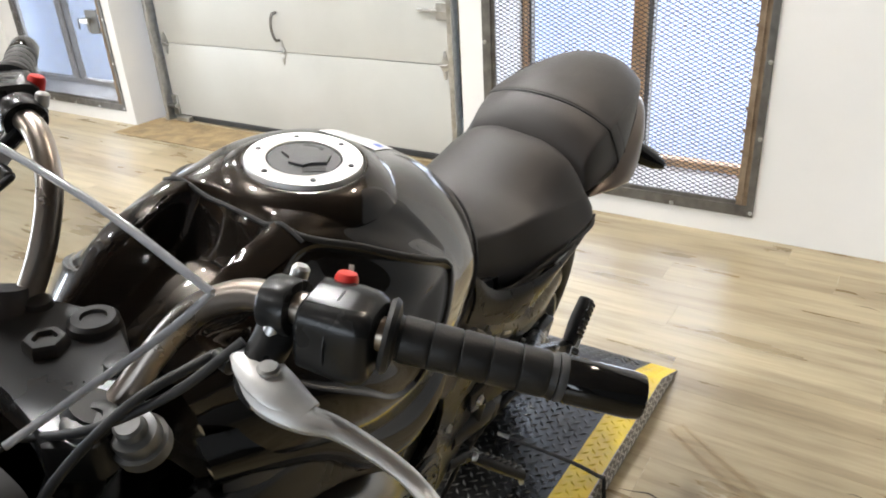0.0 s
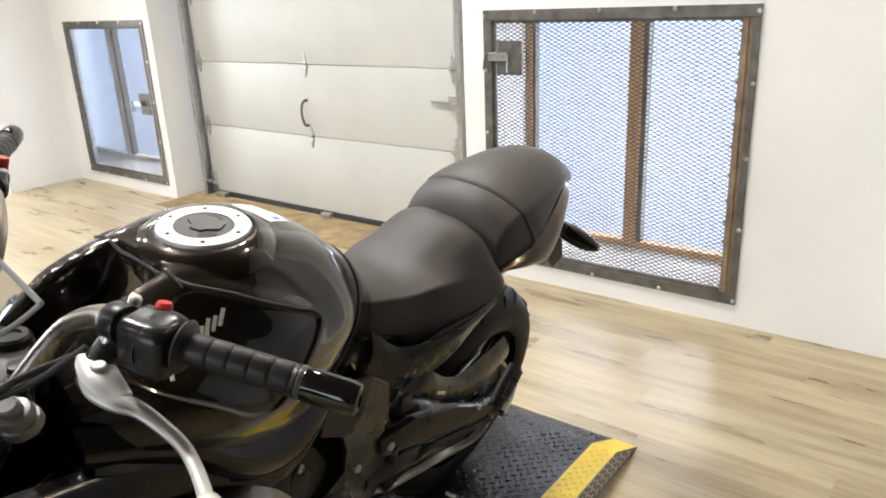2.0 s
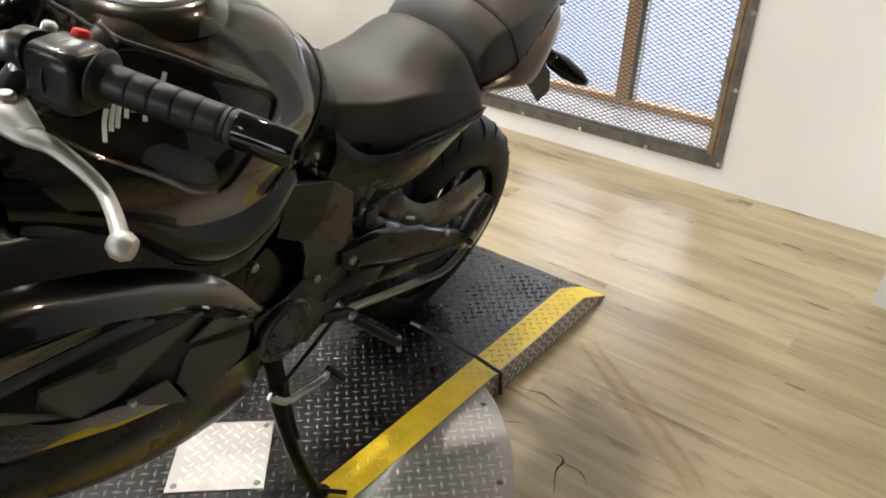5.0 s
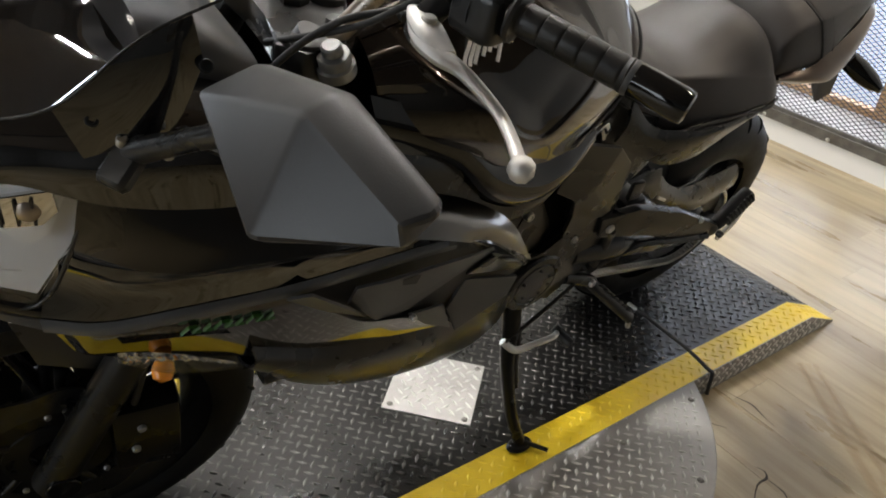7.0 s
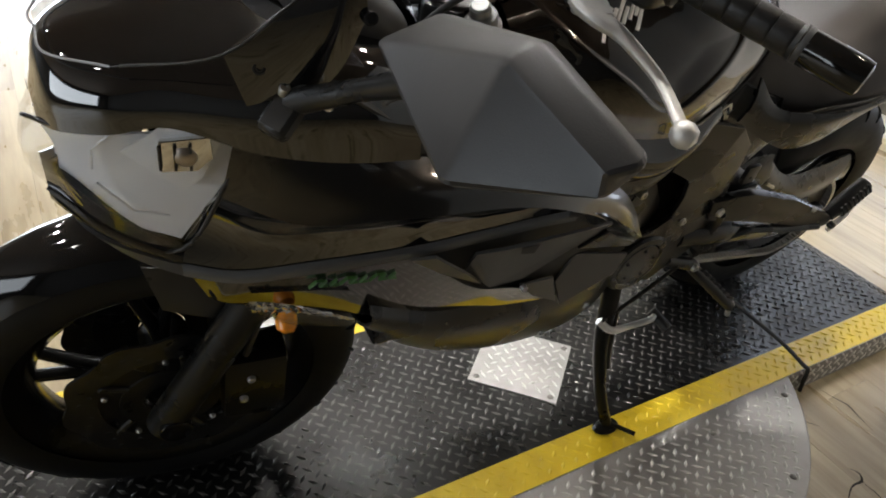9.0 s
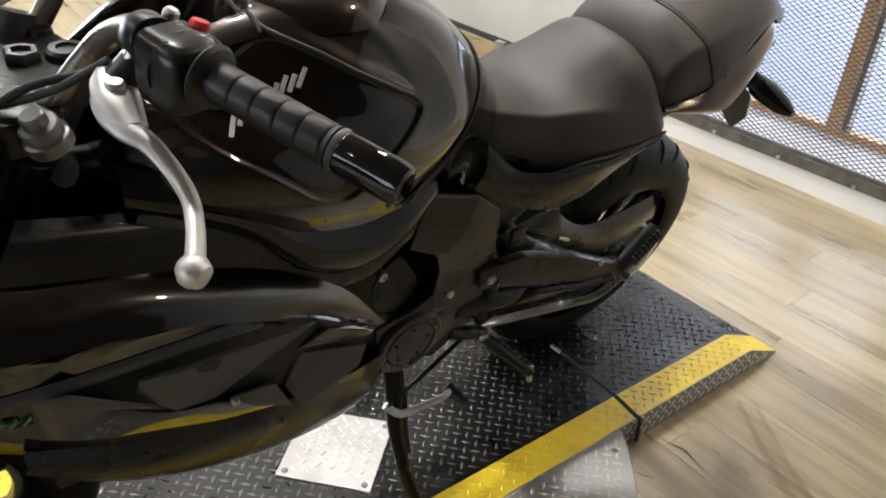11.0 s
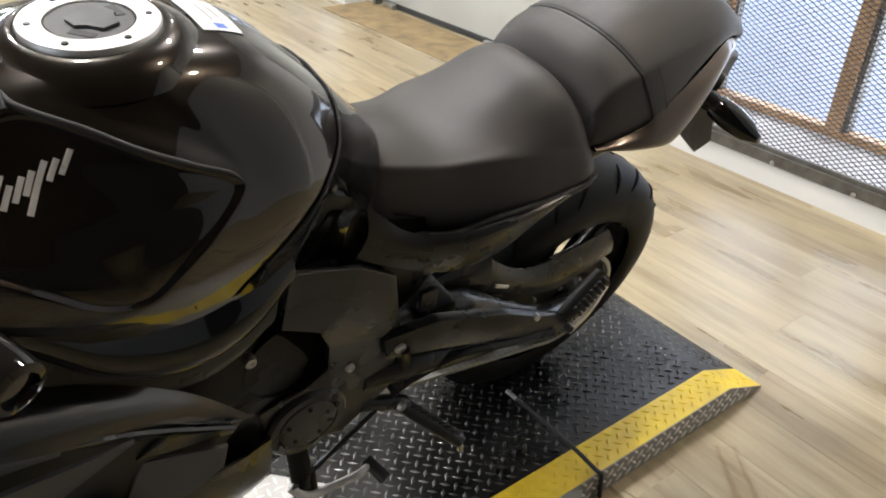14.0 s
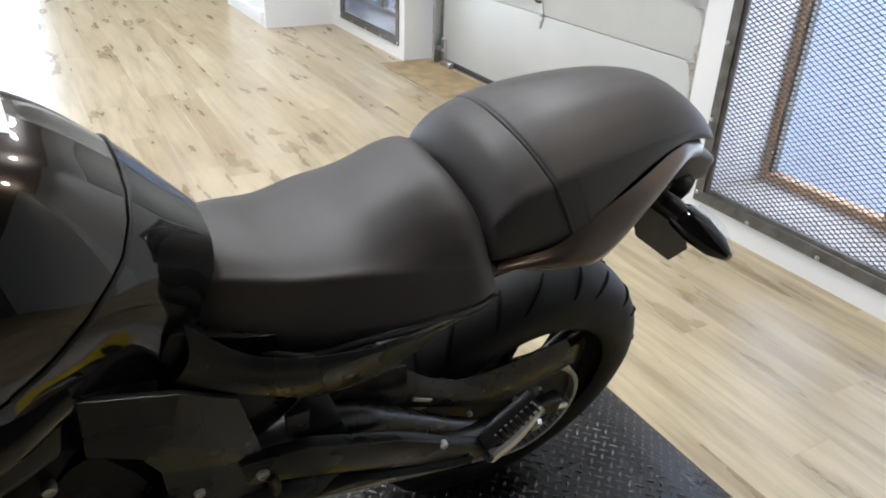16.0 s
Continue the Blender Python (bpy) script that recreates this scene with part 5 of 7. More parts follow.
def rear_signal():
    bm = tube([(0.030, 0.165, 0.772), (0.060, 0.180, 0.764), (0.085, 0.190, 0.756)], [0.022, 0.019, 0.017], 8, 5)
    s = part("rear_signal", bm, M_SATIN, bike, "black rear turn signal with clear lens")
    hw = []
    for k, (x, r1, r2) in enumerate(((0.072, 0.014, 0.016), (0.082, 0.021, 0.025), (0.110, 0.023, 0.027), (0.138, 0.018, 0.021), (0.158, 0.006, 0.008))):
        c = Vector((x, 0.192 + (x - 0.072) * 0.46, 0.757 - (x - 0.072) * 0.42))
        hw.append([c + Vector((0.0, r1 * 1.25 * math.cos(2 * math.pi * q / 16), r2 * 0.8 * math.sin(2 * math.pi * q / 16))) for q in range(16)])
    part("signal_body", grid_mesh(hw, close_u=True, cap=True), M_GLOSS, s)
    part("signal_lens", shell([[(0.085, 0.222, 0.768), (0.122, 0.240, 0.752), (0.157, 0.236, 0.724)], [(0.085, 0.228, 0.740), (0.122, 0.244, 0.724), (0.157, 0.240, 0.718)]], 0.005, 3, 5, 0.004), M_LENS, s, "clear signal lens")
    return s


rear_signal()
bm = tube([(-0.035, 0.175, 0.765), (-0.09, 0.19, 0.75)], [0.010, 0.011], 10, 5)
rs2 = part("rear_signal", bm, M_SATIN, bike, "black rear turn signal with clear lens")
part("signal_body", lathe([(0, 0), (0.02, 0.01), (0.025, 0.035), (0.018, 0.065), (0, 0.085)], 16, axis_pose((-0.085, 0.19, 0.752), (-0.17, 0.225, 0.722))), M_GLOSS, rs2)
part("lamp_socket", lathe([(0, 0), (0.022, 0.0), (0.024, 0.02), (0.020, 0.045), (0, 0.05)], 20, axis_pose((0.015, 0.205, 0.785), (0.06, 0.235, 0.768))), M_SEAL, bike, "round black bracket boss")

# ---- side covers, frame, engine ----
both("side_cover", lambda: shell([
    [(0.104, -0.528, 0.808), (0.118, -0.47, 0.757), (0.140, -0.40, 0.748), (0.153, -0.33, 0.750), (0.154, -0.25, 0.758), (0.148, -0.18, 0.772)],
    [(0.112, -0.528, 0.770), (0.126, -0.47, 0.735), (0.144, -0.40, 0.728), (0.151, -0.33, 0.738), (0.150, -0.25, 0.748), (0.146, -0.18, 0.764)],
    [(0.114, -0.545, 0.742), (0.122, -0.47, 0.700), (0.130, -0.40, 0.674), (0.130, -0.32, 0.674), (0.128, -0.25, 0.706), (0.126, -0.18, 0.746)]], 0.004, 4, 5, 0.003), M_SATIN, bike, "satin black side cover below the seat")
part("inner_body", body([
    sec(-0.56, [(0, 0.80), (0.08, 0.80), (0.10, 0.78), (0.09, 0.56), (0.05, 0.54), (0, 0.54)]),
    sec(-0.45, [(0, 0.76), (0.08, 0.76), (0.10, 0.74), (0.085, 0.58), (0.05, 0.55), (0, 0.55)]),
    sec(-0.34, [(0, 0.76), (0.08, 0.76), (0.11, 0.745), (0.08, 0.66), (0.05, 0.64), (0, 0.64)]),
    sec(-0.20, [(0, 0.78), (0.08, 0.78), (0.11, 0.76), (0.09, 0.735), (0.05, 0.725), (0, 0.725)])], 3, 4), M_ENGINE, bike, "dark inner bodywork")

frame_o = part("main_frame", shell([
    [(0.112, -1.00, 0.905), (0.138, -0.90, 0.872), (0.150, -0.825, 0.815), (0.153, -0.75, 0.788), (0.146, -0.69, 0.795), (0.128, -0.640, 0.812)],
    [(0.128, -1.00, 0.882), (0.154, -0.90, 0.845), (0.168, -0.828, 0.784), (0.170, -0.755, 0.757), (0.161, -0.690, 0.765), (0.140, -0.636, 0.788)],
    [(0.126, -1.00, 0.862), (0.150, -0.90, 0.820), (0.164, -0.831, 0.760), (0.166, -0.762, 0.732), (0.157, -0.698, 0.738), (0.138, -0.640, 0.766)],
    [(0.106, -1.00, 0.848), (0.132, -0.90, 0.804), (0.146, -0.833, 0.744), (0.148, -0.768, 0.716), (0.141, -0.704, 0.722), (0.126, -0.645, 0.750)]], 0.006, 6, 8), M_GLOSS, bike, "gloss black frame rail below the tank")
part("frame_tube", mirrored(tube([(0.05, -1.03, 0.90), (0.13, -0.92, 0.835), (0.168, -0.84, 0.783), (0.172, -0.76, 0.757), (0.160, -0.68, 0.762), (0.140, -0.60, 0.795)], 0.022, 12, 6)), M_GLOSS, frame_o)
part("frame_tube", mirrored(tube([(0.05, -1.01, 0.80), (0.12, -0.90, 0.745), (0.150, -0.80, 0.712), (0.138, -0.66, 0.690), (0.108, -0.55, 0.55), (0.10, -0.50, 0.45)], 0.022, 12, 6)), M_SATIN, frame_o)
part("frame_cover", shell([
    [(0.110, -1.00, 0.852), (0.136, -0.90, 0.806), (0.150, -0.834, 0.746), (0.152, -0.770, 0.717), (0.144, -0.706, 0.722), (0.130, -0.650, 0.748)],
    [(0.120, -1.00, 0.832), (0.142, -0.90, 0.782), (0.154, -0.838, 0.724), (0.154, -0.775, 0.696), (0.146, -0.715, 0.694), (0.132, -0.656, 0.716)],
    [(0.100, -0.99, 0.80), (0.122, -0.90, 0.752), (0.134, -0.84, 0.70), (0.134, -0.78, 0.672), (0.128, -0.72, 0.668), (0.118, -0.662, 0.690)]], 0.006, 5, 8), M_SATIN, frame_o, "satin black frame cover")
engine = part("engine", body([
    sec(-1.00, [(0, 0.66), (0.06, 0.66), (0.10, 0.63), (0.11, 0.50), (0.09, 0.47), (0.04, 0.455), (0, 0.45)]),
    sec(-0.85, [(0, 0.70), (0.06, 0.70), (0.10, 0.68), (0.112, 0.48), (0.09, 0.39), (0.04, 0.37), (0, 0.365)]),
    sec(-0.70, [(0, 0.68), (0.06, 0.68), (0.095, 0.66), (0.098, 0.48), (0.085, 0.35), (0.05, 0.335), (0, 0.33)]),
    sec(-0.58, [(0, 0.62), (0.05, 0.62), (0.08, 0.60), (0.088, 0.48), (0.080, 0.38), (0.05, 0.35), (0, 0.34)]),
    sec(-0.50, [(0, 0.56), (0.04, 0.56), (0.065, 0.54), (0.070, 0.46), (0.065, 0.38), (0.04, 0.34), (0, 0.33)])], 4, 4), M_ENGINE, bike, "black parallel-twin engine block")
part("sprocket_cover", facets([(0.126, -0.634, 0.766), (0.130, -0.545, 0.742), (0.116, -0.482, 0.690), (0.106, -0.450, 0.555), (0.103, -0.458, 0.442), (0.101, -0.534, 0.384), (0.101, -0.652, 0.445),
                                   (0.099, -0.662, 0.510), (0.103, -0.600, 0.525), (0.105, -0.566, 0.548), (0.110, -0.570, 0.600), (0.116, -0.588, 0.642), (0.113, -0.638, 0.670), (0.123, -0.560, 0.660)],
                                  [(0, 1, 13, 11, 12), (1, 2, 3, 13), (13, 3, 10, 11), (3, 4, 9, 10), (4, 5, 9), (9, 5, 8), (5, 6, 7, 8)], 0.008), M_SATIN, engine, "faceted satin black sprocket cover", 12)
# sheenless black disc, the darkness of the gap is in its colour
part("intake_gap", lathe([(0, 0.0), (0.058, 0.0), (0.062, 0.012), (0.066, 0.0), (0.066, -0.02), (0, -0.03)], 32, Matrix.Translation((0.086, -0.618, 0.590)) @ Matrix.Rotation(radians(90), 4, "Y")), M_GROOVE, engine, "black disc painted as the dark gap at the intake")
gc = part("generator_cover", lathe([(0.062, -0.02), (0.062, 0.002), (0.058, 0.006), (0.047, 0.0065), (0.045, 0.004), (0.043, 0.0065), (0, 0.0075)], 44, Matrix.Translation((0.102, -0.594, 0.452)) @ Matrix.Rotation(radians(90), 4, "Y")), M_SATIN, engine, "round satin black generator cover")
for k in range(5):
    q = radians(72 * k + 15)
    bolt_on(gc, (0.109, -0.594 + 0.032 * math.cos(q), 0.452 + 0.032 * math.sin(q)), 0.004, mt=M_ENGINE)
part("oil_drain_plate", facets([(0.094, -0.66, 0.50), (0.10, -0.655, 0.44), (0.095, -0.60, 0.39), (0.075, -0.62, 0.36), (0.07, -0.67, 0.40)], [(0, 1, 4), (1, 2, 3, 4)], 0.006), M_ENGINE, engine)
bolt_on(engine, (0.105, -0.532, 0.533), 0.009)
bolt_on(engine, (0.110, -0.677, 0.635), 0.010, mt=M_STEEL)

# foot peg carrier: two arms meet at the passenger peg
carrier = part("peg_carrier", facets([(0.114, -0.486, 0.568), (0.126, -0.400, 0.574), (0.142, -0.280, 0.542), (0.155, -0.172, 0.490), (0.158, -0.132, 0.470), (0.114, -0.476, 0.524), (0.124, -0.372, 0.500), (0.140, -0.265, 0.474), (0.154, -0.160, 0.446), (0.156, -0.136, 0.450)],
                                     [(0, 1, 6, 5), (1, 2, 7, 6), (2, 3, 8, 7), (3, 4, 9, 8)], 0.018, 0.004), M_SATIN, bike, "black cast foot peg carrier arm")
part("carrier_arm", tube([(0.104, -0.456, 0.432), (0.110, -0.41, 0.452), (0.122, -0.345, 0.472), (0.138, -0.25, 0.462), (0.150, -0.165, 0.455)], [0.013, 0.011, 0.010, 0.010, 0.011], 12, 6, 0.7), M_SATIN, carrier)
part("carrier_arm", tube([(0.112, -0.45, 0.535), (0.108, -0.44, 0.50), (0.104, -0.445, 0.44)], [0.013, 0.011, 0.012], 10, 5, 0.7), M_SATIN, carrier)
bolt_on(carrier, (0.116, -0.458, 0.542), 0.011)
bolt_on(carrier, (0.168, -0.143, 0.462), 0.009, mt=M_DARKMET)
bolt_on(carrier, (0.150, -0.215, 0.508), 0.007)
pp = part("passenger_peg", tube([(0.150, -0.145, 0.475), (0.147, -0.108, 0.500), (0.142, -0.062, 0.528)], [0.013, 0.017, 0.015], 10, 5, 0.75), M_GRIP, bike, "ribbed black folding passenger peg")
for k in range(8):
    u = 0.22 + 0.10 * k
    c = Vector((0.150 - 0.008 * u, -0.145 + 0.083 * u, 0.475 + 0.053 * u))
    part("rib", tube([c + Vector((0.011, -0.008, 0.013)), c + Vector((0.018, 0.002, 0.0)), c + Vector((0.012, 0.011, -0.013))], 0.0027, 6, 3), M_GRIP, pp)
part("peg_hanger", shell([[(0.166, -0.140, 0.448), (0.161, -0.090, 0.474), (0.150, -0.045, 0.505)], [(0.164, -0.128, 0.436), (0.157, -0.078, 0.455), (0.146, -0.034, 0.492)]], 0.007, 2, 6), M_ALLOY, pp, "bare alloy peg hanger")
fp = part("rider_peg", tube([(0.110, -0.435, 0.395), (0.145, -0.40, 0.365), (0.182, -0.360, 0.330)], [0.014, 0.015, 0.014], 12, 5, 0.75), M_GRIP, bike, "black rubber rider foot peg")
for k in range(7):
    u = 0.2 + 0.11 * k
    c = Vector((0.110 + 0.072 * u, -0.435 + 0.075 * u, 0.395 - 0.065 * u))
    part("rib", tube([c + Vector((-0.004, -0.012, 0.006)), c + Vector((0.004, 0.0, 0.014)), c + Vector((0.006, 0.012, 0.006))], 0.0026, 6, 3), M_GRIP, fp)
part("peg_feeler", rod((0.182, -0.360, 0.325), (0.186, -0.357, 0.305), 0.005), M_STEEL, fp)
part("peg_bracket", tube([(0.095, -0.50, 0.42), (0.108, -0.44, 0.40), (0.112, -0.43, 0.392)], 0.013, 10), M_SATIN, fp)
bolt_on(fp, (0.120, -0.44, 0.402), 0.010)

# gear lever and side stand
gl_o = part("gear_lever", tube([(0.105, -0.62, 0.312), (0.125, -0.60, 0.298), (0.130, -0.56, 0.298), (0.138, -0.52, 0.308), (0.128, -0.495, 0.30)], [0.008, 0.007, 0.006, 0.006, 0.005], 10, 6), M_ALLOY, bike, "bare alloy gear lever with rubber toe piece")
part("toe_piece", rod((0.118, -0.496, 0.303), (0.158, -0.482, 0.288), 0.010, 0.011), M_GRIP, gl_o, "black rubber toe piece")
part("shift_rod", tube([(0.110, -0.62, 0.312), (0.112, -0.54, 0.37), (0.110, -0.48, 0.41)], 0.004, 8), M_DARKMET, gl_o)
TAN = math.tan(radians(11.5))
FOOT = (0.192, -0.556)
st = part("side_stand", tube([(0.070, -0.60, 0.42), (0.095, -0.60, 0.345), (0.118, -0.598, 0.25), (0.155, -0.580, 0.135), (FOOT[0] - 0.004, FOOT[1], FOOT[0] * TAN + 0.012)], [0.017, 0.017, 0.014, 0.012, 0.012], 12, 5), M_ENGINE, bike, "black steel side stand folded out")
part("stand_foot", lathe([(0, 0.0), (0.022, 0.0), (0.025, 0.003), (0.020, 0.010), (0, 0.012)], 20, Matrix.Translation((FOOT[0], FOOT[1], FOOT[0] * TAN + 0.0015)) @ Matrix.Rotation(radians(-11.5), 4, "Y") @ Matrix.Diagonal((0.8, 1.25, 1, 1))), M_ENGINE, st)
part("stand_tang", tube([(FOOT[0] - 0.004, FOOT[1], FOOT[0] * TAN + 0.014), (FOOT[0] + 0.02, FOOT[1] + 0.02, FOOT[0] * TAN + 0.016), (FOOT[0] + 0.045, FOOT[1] + 0.035, (FOOT[0] + 0.045) * TAN + 0.012)], 0.005, 8), M_ENGINE, st)
part("stand_spring", tube([(0.105, -0.585, 0.33), (0.125, -0.583, 0.25), (0.140, -0.575, 0.19)], 0.006, 8), M_DARKMET, st)

# ---- swing arm, hugger, shock ----
sw = part("swing_arm", tube([(0.085, -0.50, 0.475), (0.098, -0.40, 0.468), (0.094, -0.28, 0.432), (0.070, -0.12, 0.372), (0.030, 0.03, 0.308), (0.012, 0.11, 0.275)], [0.024, 0.026, 0.024, 0.022, 0.022, 0.018], 14, 6), M_SATIN, bike, "satin black twin-tube swing arm")
part("upper_tube", tube([(0.078, -0.47, 0.535), (0.062, -0.373, 0.514), (0.056, -0.303, 0.498), (0.052, -0.240, 0.461), (0.048, -0.112, 0.376), (0.040, 0.0, 0.312), (0.030, 0.06, 0.285)], [0.026, 0.028, 0.028, 0.022, 0.018, 0.016, 0.015], 12, 6), M_SATIN, sw)
part("arm_tube", mirrored(tube([(0.085, -0.50, 0.475), (0.10, -0.40, 0.478), (0.106, -0.14, 0.385), (0.106, 0.05, 0.300)], 0.022, 12, 6)), M_SATIN, sw)
part("pivot_bracket", box((0.098, -0.425, 0.585), (0.108, -0.395, 0.622), 0.004, segs=2), M_DARKMET, sw)
part("cross_brace", box((-0.095, -0.40, 0.45), (0.095, -0.34, 0.56), 0.01, segs=2), M_SATIN, sw)
part("axle_block", box((0.092, -0.045, 0.280), (0.120, 0.065, 0.345), 0.006, segs=2), M_DARKMET, sw, "axle block with chain adjuster").matrix_basis = STAND_R
part("axle_nut", lathe([(0, 0.016), (0.011, 0.016), (0.016, 0.010), (0.016, 0.0), (0.022, 0.0), (0.022, -0.004), (0, -0.004)], 6, Matrix.Translation((0.122, 0.0, 0.312)) @ Matrix.Rotation(radians(90), 4, "Y")), M_STEEL, sw, "bright axle nut").matrix_basis = STAND_R
part("adjuster_bolt", rod((0.106, 0.06, 0.300), (0.106, 0.10, 0.290), 0.006), M_STEEL, sw).matrix_basis = STAND_R
hug = part("rear_hugger", shell([
    [(0.034, -0.357, 0.529), (0.036, -0.296, 0.514), (0.037, -0.264, 0.485), (0.037, -0.215, 0.459)],
    [(0.036, -0.352, 0.534), (0.038, -0.290, 0.530), (0.039, -0.258, 0.518), (0.039, -0.215, 0.500)],
    [(0.030, -0.345, 0.541), (0.030, -0.283, 0.550), (0.029, -0.252, 0.550), (0.028, -0.215, 0.545)]], 0.004, 5, 6), M_SATIN, bike, "satin black rear hugger and chain guard")
part("guard_blade", shell([
    [(0.026, -0.232, 0.549), (0.025, -0.152, 0.485), (0.024, -0.081, 0.459), (0.022, 0.015, 0.461), (0.018, 0.112, 0.466)],
    [(0.038, -0.224, 0.504), (0.038, -0.146, 0.455), (0.037, -0.074, 0.424), (0.034, 0.012, 0.418), (0.026, 0.130, 0.434)],
    [(0.034, -0.215, 0.459), (0.034, -0.140, 0.424), (0.033, -0.066, 0.390), (0.030, 0.009, 0.376), (0.022, 0.146, 0.398)]], 0.005, 5, 7), M_SATIN, hug, "long chain guard blade")
part("hugger_top", shell([
    [(0.030, -0.348, 0.541), (-0.070, -0.355, 0.552), (-0.170, -0.350, 0.541)],
    [(0.028, -0.300, 0.548), (-0.070, -0.300, 0.570), (-0.170, -0.300, 0.548)],
    [(0.026, -0.250, 0.550), (-0.070, -0.240, 0.578), (-0.170, -0.250, 0.550)]], 0.004, 4, 5), M_SATIN, hug)
bolt_on(hug, (0.042, -0.086, 0.388), 0.006)
# added dark sheet that hides the yellow strip behind the gap
part("gap_blocker", shell([
    [(0.000, -0.37, 0.535), (0.000, -0.20, 0.47), (-0.002, 0.06, 0.40)],
    [(0.000, -0.37, 0.36), (0.000, -0.20, 0.32), (-0.002, 0.06, 0.30)]], 0.003, 3, 4), M_SEAL, hug)
part("bright_clip", box((0.037, -0.205, 0.4645), (0.041, -0.165, 0.4715), 0.001, Matrix.Translation((0, -0.185, 0.468)) @ pose(0, 0, 0, -28, 0, 0) @ Matrix.Translation((0, 0.185, -0.468))), M_STEEL, hug)
part("shock_absorber", tube([(-0.06, -0.44, 0.70), (-0.06, -0.36, 0.62), (-0.06, -0.28, 0.54)], 0.022, 14), M_DARKMET, bike, "dark rear shock absorber")

# ---- fairing ----
CREASE = [(0.116, -1.298, 0.800), (0.161, -1.236, 0.788), (0.192, -1.135, 0.793), (0.201, -1.012, 0.781), (0.200, -0.919, 0.748), (0.182, -0.826, 0.688), (0.148, -0.720, 0.584)]
TOPLINE = [(0.119, -1.282, 0.890), (0.140, -1.190, 0.862), (0.148, -1.090, 0.828), (0.153, -0.993, 0.808), (0.152, -0.880, 0.766), (0.156, -0.775, 0.697), (0.150, -0.690, 0.588)]
LIP = [(0.095, -1.334, 0.702), (0.122, -1.283, 0.700), (0.144, -1.203, 0.709), (0.156, -1.103, 0.708), (0.158, -1.021, 0.706), (0.163, -0.939, 0.709), (0.178, -0.890, 0.722)]
LOWER = [(0.096, -1.310, 0.645), (0.105, -1.282, 0.631), (0.121, -1.161, 0.584), (0.135, -1.091, 0.563), (0.142, -1.007, 0.545), (0.148, -0.929, 0.530), (0.153, -0.848, 0.517)]
fair = part("upper_fairing", shell([TOPLINE, [(x0 * 0.42 + x1 * 0.58 + 0.004, y0 * 0.42 + y1 * 0.58, z0 * 0.42 + z1 * 0.58 + 0.009) for (x0, y0, z0), (x1, y1, z1) in zip(TOPLINE, CREASE)], CREASE], 0.004, 7, 8), M_FAIR, bike, "glossy black-brown upper side fairing")
FLANK = [(0.115, -1.299, 0.801), (0.160, -1.237, 0.789), (0.191, -1.136, 0.794), (0.199, -1.010, 0.780), (0.199, -0.960, 0.766), (0.197, -0.917, 0.749), (0.188, -0.880, 0.728)]
part("fairing_flank", shell([FLANK, [(a[0] * 0.5 + b[0] * 0.5 - 0.020, a[1] * 0.5 + b[1] * 0.5, a[2] * 0.5 + b[2] * 0.5) for a, b in zip(FLANK, LIP)], LIP], 0.004, 5, 8), M_LACQUER, fair, "gloss black hollow flank below the crease")
part("flank_rear", shell([[(0.197, -0.917, 0.749), (0.186, -0.822, 0.694), (0.162, -0.720, 0.600)], [(0.180, -0.900, 0.716), (0.172, -0.815, 0.664), (0.150, -0.716, 0.580)]], 0.004, 3, 8), M_GLOSS, fair)
TOPROW = [(0.096, -1.332, 0.700), (0.124, -1.280, 0.697), (0.146, -1.203, 0.703), (0.159, -1.103, 0.694), (0.160, -1.000, 0.607), (0.159, -0.925, 0.576), (0.156, -0.848, 0.532)]
low = part("lower_fairing", shell([TOPROW, LOWER], 0.004, 8, 9, 0.0015), M_LACQUER, bike, "gloss black lower side fairing")
part("fairing_lip", shell([[(x + 0.001, y, z + 0.003) for x, y, z in LIP], [(x + 0.006, y, z - 0.003) for x, y, z in LIP], [(x + 0.005, y, z - 0.012) for x, y, z in LIP]], 0.003, 3, 8), M_BLADE, low, "satin grey lip along the fairing")
part("lower_return", shell([
    [(x - 0.002, y, z - 0.003) for x, y, z in LOWER],
    [(x - 0.030, y + 0.004, z - 0.016) for x, y, z in LOWER]], 0.003, 2, 8), M_SATIN, low)
part("louvre_slot", plate_poly([(0.150, -1.075, 0.682), (0.156, -0.904, 0.706), (0.158, -0.783, 0.664), (0.150, -0.720, 0.575), (0.140, -0.760, 0.520), (0.142, -0.90, 0.556), (0.150, -0.995, 0.604)], 0.003), M_SEAL, low)
part("louvre_backing", plate_poly([(0.140, -1.180, 0.725), (0.146, -1.00, 0.725), (0.146, -0.90, 0.70), (0.140, -0.95, 0.57), (0.138, -1.09, 0.62)], 0.003), M_SEAL, low)
part("fairing_liner", shell([
    [(0.098, -1.268, 0.875), (0.120, -1.180, 0.850), (0.128, -1.090, 0.815), (0.130, -0.990, 0.790)],
    [(0.098, -1.285, 0.790), (0.128, -1.200, 0.770), (0.140, -1.110, 0.760), (0.142, -1.000, 0.745)],
    [(0.084, -1.310, 0.680), (0.104, -1.240, 0.680), (0.118, -1.140, 0.660), (0.122, -1.000, 0.640)]], 0.003, 4, 6), M_SEAL, low, "dark inner liner")
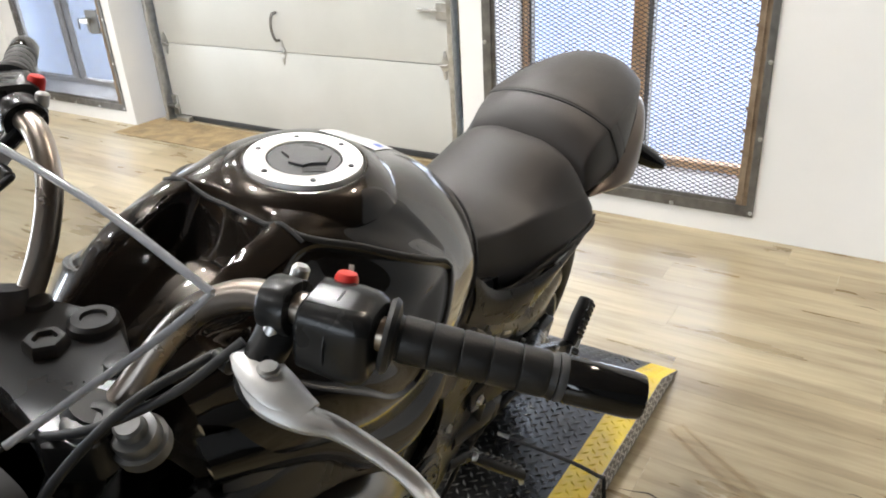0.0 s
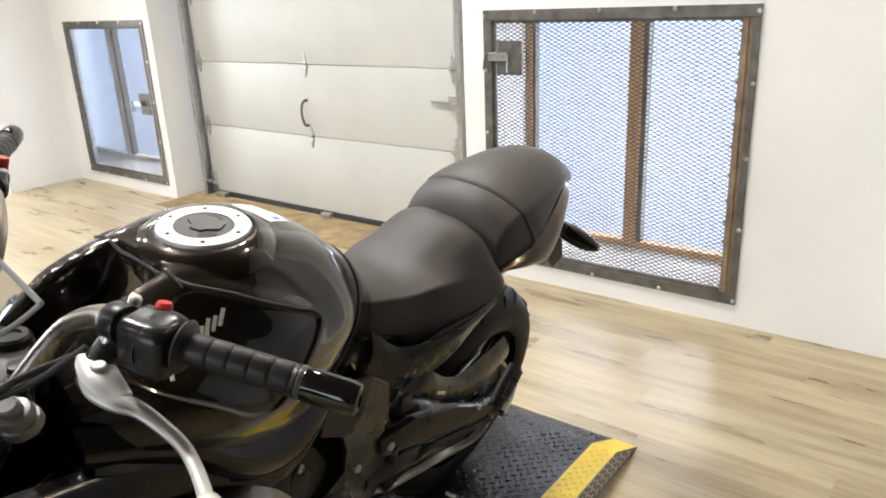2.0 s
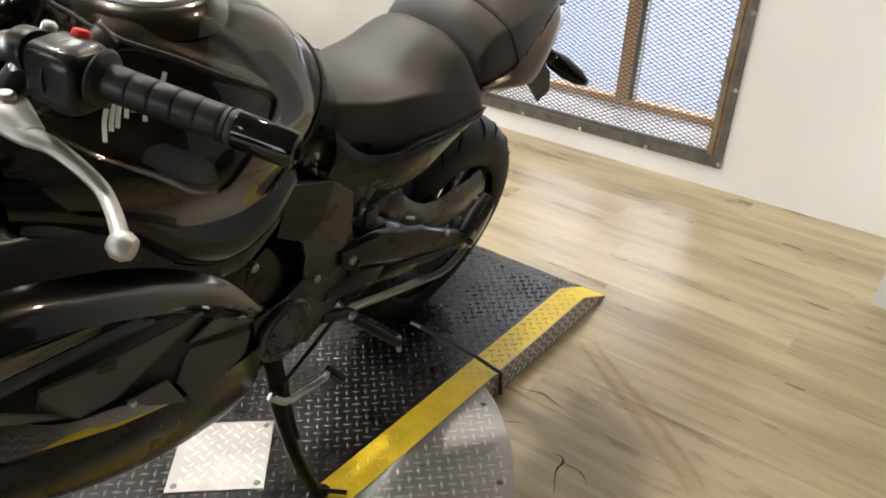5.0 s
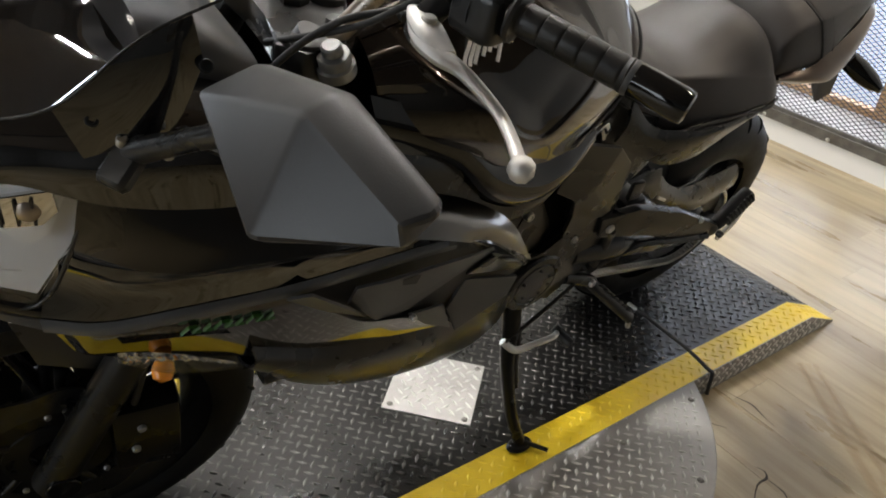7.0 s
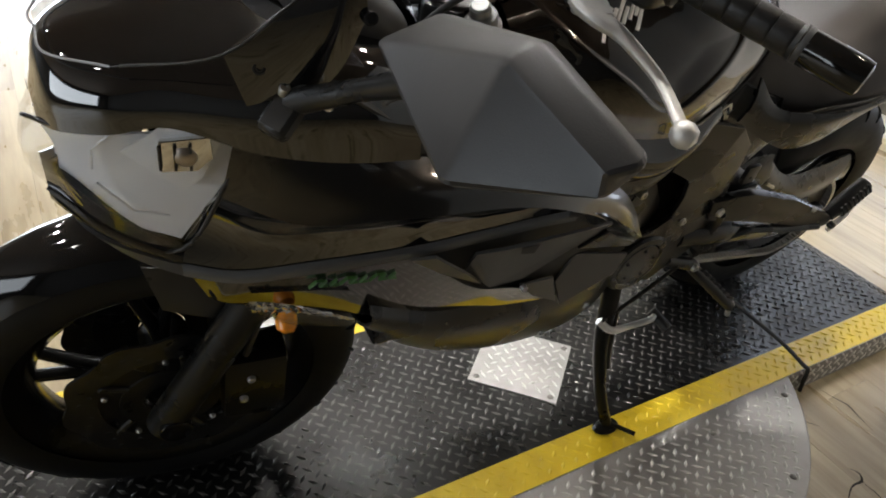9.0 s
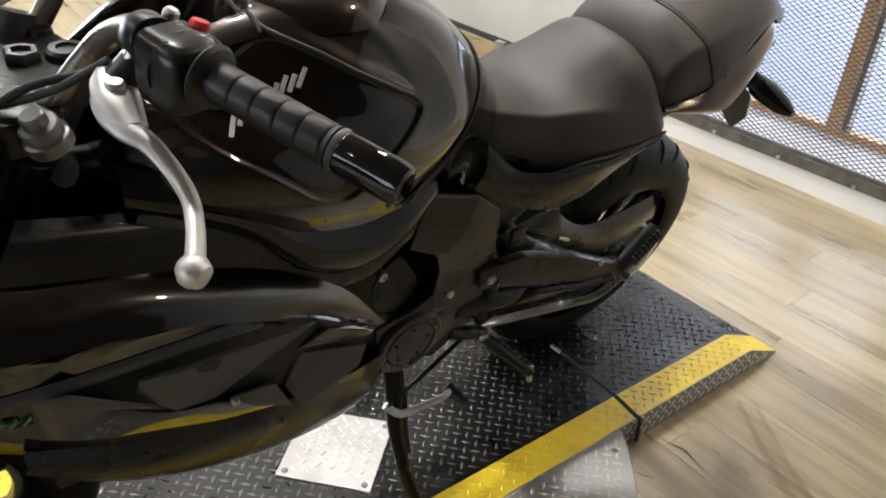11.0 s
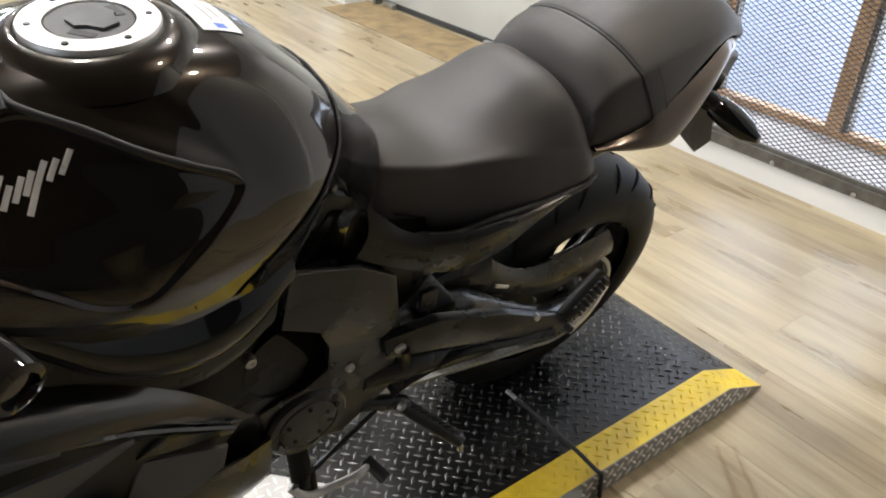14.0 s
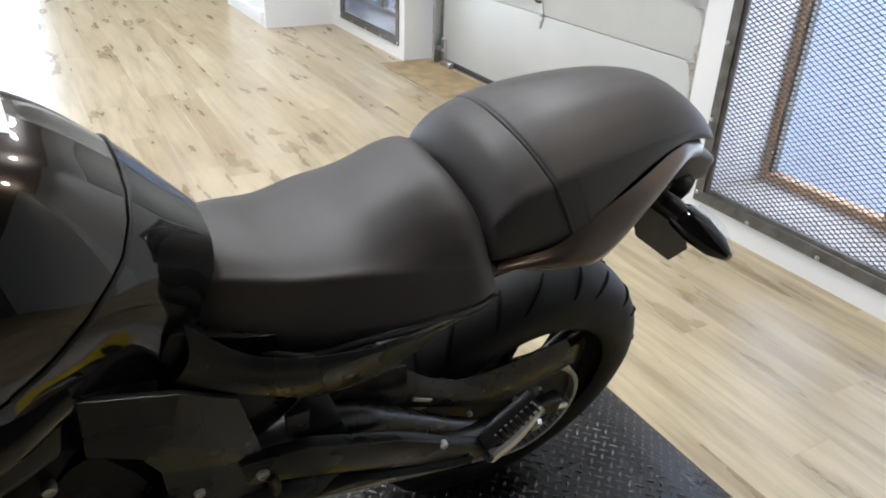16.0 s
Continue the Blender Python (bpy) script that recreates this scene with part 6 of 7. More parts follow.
# three folded blades behind one another, dark slots between them
part("louvre", facets([(0.170, -1.110, 0.703), (0.180, -1.084, 0.708), (0.178, -1.034, 0.663), (0.168, -0.995, 0.620), (0.166, -1.058, 0.658)], [(0, 1, 2, 4), (4, 2, 3)], 0.004, 0.0008), M_BLADE, low, "satin grey-black louvre blade", 12)
part("louvre", facets([(0.163, -1.023, 0.650), (0.172, -1.020, 0.684), (0.184, -0.986, 0.692), (0.193, -0.830, 0.696), (0.183, -0.945, 0.625), (0.173, -0.984, 0.614)], [(0, 1, 5), (1, 2, 3, 4, 5)], 0.005, 0.0008), M_BLADE, low, "satin grey-black louvre blade", 12)
part("louvre", facets([(0.150, -0.819, 0.597), (0.168, -0.732, 0.584), (0.166, -0.738, 0.544), (0.158, -0.817, 0.495), (0.152, -0.841, 0.549)], [(0, 1, 2, 3, 4)], 0.005, 0.0008), M_BLADE, low, "satin grey-black louvre blade", 12)
part("louvre", facets([(0.163, -0.920, 0.583), (0.163, -0.861, 0.577), (0.160, -0.832, 0.512), (0.162, -0.888, 0.549)], [(0, 1, 2, 3)], 0.004, 0.0008), M_BLADE, low, "satin grey-black louvre blade", 12)
bolt_on(low, (0.1665, -0.914, 0.578), 0.006)
part("louvre", facets([(0.156, -0.826, 0.614), (0.170, -0.776, 0.658), (0.160, -0.712, 0.606), (0.158, -0.722, 0.588)], [(0, 1, 2, 3)], 0.004, 0.0008), M_SATIN, low, "satin black louvre blade", 12)
part("louvre_notch", plate_poly([(0.1868, -0.965, 0.690), (0.1880, -0.942, 0.690), (0.1866, -0.945, 0.677), (0.1850, -0.962, 0.680)], 0.002), M_SEAL, low)
part("belly_pan", shell([
    [(0.138, -1.130, 0.602), (0.142, -1.030, 0.553), (0.143, -0.920, 0.528), (0.143, -0.820, 0.500), (0.134, -0.720, 0.486), (0.108, -0.650, 0.460)],
    [(0.152, -1.132, 0.590), (0.154, -1.038, 0.528), (0.150, -0.928, 0.486), (0.142, -0.822, 0.446), (0.128, -0.718, 0.425), (0.106, -0.648, 0.420)],
    [(0.138, -1.135, 0.564), (0.139, -1.050, 0.484), (0.132, -0.945, 0.418), (0.121, -0.825, 0.370), (0.108, -0.718, 0.350), (0.098, -0.648, 0.365)],
    [(0.105, -1.135, 0.548), (0.105, -1.050, 0.462), (0.100, -0.955, 0.400), (0.094, -0.828, 0.354), (0.088, -0.716, 0.330), (0.082, -0.646, 0.338)],
    [(0.03, -1.12, 0.545), (0.03, -1.045, 0.460), (0.03, -0.955, 0.396), (0.03, -0.828, 0.350), (0.03, -0.716, 0.326), (0.03, -0.646, 0.335)]], 0.004, 5, 6), M_SATIN, bike, "satin black belly pan")


def model_mark(u, v, lift):
    a = [(0.1400 + lift, -1.216, 0.671), (0.1535 + lift, -1.114, 0.664)]
    return tuple(a[0][k] + (a[1][k] - a[0][k]) * u + (0, 0, 0.011)[k] * v for k in range(3))


for k in range(9):
    u = k / 9
    bar_d = [(u + 0.005, 0.05), (u + 0.045, 0.45), (u + 0.085, 0.85)]
    decal_strokes([bar_d] + ([[(u + 0.01, 0.1), (u + 0.10, 0.1)]] if k % 3 else [[(u + 0.08, 0.85), (u + 0.17, 0.85)]]), 0.0024, model_mark, low, M_GREEN, "decal_bar", "green decal bar", 0.0026, 0.3)
part("right_fairing", mirrored(shell([
    [(0.105, -1.270, 0.872), (0.178, -1.100, 0.858), (0.188, -0.980, 0.830), (0.138, -0.700, 0.625)],
    [(0.100, -1.320, 0.75), (0.194, -1.090, 0.75), (0.206, -0.980, 0.72), (0.150, -0.698, 0.56)],
    [(0.090, -1.275, 0.648), (0.158, -1.110, 0.560), (0.150, -0.920, 0.440), (0.130, -0.700, 0.40)]], 0.004, 5, 6)), M_GLOSS, bike, "gloss black side fairing")

# nose, headlamp
nose = part("nose_cowl", body([
    sec(-1.428, [(0, 0.866), (0.018, 0.863), (0.028, 0.855), (0.026, 0.846)]),
    sec(-1.414, [(0, 0.912), (0.032, 0.904), (0.054, 0.884), (0.060, 0.858)]),
    sec(-1.380, [(0, 0.927), (0.056, 0.918), (0.082, 0.895), (0.088, 0.868)]),
    sec(-1.335, [(0, 0.934), (0.078, 0.925), (0.104, 0.900), (0.108, 0.880)]),
    sec(-1.270, [(0, 0.944), (0.104, 0.936), (0.141, 0.908), (0.148, 0.868)]),
    sec(-1.200, [(0, 0.935), (0.118, 0.950), (0.160, 0.915), (0.172, 0.862)]),
    sec(-1.130, [(0, 0.915), (0.120, 0.935), (0.165, 0.900), (0.178, 0.855)])], 5, 6, cap=False), M_LACQUER, bike, "gloss black nose cowl")
chin = part("chin_cowl", body([
    sec(-1.432, [(0, 0.790), (0.018, 0.782), (0.026, 0.760), (0.0, 0.742)]),
    sec(-1.400, [(0, 0.775), (0.045, 0.768), (0.060, 0.735), (0.0, 0.705)]),
    sec(-1.345, [(0, 0.735), (0.070, 0.730), (0.084, 0.702), (0.0, 0.665)]),
    sec(-1.280, [(0, 0.705), (0.085, 0.700), (0.098, 0.672), (0.0, 0.630)])], 5, 6), M_GLOSS, bike, "gloss black chin below the headlamp")
part("chin_blade", shell([[(0.0, -1.425, 0.735), (0.045, -1.40, 0.715), (0.085, -1.33, 0.690), (0.110, -1.25, 0.680)], [(0.0, -1.405, 0.700), (0.04, -1.38, 0.682), (0.072, -1.32, 0.655), (0.095, -1.25, 0.648)]], 0.006, 3, 6), M_GREY, chin, "dark grey chin blade")
hl = part("headlamp", both("reflector", lambda: shell([
    [(0.012, -1.428, 0.840), (0.064, -1.388, 0.853), (0.112, -1.285, 0.872)],
    [(0.012, -1.418, 0.806), (0.062, -1.372, 0.808), (0.104, -1.288, 0.815)],
    [(0.010, -1.420, 0.768), (0.054, -1.384, 0.745), (0.086, -1.330, 0.730)]], 0.003, 5, 6), M_REFLECT, bike).data and shell([
    [(0.010, -1.438, 0.842), (0.066, -1.400, 0.860), (0.118, -1.282, 0.886)],
    [(0.010, -1.446, 0.800), (0.074, -1.398, 0.806), (0.118, -1.296, 0.818)],
    [(0.008, -1.432, 0.762), (0.060, -1.394, 0.738), (0.092, -1.335, 0.722)]], 0.003, 6, 6), M_LENS, bike, "clear headlamp lens over a bright reflector")
part("headlamp", mirrored(shell([
    [(0.010, -1.438, 0.842), (0.066, -1.400, 0.860), (0.118, -1.282, 0.886)],
    [(0.010, -1.446, 0.800), (0.074, -1.398, 0.806), (0.118, -1.296, 0.818)],
    [(0.008, -1.432, 0.762), (0.060, -1.394, 0.738), (0.092, -1.335, 0.722)]], 0.003, 6, 6)), M_LENS, bike, "clear headlamp lens over a bright reflector")
# white patch painted where the lamp reflects daylight
part("lamp_reflection", facets([(0.078, -1.373, 0.841), (0.094, -1.342, 0.872), (0.107, -1.315, 0.878), (0.117, -1.290, 0.879), (0.106, -1.312, 0.818), (0.098, -1.328, 0.802)], [(0, 1, 2, 3, 4, 5)], 0.002, 0.0004), M_SILVER, hl, "white patch painted as daylight reflected in the lamp")
proj = part("projector", facets([(0.101, -1.346, 0.862), (0.117, -1.306, 0.871), (0.117, -1.304, 0.848), (0.111, -1.316, 0.832), (0.099, -1.345, 0.828)], [(0, 1, 2, 3, 4)], 0.006, 0.0015), M_FACET, hl, "square bright projector lamp")
for k in range(3):
    part("projector_rib", tube([(0.1005 + 0.005 * k, -1.3455 + 0.012 * k, 0.832 + 0.001 * k), (0.1025 + 0.005 * k, -1.3460 + 0.012 * k, 0.860 + 0.002 * k)], 0.0014, 6, 3), M_DARKMET, proj)
part("projector_lens", lathe([(0, 0.004), (0.006, 0.0035), (0.010, 0.001), (0.011, -0.003), (0, -0.003)], 20, axis_pose((0.109, -1.326, 0.849), (0.140, -1.340, 0.852))), M_CHROME, proj)
for line in ([(0.060, -1.396, 0.814), (0.063, -1.394, 0.838), (0.079, -1.364, 0.871)], [(0.060, -1.394, 0.797), (0.070, -1.368, 0.764), (0.084, -1.338, 0.761)], [(0.100, -1.313, 0.831), (0.097, -1.318, 0.818), (0.092, -1.327, 0.811)]):
    part("lamp_divider", tube(line, 0.0013, 6, 3, smooth=False), M_SILVER, hl)
part("lamp_bezel", tube([(0.010, -1.438, 0.846), (0.066, -1.400, 0.864), (0.118, -1.280, 0.890), (0.118, -1.294, 0.818), (0.092, -1.333, 0.720), (0.060, -1.394, 0.735), (0.008, -1.432, 0.758)], 0.0022, 8, 5), M_SATIN, hl)

# front turn signal set flush in the fairing
fs = part("front_signal", shell([
    [(0.129, -1.282, 0.658), (0.146, -1.226, 0.646), (0.157, -1.156, 0.606)],
    [(0.133, -1.276, 0.646), (0.149, -1.224, 0.628), (0.159, -1.158, 0.602)],
    [(0.127, -1.268, 0.636), (0.143, -1.222, 0.610), (0.154, -1.164, 0.598)]], 0.0025, 5, 6, 0.003), M_LENS, bike, "clear front turn signal lens")
part("signal_bulb", lathe([(0, 0), (0.010, 0.004), (0.013, 0.014), (0.010, 0.024), (0, 0.028)], 16, axis_pose((0.116, -1.226, 0.610), (0.140, -1.240, 0.586))), M_AMBER, fs, "amber bulb")
rnd_s = random.Random(41)
bm = bmesh.new()
for k in range(14):
    for q in range(4):
        u, v = k / 14, q / 4
        c = [Vector((0.124 + 0.029 * uu - 0.003 * vv, -1.276 + 0.116 * uu + 0.006 * vv, 0.653 - 0.046 * uu ** 1.5 - 0.024 * vv * (1.0 - 0.6 * uu))) for uu, vv in ((u, v), (u + 1 / 14, v), (u + 1 / 14, v + 0.25), (u, v + 0.25))]
        vs = [bm.verts.new(p) for p in c] + [bm.verts.new(sum(c, Vector()) / 4 + Vector((rnd_s.uniform(0.001, 0.004), rnd_s.uniform(-0.0025, 0.0025), rnd_s.uniform(-0.003, 0.003))))]
        for e in range(4):
            bm.faces.new((vs[e], vs[(e + 1) % 4], vs[4]))
part("signal_reflector", bm, M_FACET, fs, "faceted bright reflector", 5)

# inner fairing and radiator, dark
part("radiator", box((-0.13, -1.11, 0.50), (0.13, -1.07, 0.66), 0.006, segs=2), M_ENGINE, bike, "black radiator behind the front wheel")
ip = part("inner_panel", shell([
    [(0.150, -1.118, 0.838), (0.154, -0.985, 0.805), (0.150, -0.838, 0.748)],
    [(0.142, -1.100, 0.868), (0.140, -0.945, 0.834), (0.136, -0.842, 0.790)],
    [(0.118, -1.085, 0.876), (0.118, -0.935, 0.838), (0.118, -0.835, 0.792)]], 0.004, 5, 6), M_SATIN, bike, "satin black inner fairing panel")
part("side_duct_fin", shell([[(0.128, -0.99, 0.856), (0.135, -0.945, 0.878), (0.130, -0.885, 0.836)], [(0.138, -1.00, 0.838), (0.140, -0.94, 0.834), (0.138, -0.88, 0.808)]], 0.005, 3, 5), M_GREY, ip)

# ---- windscreen ----
ws = part("windscreen", body([
    sec(-1.412, [(0, 0.922), (0.020, 0.9215), (0.036, 0.919)]),
    sec(-1.372, [(0, 0.958), (0.054, 0.948), (0.088, 0.932)]),
    sec(-1.300, [(0, 1.010), (0.086, 0.998), (0.140, 0.964)]),
    sec(-1.235, [(0, 1.052), (0.100, 1.044), (0.154, 1.020)]),
    sec(-1.150, [(0, 1.100), (0.112, 1.091), (0.166, 1.060)]),
    sec(-1.056, [(0, 1.136), (0.115, 1.129), (0.201, 1.111)])], 6, 6, cap=False), M_SMOKE, bike, "smoked acrylic windscreen")
edge = [(0.0, -1.413, 0.922), (0.036, -1.412, 0.919), (0.088, -1.372, 0.932), (0.140, -1.300, 0.964), (0.154, -1.235, 1.020), (0.166, -1.150, 1.060), (0.188, -1.080, 1.090), (0.201, -1.056, 1.111)]
# pale colour paints the reflection along the acrylic edge
M_EDGE = surface("acrylic_edge_highlight", (0.26, 0.265, 0.28), (0.36, 0.365, 0.38), 0.12, scale=30, fine=300, bump=0.0)
part("screen_edge", tube(edge[5:], 0.0022, 8, 6), M_EDGE, ws, "screen edge with its bright reflection in the colour")
both("screen_edge", lambda: tube(edge[:3], 0.0012, 8, 6), M_EDGE, ws)
# same edge painted dark where it catches no reflection
both("screen_edge_dark", lambda: tube(edge[2:6], 0.0012, 8, 6), M_SATIN, ws)
both("screen_side", lambda: shell([[edge[3], edge[4], (0.159, -1.200, 1.036)], [(0.150, -1.285, 0.922), (0.167, -1.225, 0.945), (0.166, -1.195, 1.000)]], 0.003, 4, 6, 0.004), M_LACQUER, nose, "gloss black panel below the screen")
part("screen_edge", tube([(0.201, -1.056, 1.111), (0.115, -1.056, 1.129), (0, -1.056, 1.136), (-0.115, -1.056, 1.129), (-0.201, -1.056, 1.111)], 0.0024, 8, 6), M_EDGE, ws)
part("screen_edge", mirrored(tube(edge[5:], 0.0022, 8, 6)), M_EDGE, ws)
for p in ((0.149, -1.275, 0.955), (0.170, -1.195, 1.000)):
    bolt_on(ws, p, 0.007, (0.8, -0.2, 0.5), M_SATIN)
dash = part("instrument_panel", body([
    sec(-1.215, [(0, 0.998), (0.06, 0.992), (0.085, 0.972), (0.08, 0.945)]),
    sec(-1.160, [(0, 0.990), (0.08, 0.985), (0.105, 0.962), (0.10, 0.93)]),
    sec(-1.115, [(0, 0.955), (0.08, 0.950), (0.10, 0.935), (0.095, 0.91)])], 5, 5), M_GREY, bike, "dark instrument housing behind the screen")
part("cockpit_panel", shell([[(0.165, -1.20, 0.925), (0.120, -1.17, 0.935), (0.08, -1.14, 0.93)], [(0.172, -1.12, 0.870), (0.125, -1.10, 0.890), (0.075, -1.08, 0.90)]], 0.004, 4, 5), M_SATIN, dash)

# ---- fork, clamps, fender (turned with the bar) ----
RAKE = Vector((0, 0.4226, 0.9063))
for sx in (-1, 1):
    a = Vector((sx * 0.105, AXLE_F[0] - 0.015, AXLE_F[1] - 0.02))
    leg = part("fork_leg", turned(rod(a, a + RAKE * 0.34, 0.028, 0.026, 20)), M_ENGINE, bike, "black fork lower leg")
    leg.matrix_basis = STAND_F
    part("stanchion", turned(rod(a + RAKE * 0.33, a + RAKE * 0.72, 0.0205, segs=20)), M_DARKMET, leg)
    cal = box((sx * 0.085 - 0.03, AXLE_F[0] + 0.070, AXLE_F[1] - 0.03), (sx * 0.085 + 0.03, AXLE_F[0] + 0.165, AXLE_F[1] + 0.12), 0.014, segs=2)
    part("brake_caliper", turned(cal), M_ENGINE, leg, "black brake caliper")
    bolt_on(leg, STEER @ Vector((sx * 0.085 + 0.032, AXLE_F[0] + 0.10, AXLE_F[1] + 0.03)), 0.008)
    bolt_on(leg, STEER @ Vector((sx * 0.085 + 0.032, AXLE_F[0] + 0.11, AXLE_F[1] + 0.08)), 0.008)
    part("axle_clamp", turned(rod((sx * 0.085, *AXLE_F), (sx * 0.135, *AXLE_F), 0.024)), M_GLOSS, leg)
    part("brake_hose", turned(tube([(sx * 0.10, AXLE_F[0] + 0.10, AXLE_F[1] + 0.10), (sx * 0.09, AXLE_F[0] + 0.13, AXLE_F[1] + 0.22), (sx * 0.06, AXLE_F[0] + 0.16, AXLE_F[1] + 0.34)], 0.005, 8)), M_SEAL, leg)


def fender_rows():
    out = []
    for k in range(11):
        a = radians(136 - 10.5 * k)
        r = 0.302 + 0.022
        w = 0.062 * (0.75 + 0.25 * math.sin(math.pi * k / 10))
        c = (AXLE_F[0] + r * math.cos(a), AXLE_F[1] + r * math.sin(a))
        row = []
        for q in range(13):
            s = -1 + 2 * q / 12
            drop = 0.040 * abs(s) ** 2.6
            rr = r - drop
            row.append((w * 1.12 * s, AXLE_F[0] + rr * math.cos(a), AXLE_F[1] + rr * math.sin(a)))
        out.append(row)
    return out


fd = part("front_fender", turned(grid_mesh(fender_rows())), M_GLOSS, bike, "gloss black front fender")
fd.matrix_basis = STAND_F
part("fender_side", turned(shell([[(0.070, AXLE_F[0] - 0.02, 0.60), (0.074, AXLE_F[0] + 0.08, 0.585), (0.070, AXLE_F[0] + 0.16, 0.54)], [(0.076, AXLE_F[0] + 0.0, 0.52), (0.088, AXLE_F[0] + 0.07, 0.50), (0.078, AXLE_F[0] + 0.14, 0.47)]], 0.004, 4, 5, 0.006)), M_SATIN, fd)
tc = part("top_clamp", turned(prism([(-0.115, -1.065), (-0.09, -1.088), (-0.03, -1.07), (0.03, -1.07), (0.09, -1.088), (0.115, -1.065), (0.105, -1.02), (0.05, -1.00), (0.0, -0.975), (-0.05, -1.00), (-0.105, -1.02)], 0.925, 0.958, 0.006)), M_SATIN, bike, "satin black cast top clamp")
for sx in (-1, 1):
    part("clamp_cap", turned(lathe([(0, 0.003), (0.007, 0.003), (0.008, 0.005), (0.014, 0.005), (0.018, 0.003), (0.019, 0)], 20, pose(sx * 0.092, -1.055, 0.958))), M_DARKMET, tc)
    part("clamp_bolt", turned(lathe([(0, 0.006), (0.006, 0.006), (0.010, 0.005), (0.011, 0)], 14, pose(sx * 0.055, -1.012, 0.958))), M_DARKMET, tc)
part("steering_nut", turned(lathe([(0, 0.006), (0.008, 0.006), (0.009, 0.010), (0.014, 0.010), (0.016, 0.007), (0.016, 0)], 6, pose(0, -1.035, 0.958))), M_DARKMET, tc)
part("ignition_switch", turned(lathe([(0, 0.009), (0.009, 0.009), (0.010, 0.012), (0.016, 0.012), (0.019, 0.009), (0.020, 0)], 24, pose(0, -0.998, 0.955))), M_DARKMET, tc, "ignition lock")


# ---- handlebar ----
def bar_side(s):
    """One half of the bar with its controls; s is 1 on the left."""
    flip = (lambda q: q) if s > 0 else mirrored
    put = lambda q: turned(flip(q))
    nm = "handlebar"
    un = lambda *p: UNSTEER @ Vector(p)
    g0, g1 = un(0.250, -0.971, 1.0575), un(0.394, -0.906, 1.0435)
    ax = (g1 - g0).normalized()
    bar = part(nm, put(tube([un(0.080, -1.052, 0.940), un(0.090, -1.030, 0.968), un(0.101, -1.012, 0.997), un(0.120, -0.996, 1.027), un(0.155, -0.986, 1.050), un(0.19, -0.985, 1.058), g0, g1 - ax * 0.02], 0.0105, 16, 8)), M_CHROME, bike, "bronze-grey tubular handlebar half")
    part("bar_riser", put(tube([(0.076, -1.056, 0.938), (0.084, -1.047, 0.962)], [0.019, 0.017], 16, 2)), M_GREY, bar, "dark cast bar mount")
    prof = [(0.0105, 0.0), (0.0215, 0.0), (0.0235, 0.003), (0.0215, 0.006), (0.0140, 0.008)]
    L = (g1 - g0).length
    n = 5
    body_len = L - 0.055
    for k in range(n):
        h0, h1 = 0.010 + (body_len - 0.014) * k / n, 0.010 + (body_len - 0.014) * (k + 1) / n
        prof += [(0.0134, h0), (0.0142, h0 + 0.0008), (0.0144, h0 + 0.003), (0.0143, h1 - 0.003), (0.0141, h1 - 0.0008), (0.0134, h1)]
    prof += [(0.0138, body_len - 0.003), (0.0150, body_len), (0.0105, body_len)]
    part("grip", put(lathe(prof, 28, axis_pose(g0, g1))), M_GRIP, bar, "ribbed black rubber grip")
    w0, w1 = g0 + ax * body_len, g1
    part("grip_ring", put(lathe([(0.0105, 0.0), (0.0142, 0.0), (0.0150, 0.002), (0.0142, 0.005), (0.0105, 0.005)], 28, axis_pose(w0 + ax * 0.001, w1))), M_GREY, bar, "dull grey ring")
    part("bar_weight", put(lathe([(0.009, 0.005), (0.0140, 0.005), (0.0147, 0.007), (0.0145, 0.045), (0.0134, 0.052), (0.0095, 0.0535), (0.0080, 0.0500), (0.0, 0.0500)], 28, axis_pose(w0 + ax * 0.001, w1))), M_GLOSS, bar, "black bar-end weight")
    # switch box
    c0, c1 = un(0.203, -0.984, 1.0525), un(0.248, -0.973, 1.0520)
    swb = axis_pose(c0, c1)
    sl = (c1 - c0).length
    out = []
    for h, k in ((0.0, 0.84), (0.003, 0.98), (0.014, 1.0), (0.028, 1.04), (sl - 0.008, 1.02), (sl - 0.002, 0.92), (sl, 0.80)):
        ring = []
        for q in range(28):
            a = 2 * math.pi * q / 28
            c, sn = math.cos(a), math.sin(a)
            r = 0.0240 / max((abs(c) ** 5 + abs(sn) ** 5) ** 0.2, 0.6) * k
            ring.append(swb @ Vector((r * c * 0.95, r * sn * 1.02, h)))
        out.append(ring)
    box_o = part("switch_box", put(grid_mesh(out, close_u=True, cap=True)), M_SATIN, bar, "black switch housing with a red button")
    up = Vector((0, 0, 1))
    mid = c0.lerp(c1, 0.5)
    part("red_button", put(lathe([(0, 0.010), (0.006, 0.009), (0.0075, 0.006), (0.0075, -0.004)], 16, axis_pose(mid + Vector((-0.014, 0.016, 0.018)), mid + Vector((-0.016, 0.026, 0.05))))), M_RED, box_o, "red button")
    part("switch_slider", put(box((-0.007, -0.004, -0.003), (0.007, 0.004, 0.005), 0.0015, Matrix.Translation(mid + Vector((0.006, 0.020, 0.012))) @ pose(0, 0, 0, -50, 0, 25))), M_ALLOY, box_o, "pale switch slider")
    part("switch_button", put(lathe([(0, 0.008), (0.007, 0.007), (0.009, 0.003), (0.009, -0.003)], 16, axis_pose(mid + Vector((0.014, 0.022, 0.006)), mid + Vector((0.016, 0.06, 0.03))))), M_GLOSS, box_o)
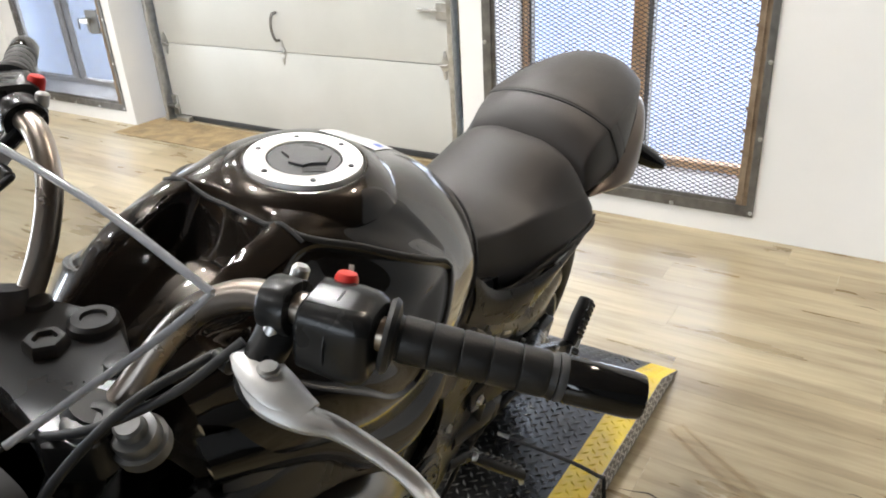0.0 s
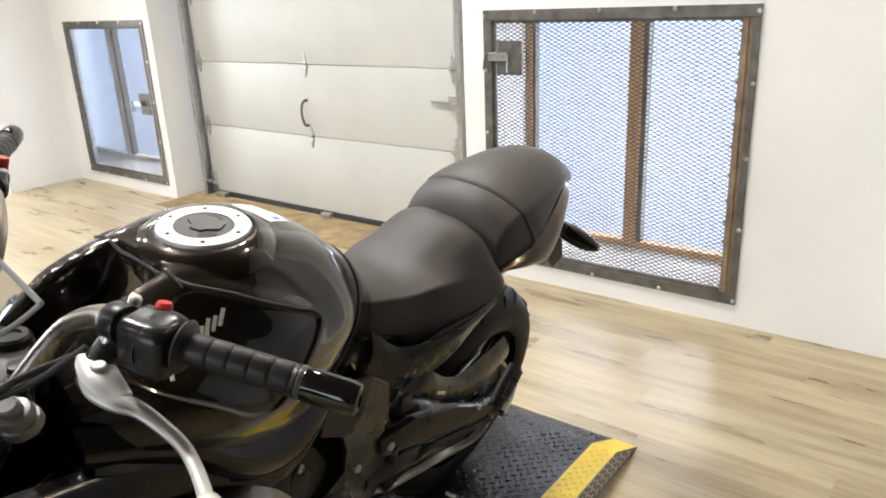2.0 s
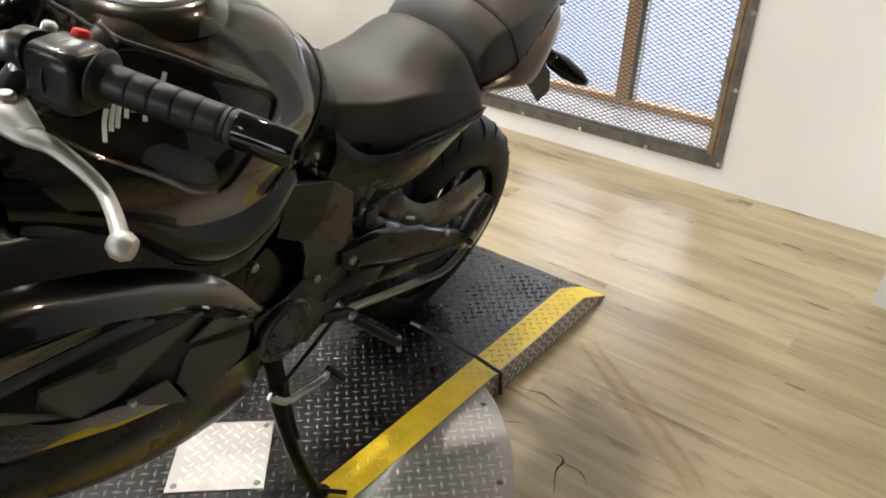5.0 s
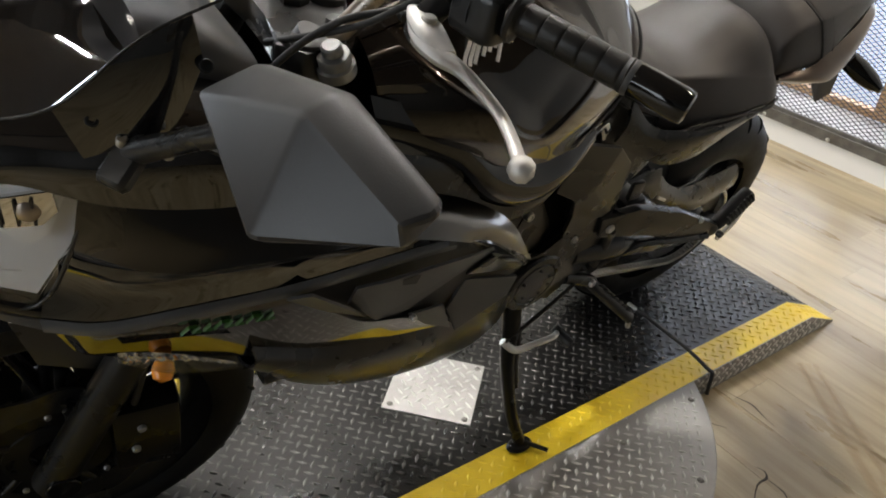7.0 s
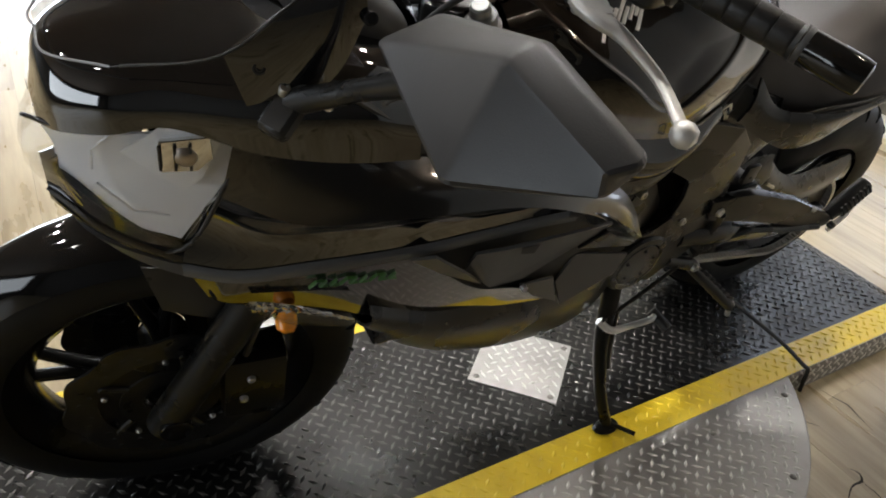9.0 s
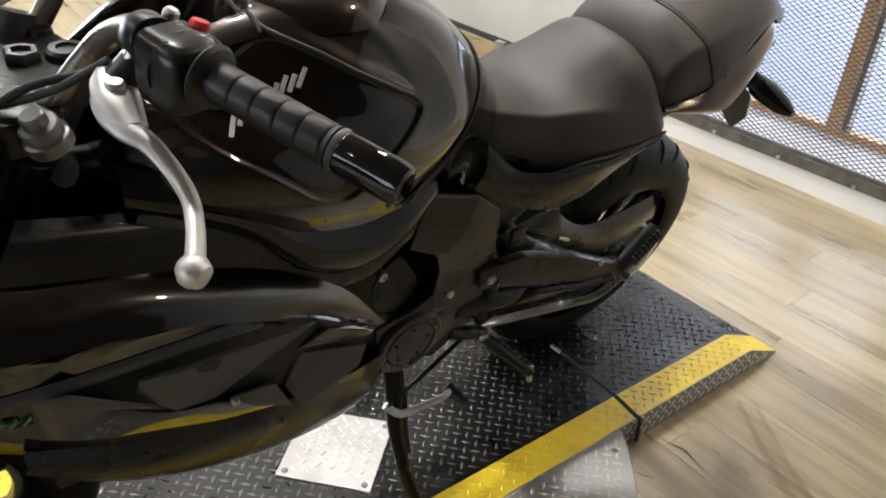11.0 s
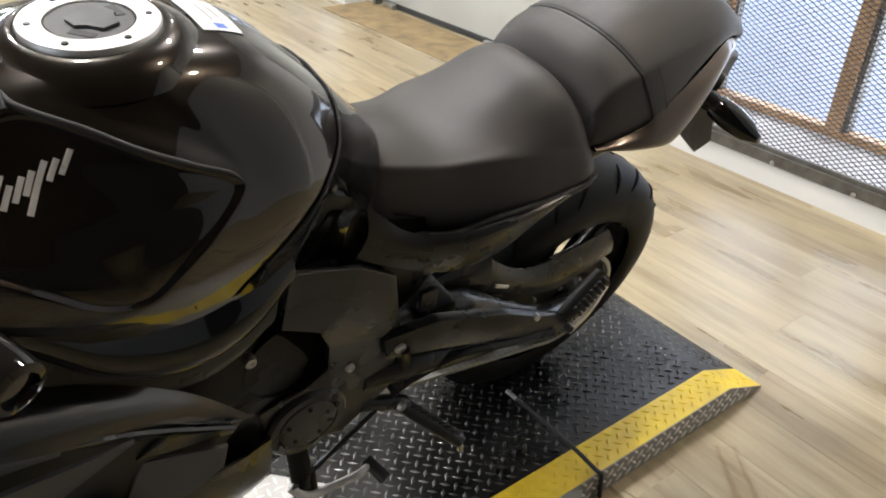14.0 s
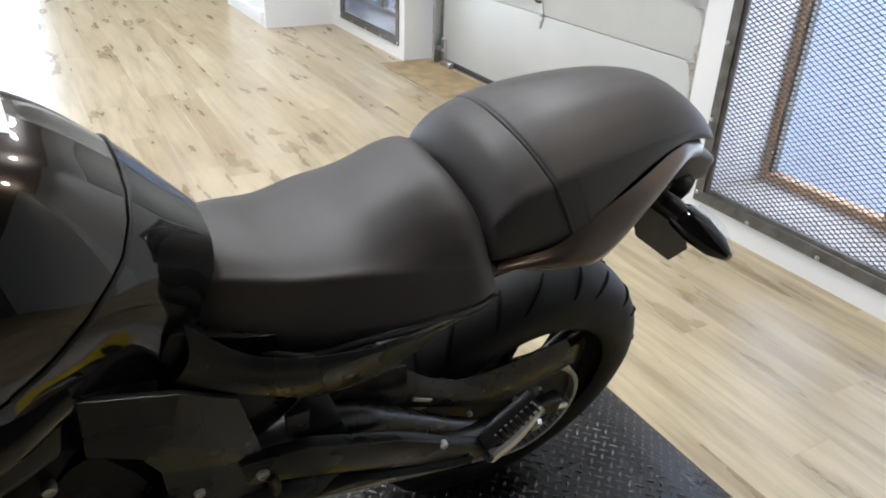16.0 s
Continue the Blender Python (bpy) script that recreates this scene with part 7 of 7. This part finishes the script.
    part("switch_groove", put(lathe([(0.0255, 0.0), (0.0275, 0.0), (0.0275, 0.0012), (0.0255, 0.0012)], 28, swb @ Matrix.Translation((0, 0, 0.020)) @ Matrix.Scale(0.93, 4), close=True)), M_SEAL, box_o)
    part("horn_button", put(box((-0.009, -0.006, -0.004), (0.009, 0.004, 0.004), 0.002, Matrix.Translation(mid + Vector((0.012, 0.014, -0.020))) @ pose(0, 0, 0, -20, 0, 20), 2)), M_GLOSS, box_o)
    part("switch_mark", put(box((-0.008, -0.001, -0.002), (0.008, 0.001, 0.002), 0.0, Matrix.Translation(mid + Vector((0.013, -0.006, -0.022))) @ pose(0, 0, 0, 20, 0, 25))), M_WHITE, box_o)
    # lever perch, lever
    pv = un(0.190, -1.018, 1.022)
    per = part("lever_perch", put(tube([un(0.180, -0.971, 1.063), un(0.186, -0.984, 1.051), un(0.188, -0.999, 1.038), pv, un(0.205, -1.024, 1.018)], [0.010, 0.014, 0.013, 0.012, 0.011], 8, 5, 0.75)), M_SATIN, bar, "black lever perch")
    part("perch_clamp", put(lathe([(0.0105, 0), (0.0175, 0), (0.0185, 0.002), (0.0185, 0.018), (0.0175, 0.020), (0.0105, 0.020)], 24, axis_pose(un(0.176, -0.986, 1.0545), un(0.20, -0.984, 1.058)), close=True)), M_SATIN, per)
    part("perch_bolt", put(lathe([(0, 0.006), (0.004, 0.006), (0.0058, 0.004), (0.006, -0.006), (0, -0.006)], 14, axis_pose(un(0.182, -0.968, 1.069), un(0.183, -0.962, 1.086)))), M_STEEL, per)
    part("perch_bolt", put(lathe([(0, 0.005), (0.0045, 0.005), (0.006, 0.003), (0.006, -0.004), (0, -0.004)], 14, axis_pose(un(0.188, -0.998, 1.048), un(0.192, -0.990, 1.070)))), M_STEEL, per)
    lv = part("lever", put(tube([un(0.183, -1.012, 1.026), un(0.205, -1.022, 1.019), un(0.228, -1.020, 1.015), un(0.25, -1.010, 1.010), un(0.29, -1.005, 1.0), un(0.32, -1.012, 0.995), un(0.352, -1.026, 0.991)], [0.012, 0.0125, 0.0105, 0.0078, 0.0066, 0.0062, 0.0066], 12, 7, 0.75)), M_ALLOY, bar, "bare cast alloy lever with a ball end")
    part("lever_head", put(tube([un(0.176, -1.010, 1.030), un(0.190, -1.014, 1.027), un(0.208, -1.017, 1.023), un(0.232, -1.016, 1.017)], [0.011, 0.0155, 0.0160, 0.010], 14, 6, 0.5)), M_ALLOY, lv)
    part("lever_ball", put(lathe([(0, -0.011), (0.006, -0.0095), (0.0105, -0.004), (0.011, 0.002), (0.008, 0.008), (0, 0.011)], 20, axis_pose(un(0.355, -1.028, 0.991), un(0.37, -1.02, 0.989)))), M_ALLOY, lv)
    part("lever_pivot", put(rod(un(0.200, -1.016, 1.004), un(0.200, -1.016, 1.036), 0.007)), M_STEEL, lv)
    part("lever_adjuster", put(lathe([(0.003, 0.0), (0.0065, 0.001), (0.0065, 0.008), (0.005, 0.010), (0.005, 0.016), (0.003, 0.018)], 16, axis_pose(un(0.172, -1.016, 1.020), un(0.150, -1.014, 1.020)))), M_DARKMET, lv)
    part("clutch_cable", put(tube([un(0.155, -1.014, 1.020), (0.135, -1.05, 0.995), (0.115, -1.10, 0.945), (0.105, -1.13, 0.88), (0.10, -1.12, 0.82)], 0.0034, 8)), M_SEAL, bar)
    return bar


bl = bar_side(1)
br_ = bar_side(-1)
tip, knob = [STEER @ (Matrix.Diagonal((-1, 1, 1, 1)) @ (UNSTEER @ Vector(p))) for p in ((0.400, -0.904, 1.060), (0.203, -0.972, 1.084))]
swing = (tip - knob).rotation_difference(Vector((-0.419, -0.759, 1.055)) - Vector((-0.167, -0.916, 1.089)))
br_.matrix_basis = Matrix.Translation((-0.167, -0.916, 1.089)) @ swing.to_matrix().to_4x4() @ Matrix.Translation(-knob)
part("switch_cable", turned(tube([(0.172, -0.992, 1.030), (0.150, -1.030, 1.000), (0.115, -1.068, 0.975), (0.06, -1.085, 0.945)], 0.0032, 8)), M_SEAL, bl)
part("cable_boss", turned(lathe([(0, 0.016), (0.008, 0.016), (0.010, 0.014), (0.010, 0.006), (0.015, 0.005), (0.016, 0.003), (0.016, -0.006), (0.019, -0.007), (0.019, -0.018), (0, -0.018)], 20, pose(0.117, -1.040, 0.953, 20, 10, 0))), M_ALUM, bl, "dull grey cable fitting")
part("fluid_reservoir", turned(lathe([(0, 0.03), (0.022, 0.03), (0.026, 0.026), (0.026, -0.01), (0, -0.01)], 24, pose(-0.16, -1.02, 1.075))), M_SATIN, br_, "brake fluid reservoir")


# ---- mirrors ----
def mirror(s):
    flip = (lambda q: q) if s > 0 else mirrored
    # faceted housing: a top facet, two front facets meeting in a ridge, and a broad band round the outer edge
    L, T, P, Q, B, I, E, F = [Vector(p) for p in ((0.245, -1.233, 1.029), (0.271, -1.205, 1.060), (0.363, -1.222, 1.085), (0.362, -1.203, 1.093), (0.384, -1.261, 1.025), (0.447, -1.212, 1.070), (0.453, -1.193, 1.077), (0.442, -1.200, 1.047))]
    off = Vector((0.002, 0.012, -0.002))
    bm = bmesh.new()
    v = [bm.verts.new(p) for p in (L, T, P, Q, B, I, E, F)]
    k = [bm.verts.new(p + off) for p in (L, T, Q)] + [bm.verts.new(p + Vector((-0.010, 0.010, -0.002))) for p in (E, F)] + [bm.verts.new(B + off)]
    for f in ((v[0], v[1], v[3], v[2]), (v[0], v[2], v[4]), (v[2], v[5], v[7], v[4]), (v[2], v[3], v[6], v[5]), (v[5], v[6], v[7]), tuple(k),
              (v[0], v[1], k[1], k[0]), (v[1], v[3], k[2], k[1]), (v[3], v[6], k[3], k[2]), (v[6], v[7], k[4], k[3]), (v[7], v[4], k[5], k[4]), (v[4], v[0], k[0], k[5])):
        bm.faces.new(f)
    back = [q.co.copy() for q in k]
    bmesh.ops.recalc_face_normals(bm, faces=bm.faces)
    bmesh.ops.bevel(bm, geom=bm.edges[:], offset=0.0035, segments=2, profile=0.5, affect="EDGES")
    m = part("mirror", flip(bm), M_HOUSING, bike, "faceted dark grey mirror housing", 18)
    mid_b = sum(back, Vector()) / 6
    part("mirror_glass", flip(plate_poly([mid_b.lerp(p, 0.86) + Vector((0, 0.004, 0)) for p in back], 0.002, 0)), M_MIRROR, m, "mirror glass")
    stem = part("mirror_stem", flip(tube([(0.160, -1.250, 0.928), (0.190, -1.236, 0.950), (0.224, -1.220, 0.976), (0.285, -1.205, 1.020)], [0.012, 0.010, 0.009, 0.012], 12, 6)), M_SATIN, m, "black mirror stem")
    part("stem_base", flip(box((-0.03, -0.014, -0.006), (0.03, 0.014, 0.010), 0.004, pose(0.160, -1.252, 0.924, 0, 35, -60))), M_SATIN, stem)
    for d in (-0.012, 0.014):
        bolt_on(stem, ((0.172 + d) * s, -1.246 + d, 0.940), 0.006, (0.3 * s, 0, 1))
    return m


mirror(1)
mirror(-1)

# ---- strap from the swing arm over the platform's edge ----
cord = thing("tie_down_cord", "thin black tie-down cord hooked over the platform edge", "cord")
part("rope", tube([(1.338, 1.356, 0.132), (1.41, 1.367, 0.120), (1.49, 1.379, 0.105), (1.548, 1.392, 0.0815), (1.5605, 1.397, 0.0745), (1.5615, 1.400, 0.035), (1.5615, 1.404, 0.006)], 0.0048, 8, 6), M_SEAL, cord)
part("ferrule", rod((1.312, 1.352, 0.136), (1.342, 1.3565, 0.1315), 0.005), M_STEEL, cord, "bright metal ferrule")

# ---- floor planks ----
pm = plank_mesh()
rnd = random.Random(11)
far_v, far_f = [], []
row = 0
y = -6.0
count = 0
while y < 4.0:
    off = rnd.uniform(0, PLANK_L)
    x = X0 - off
    while x < X1:
        near = -2.9 < x + PLANK_L / 2 < 3.4 and 0.0 < y < 3.05
        if near and count < 300:
            o = new("plank", pm)
            o.parent = base
            o.location = (x, y, 0)
            count += 1
        else:
            a, b, c, d = max(x, X0) + 0.0003, min(x + PLANK_L, X1) - 0.0003, y + 0.0003, y + PLANK_W - 0.0003
            if b > a + 0.01:
                k = len(far_v)
                far_v += [(a, c, 0), (b, c, 0), (b, d, 0), (a, d, 0), (a, c, -0.006), (b, c, -0.006), (b, d, -0.006), (a, d, -0.006)]
                far_f += [(k, k + 1, k + 2, k + 3)] + [(k + q, k + 4 + q, k + 4 + (q + 1) % 4, k + (q + 1) % 4) for q in range(4)]
        x += PLANK_L
    y += PLANK_W
me = bpy.data.meshes.new("far_planks")
me.from_pydata(far_v, [], far_f)
me.materials.append(M_PLANK)
o = new("far_planks", me)
o.parent = base
tagged(o, kind="stuff")


# ---- worn cracks in the planks beside the platform ----
M_CRACK = surface("dark_open_crack", (0.010, 0.008, 0.006), (0.03, 0.022, 0.015), 0.8, scale=40, fine=300, bump=0.0)
for line in ([(1.575, 1.460), (1.612, 1.468), (1.642, 1.478), (1.679, 1.468), (1.718, 1.462)], [(1.619, 1.334), (1.638, 1.343), (1.657, 1.358)],
             [(1.764, 1.314), (1.783, 1.321), (1.798, 1.307), (1.798, 1.274), (1.829, 1.215)], [(1.798, 1.307), (1.841, 1.307), (1.872, 1.282)],
             [(1.945, 2.62), (1.98, 2.623), (2.015, 2.612)], [(2.03, 1.70), (2.05, 1.704), (2.07, 1.698)]):
    wide = [0.0006] + [0.0030 if k % 2 else 0.0018 for k in range(len(line) - 2)] + [0.0005]
    part("crack", tube([(px_, py_, 0.0002) for px_, py_ in line], wide, 6, 3, 0.3), M_CRACK, base)

# rubbed tyre marks across the planks behind the ramp
M_MARK = clear("rubbed_tyre_mark", (0.962, 0.948, 0.928), 0.5, 0.004)
for dx, broad in ((-0.020, 0.014), (-0.018, 0.007), (0.024, 0.012), (0.022, 0.006), (0.0, 0.034)):
    bm = bmesh.new()
    line = [(1.622, 1.739), (1.727, 1.663), (1.830, 1.594), (1.940, 1.517), (2.026, 1.453), (2.066, 1.413)]
    vs = []
    for k, (px_, py_) in enumerate(line):
        w = broad * (0.35 + 0.65 * math.sin(math.pi * (k + 0.5) / 6))
        vs.append([bm.verts.new((px_ + (dx + e * w) * 0.6, py_ + (dx + e * w) * 0.8, 0.0012 + 0.03 * broad)) for e in (-1, 1)])
    for p0, p1 in zip(vs, vs[1:]):
        bm.faces.new((p0[0], p1[0], p1[1], p0[1]))
    part("tyre_mark", bm, M_MARK, base, "faint rubbed tyre mark")
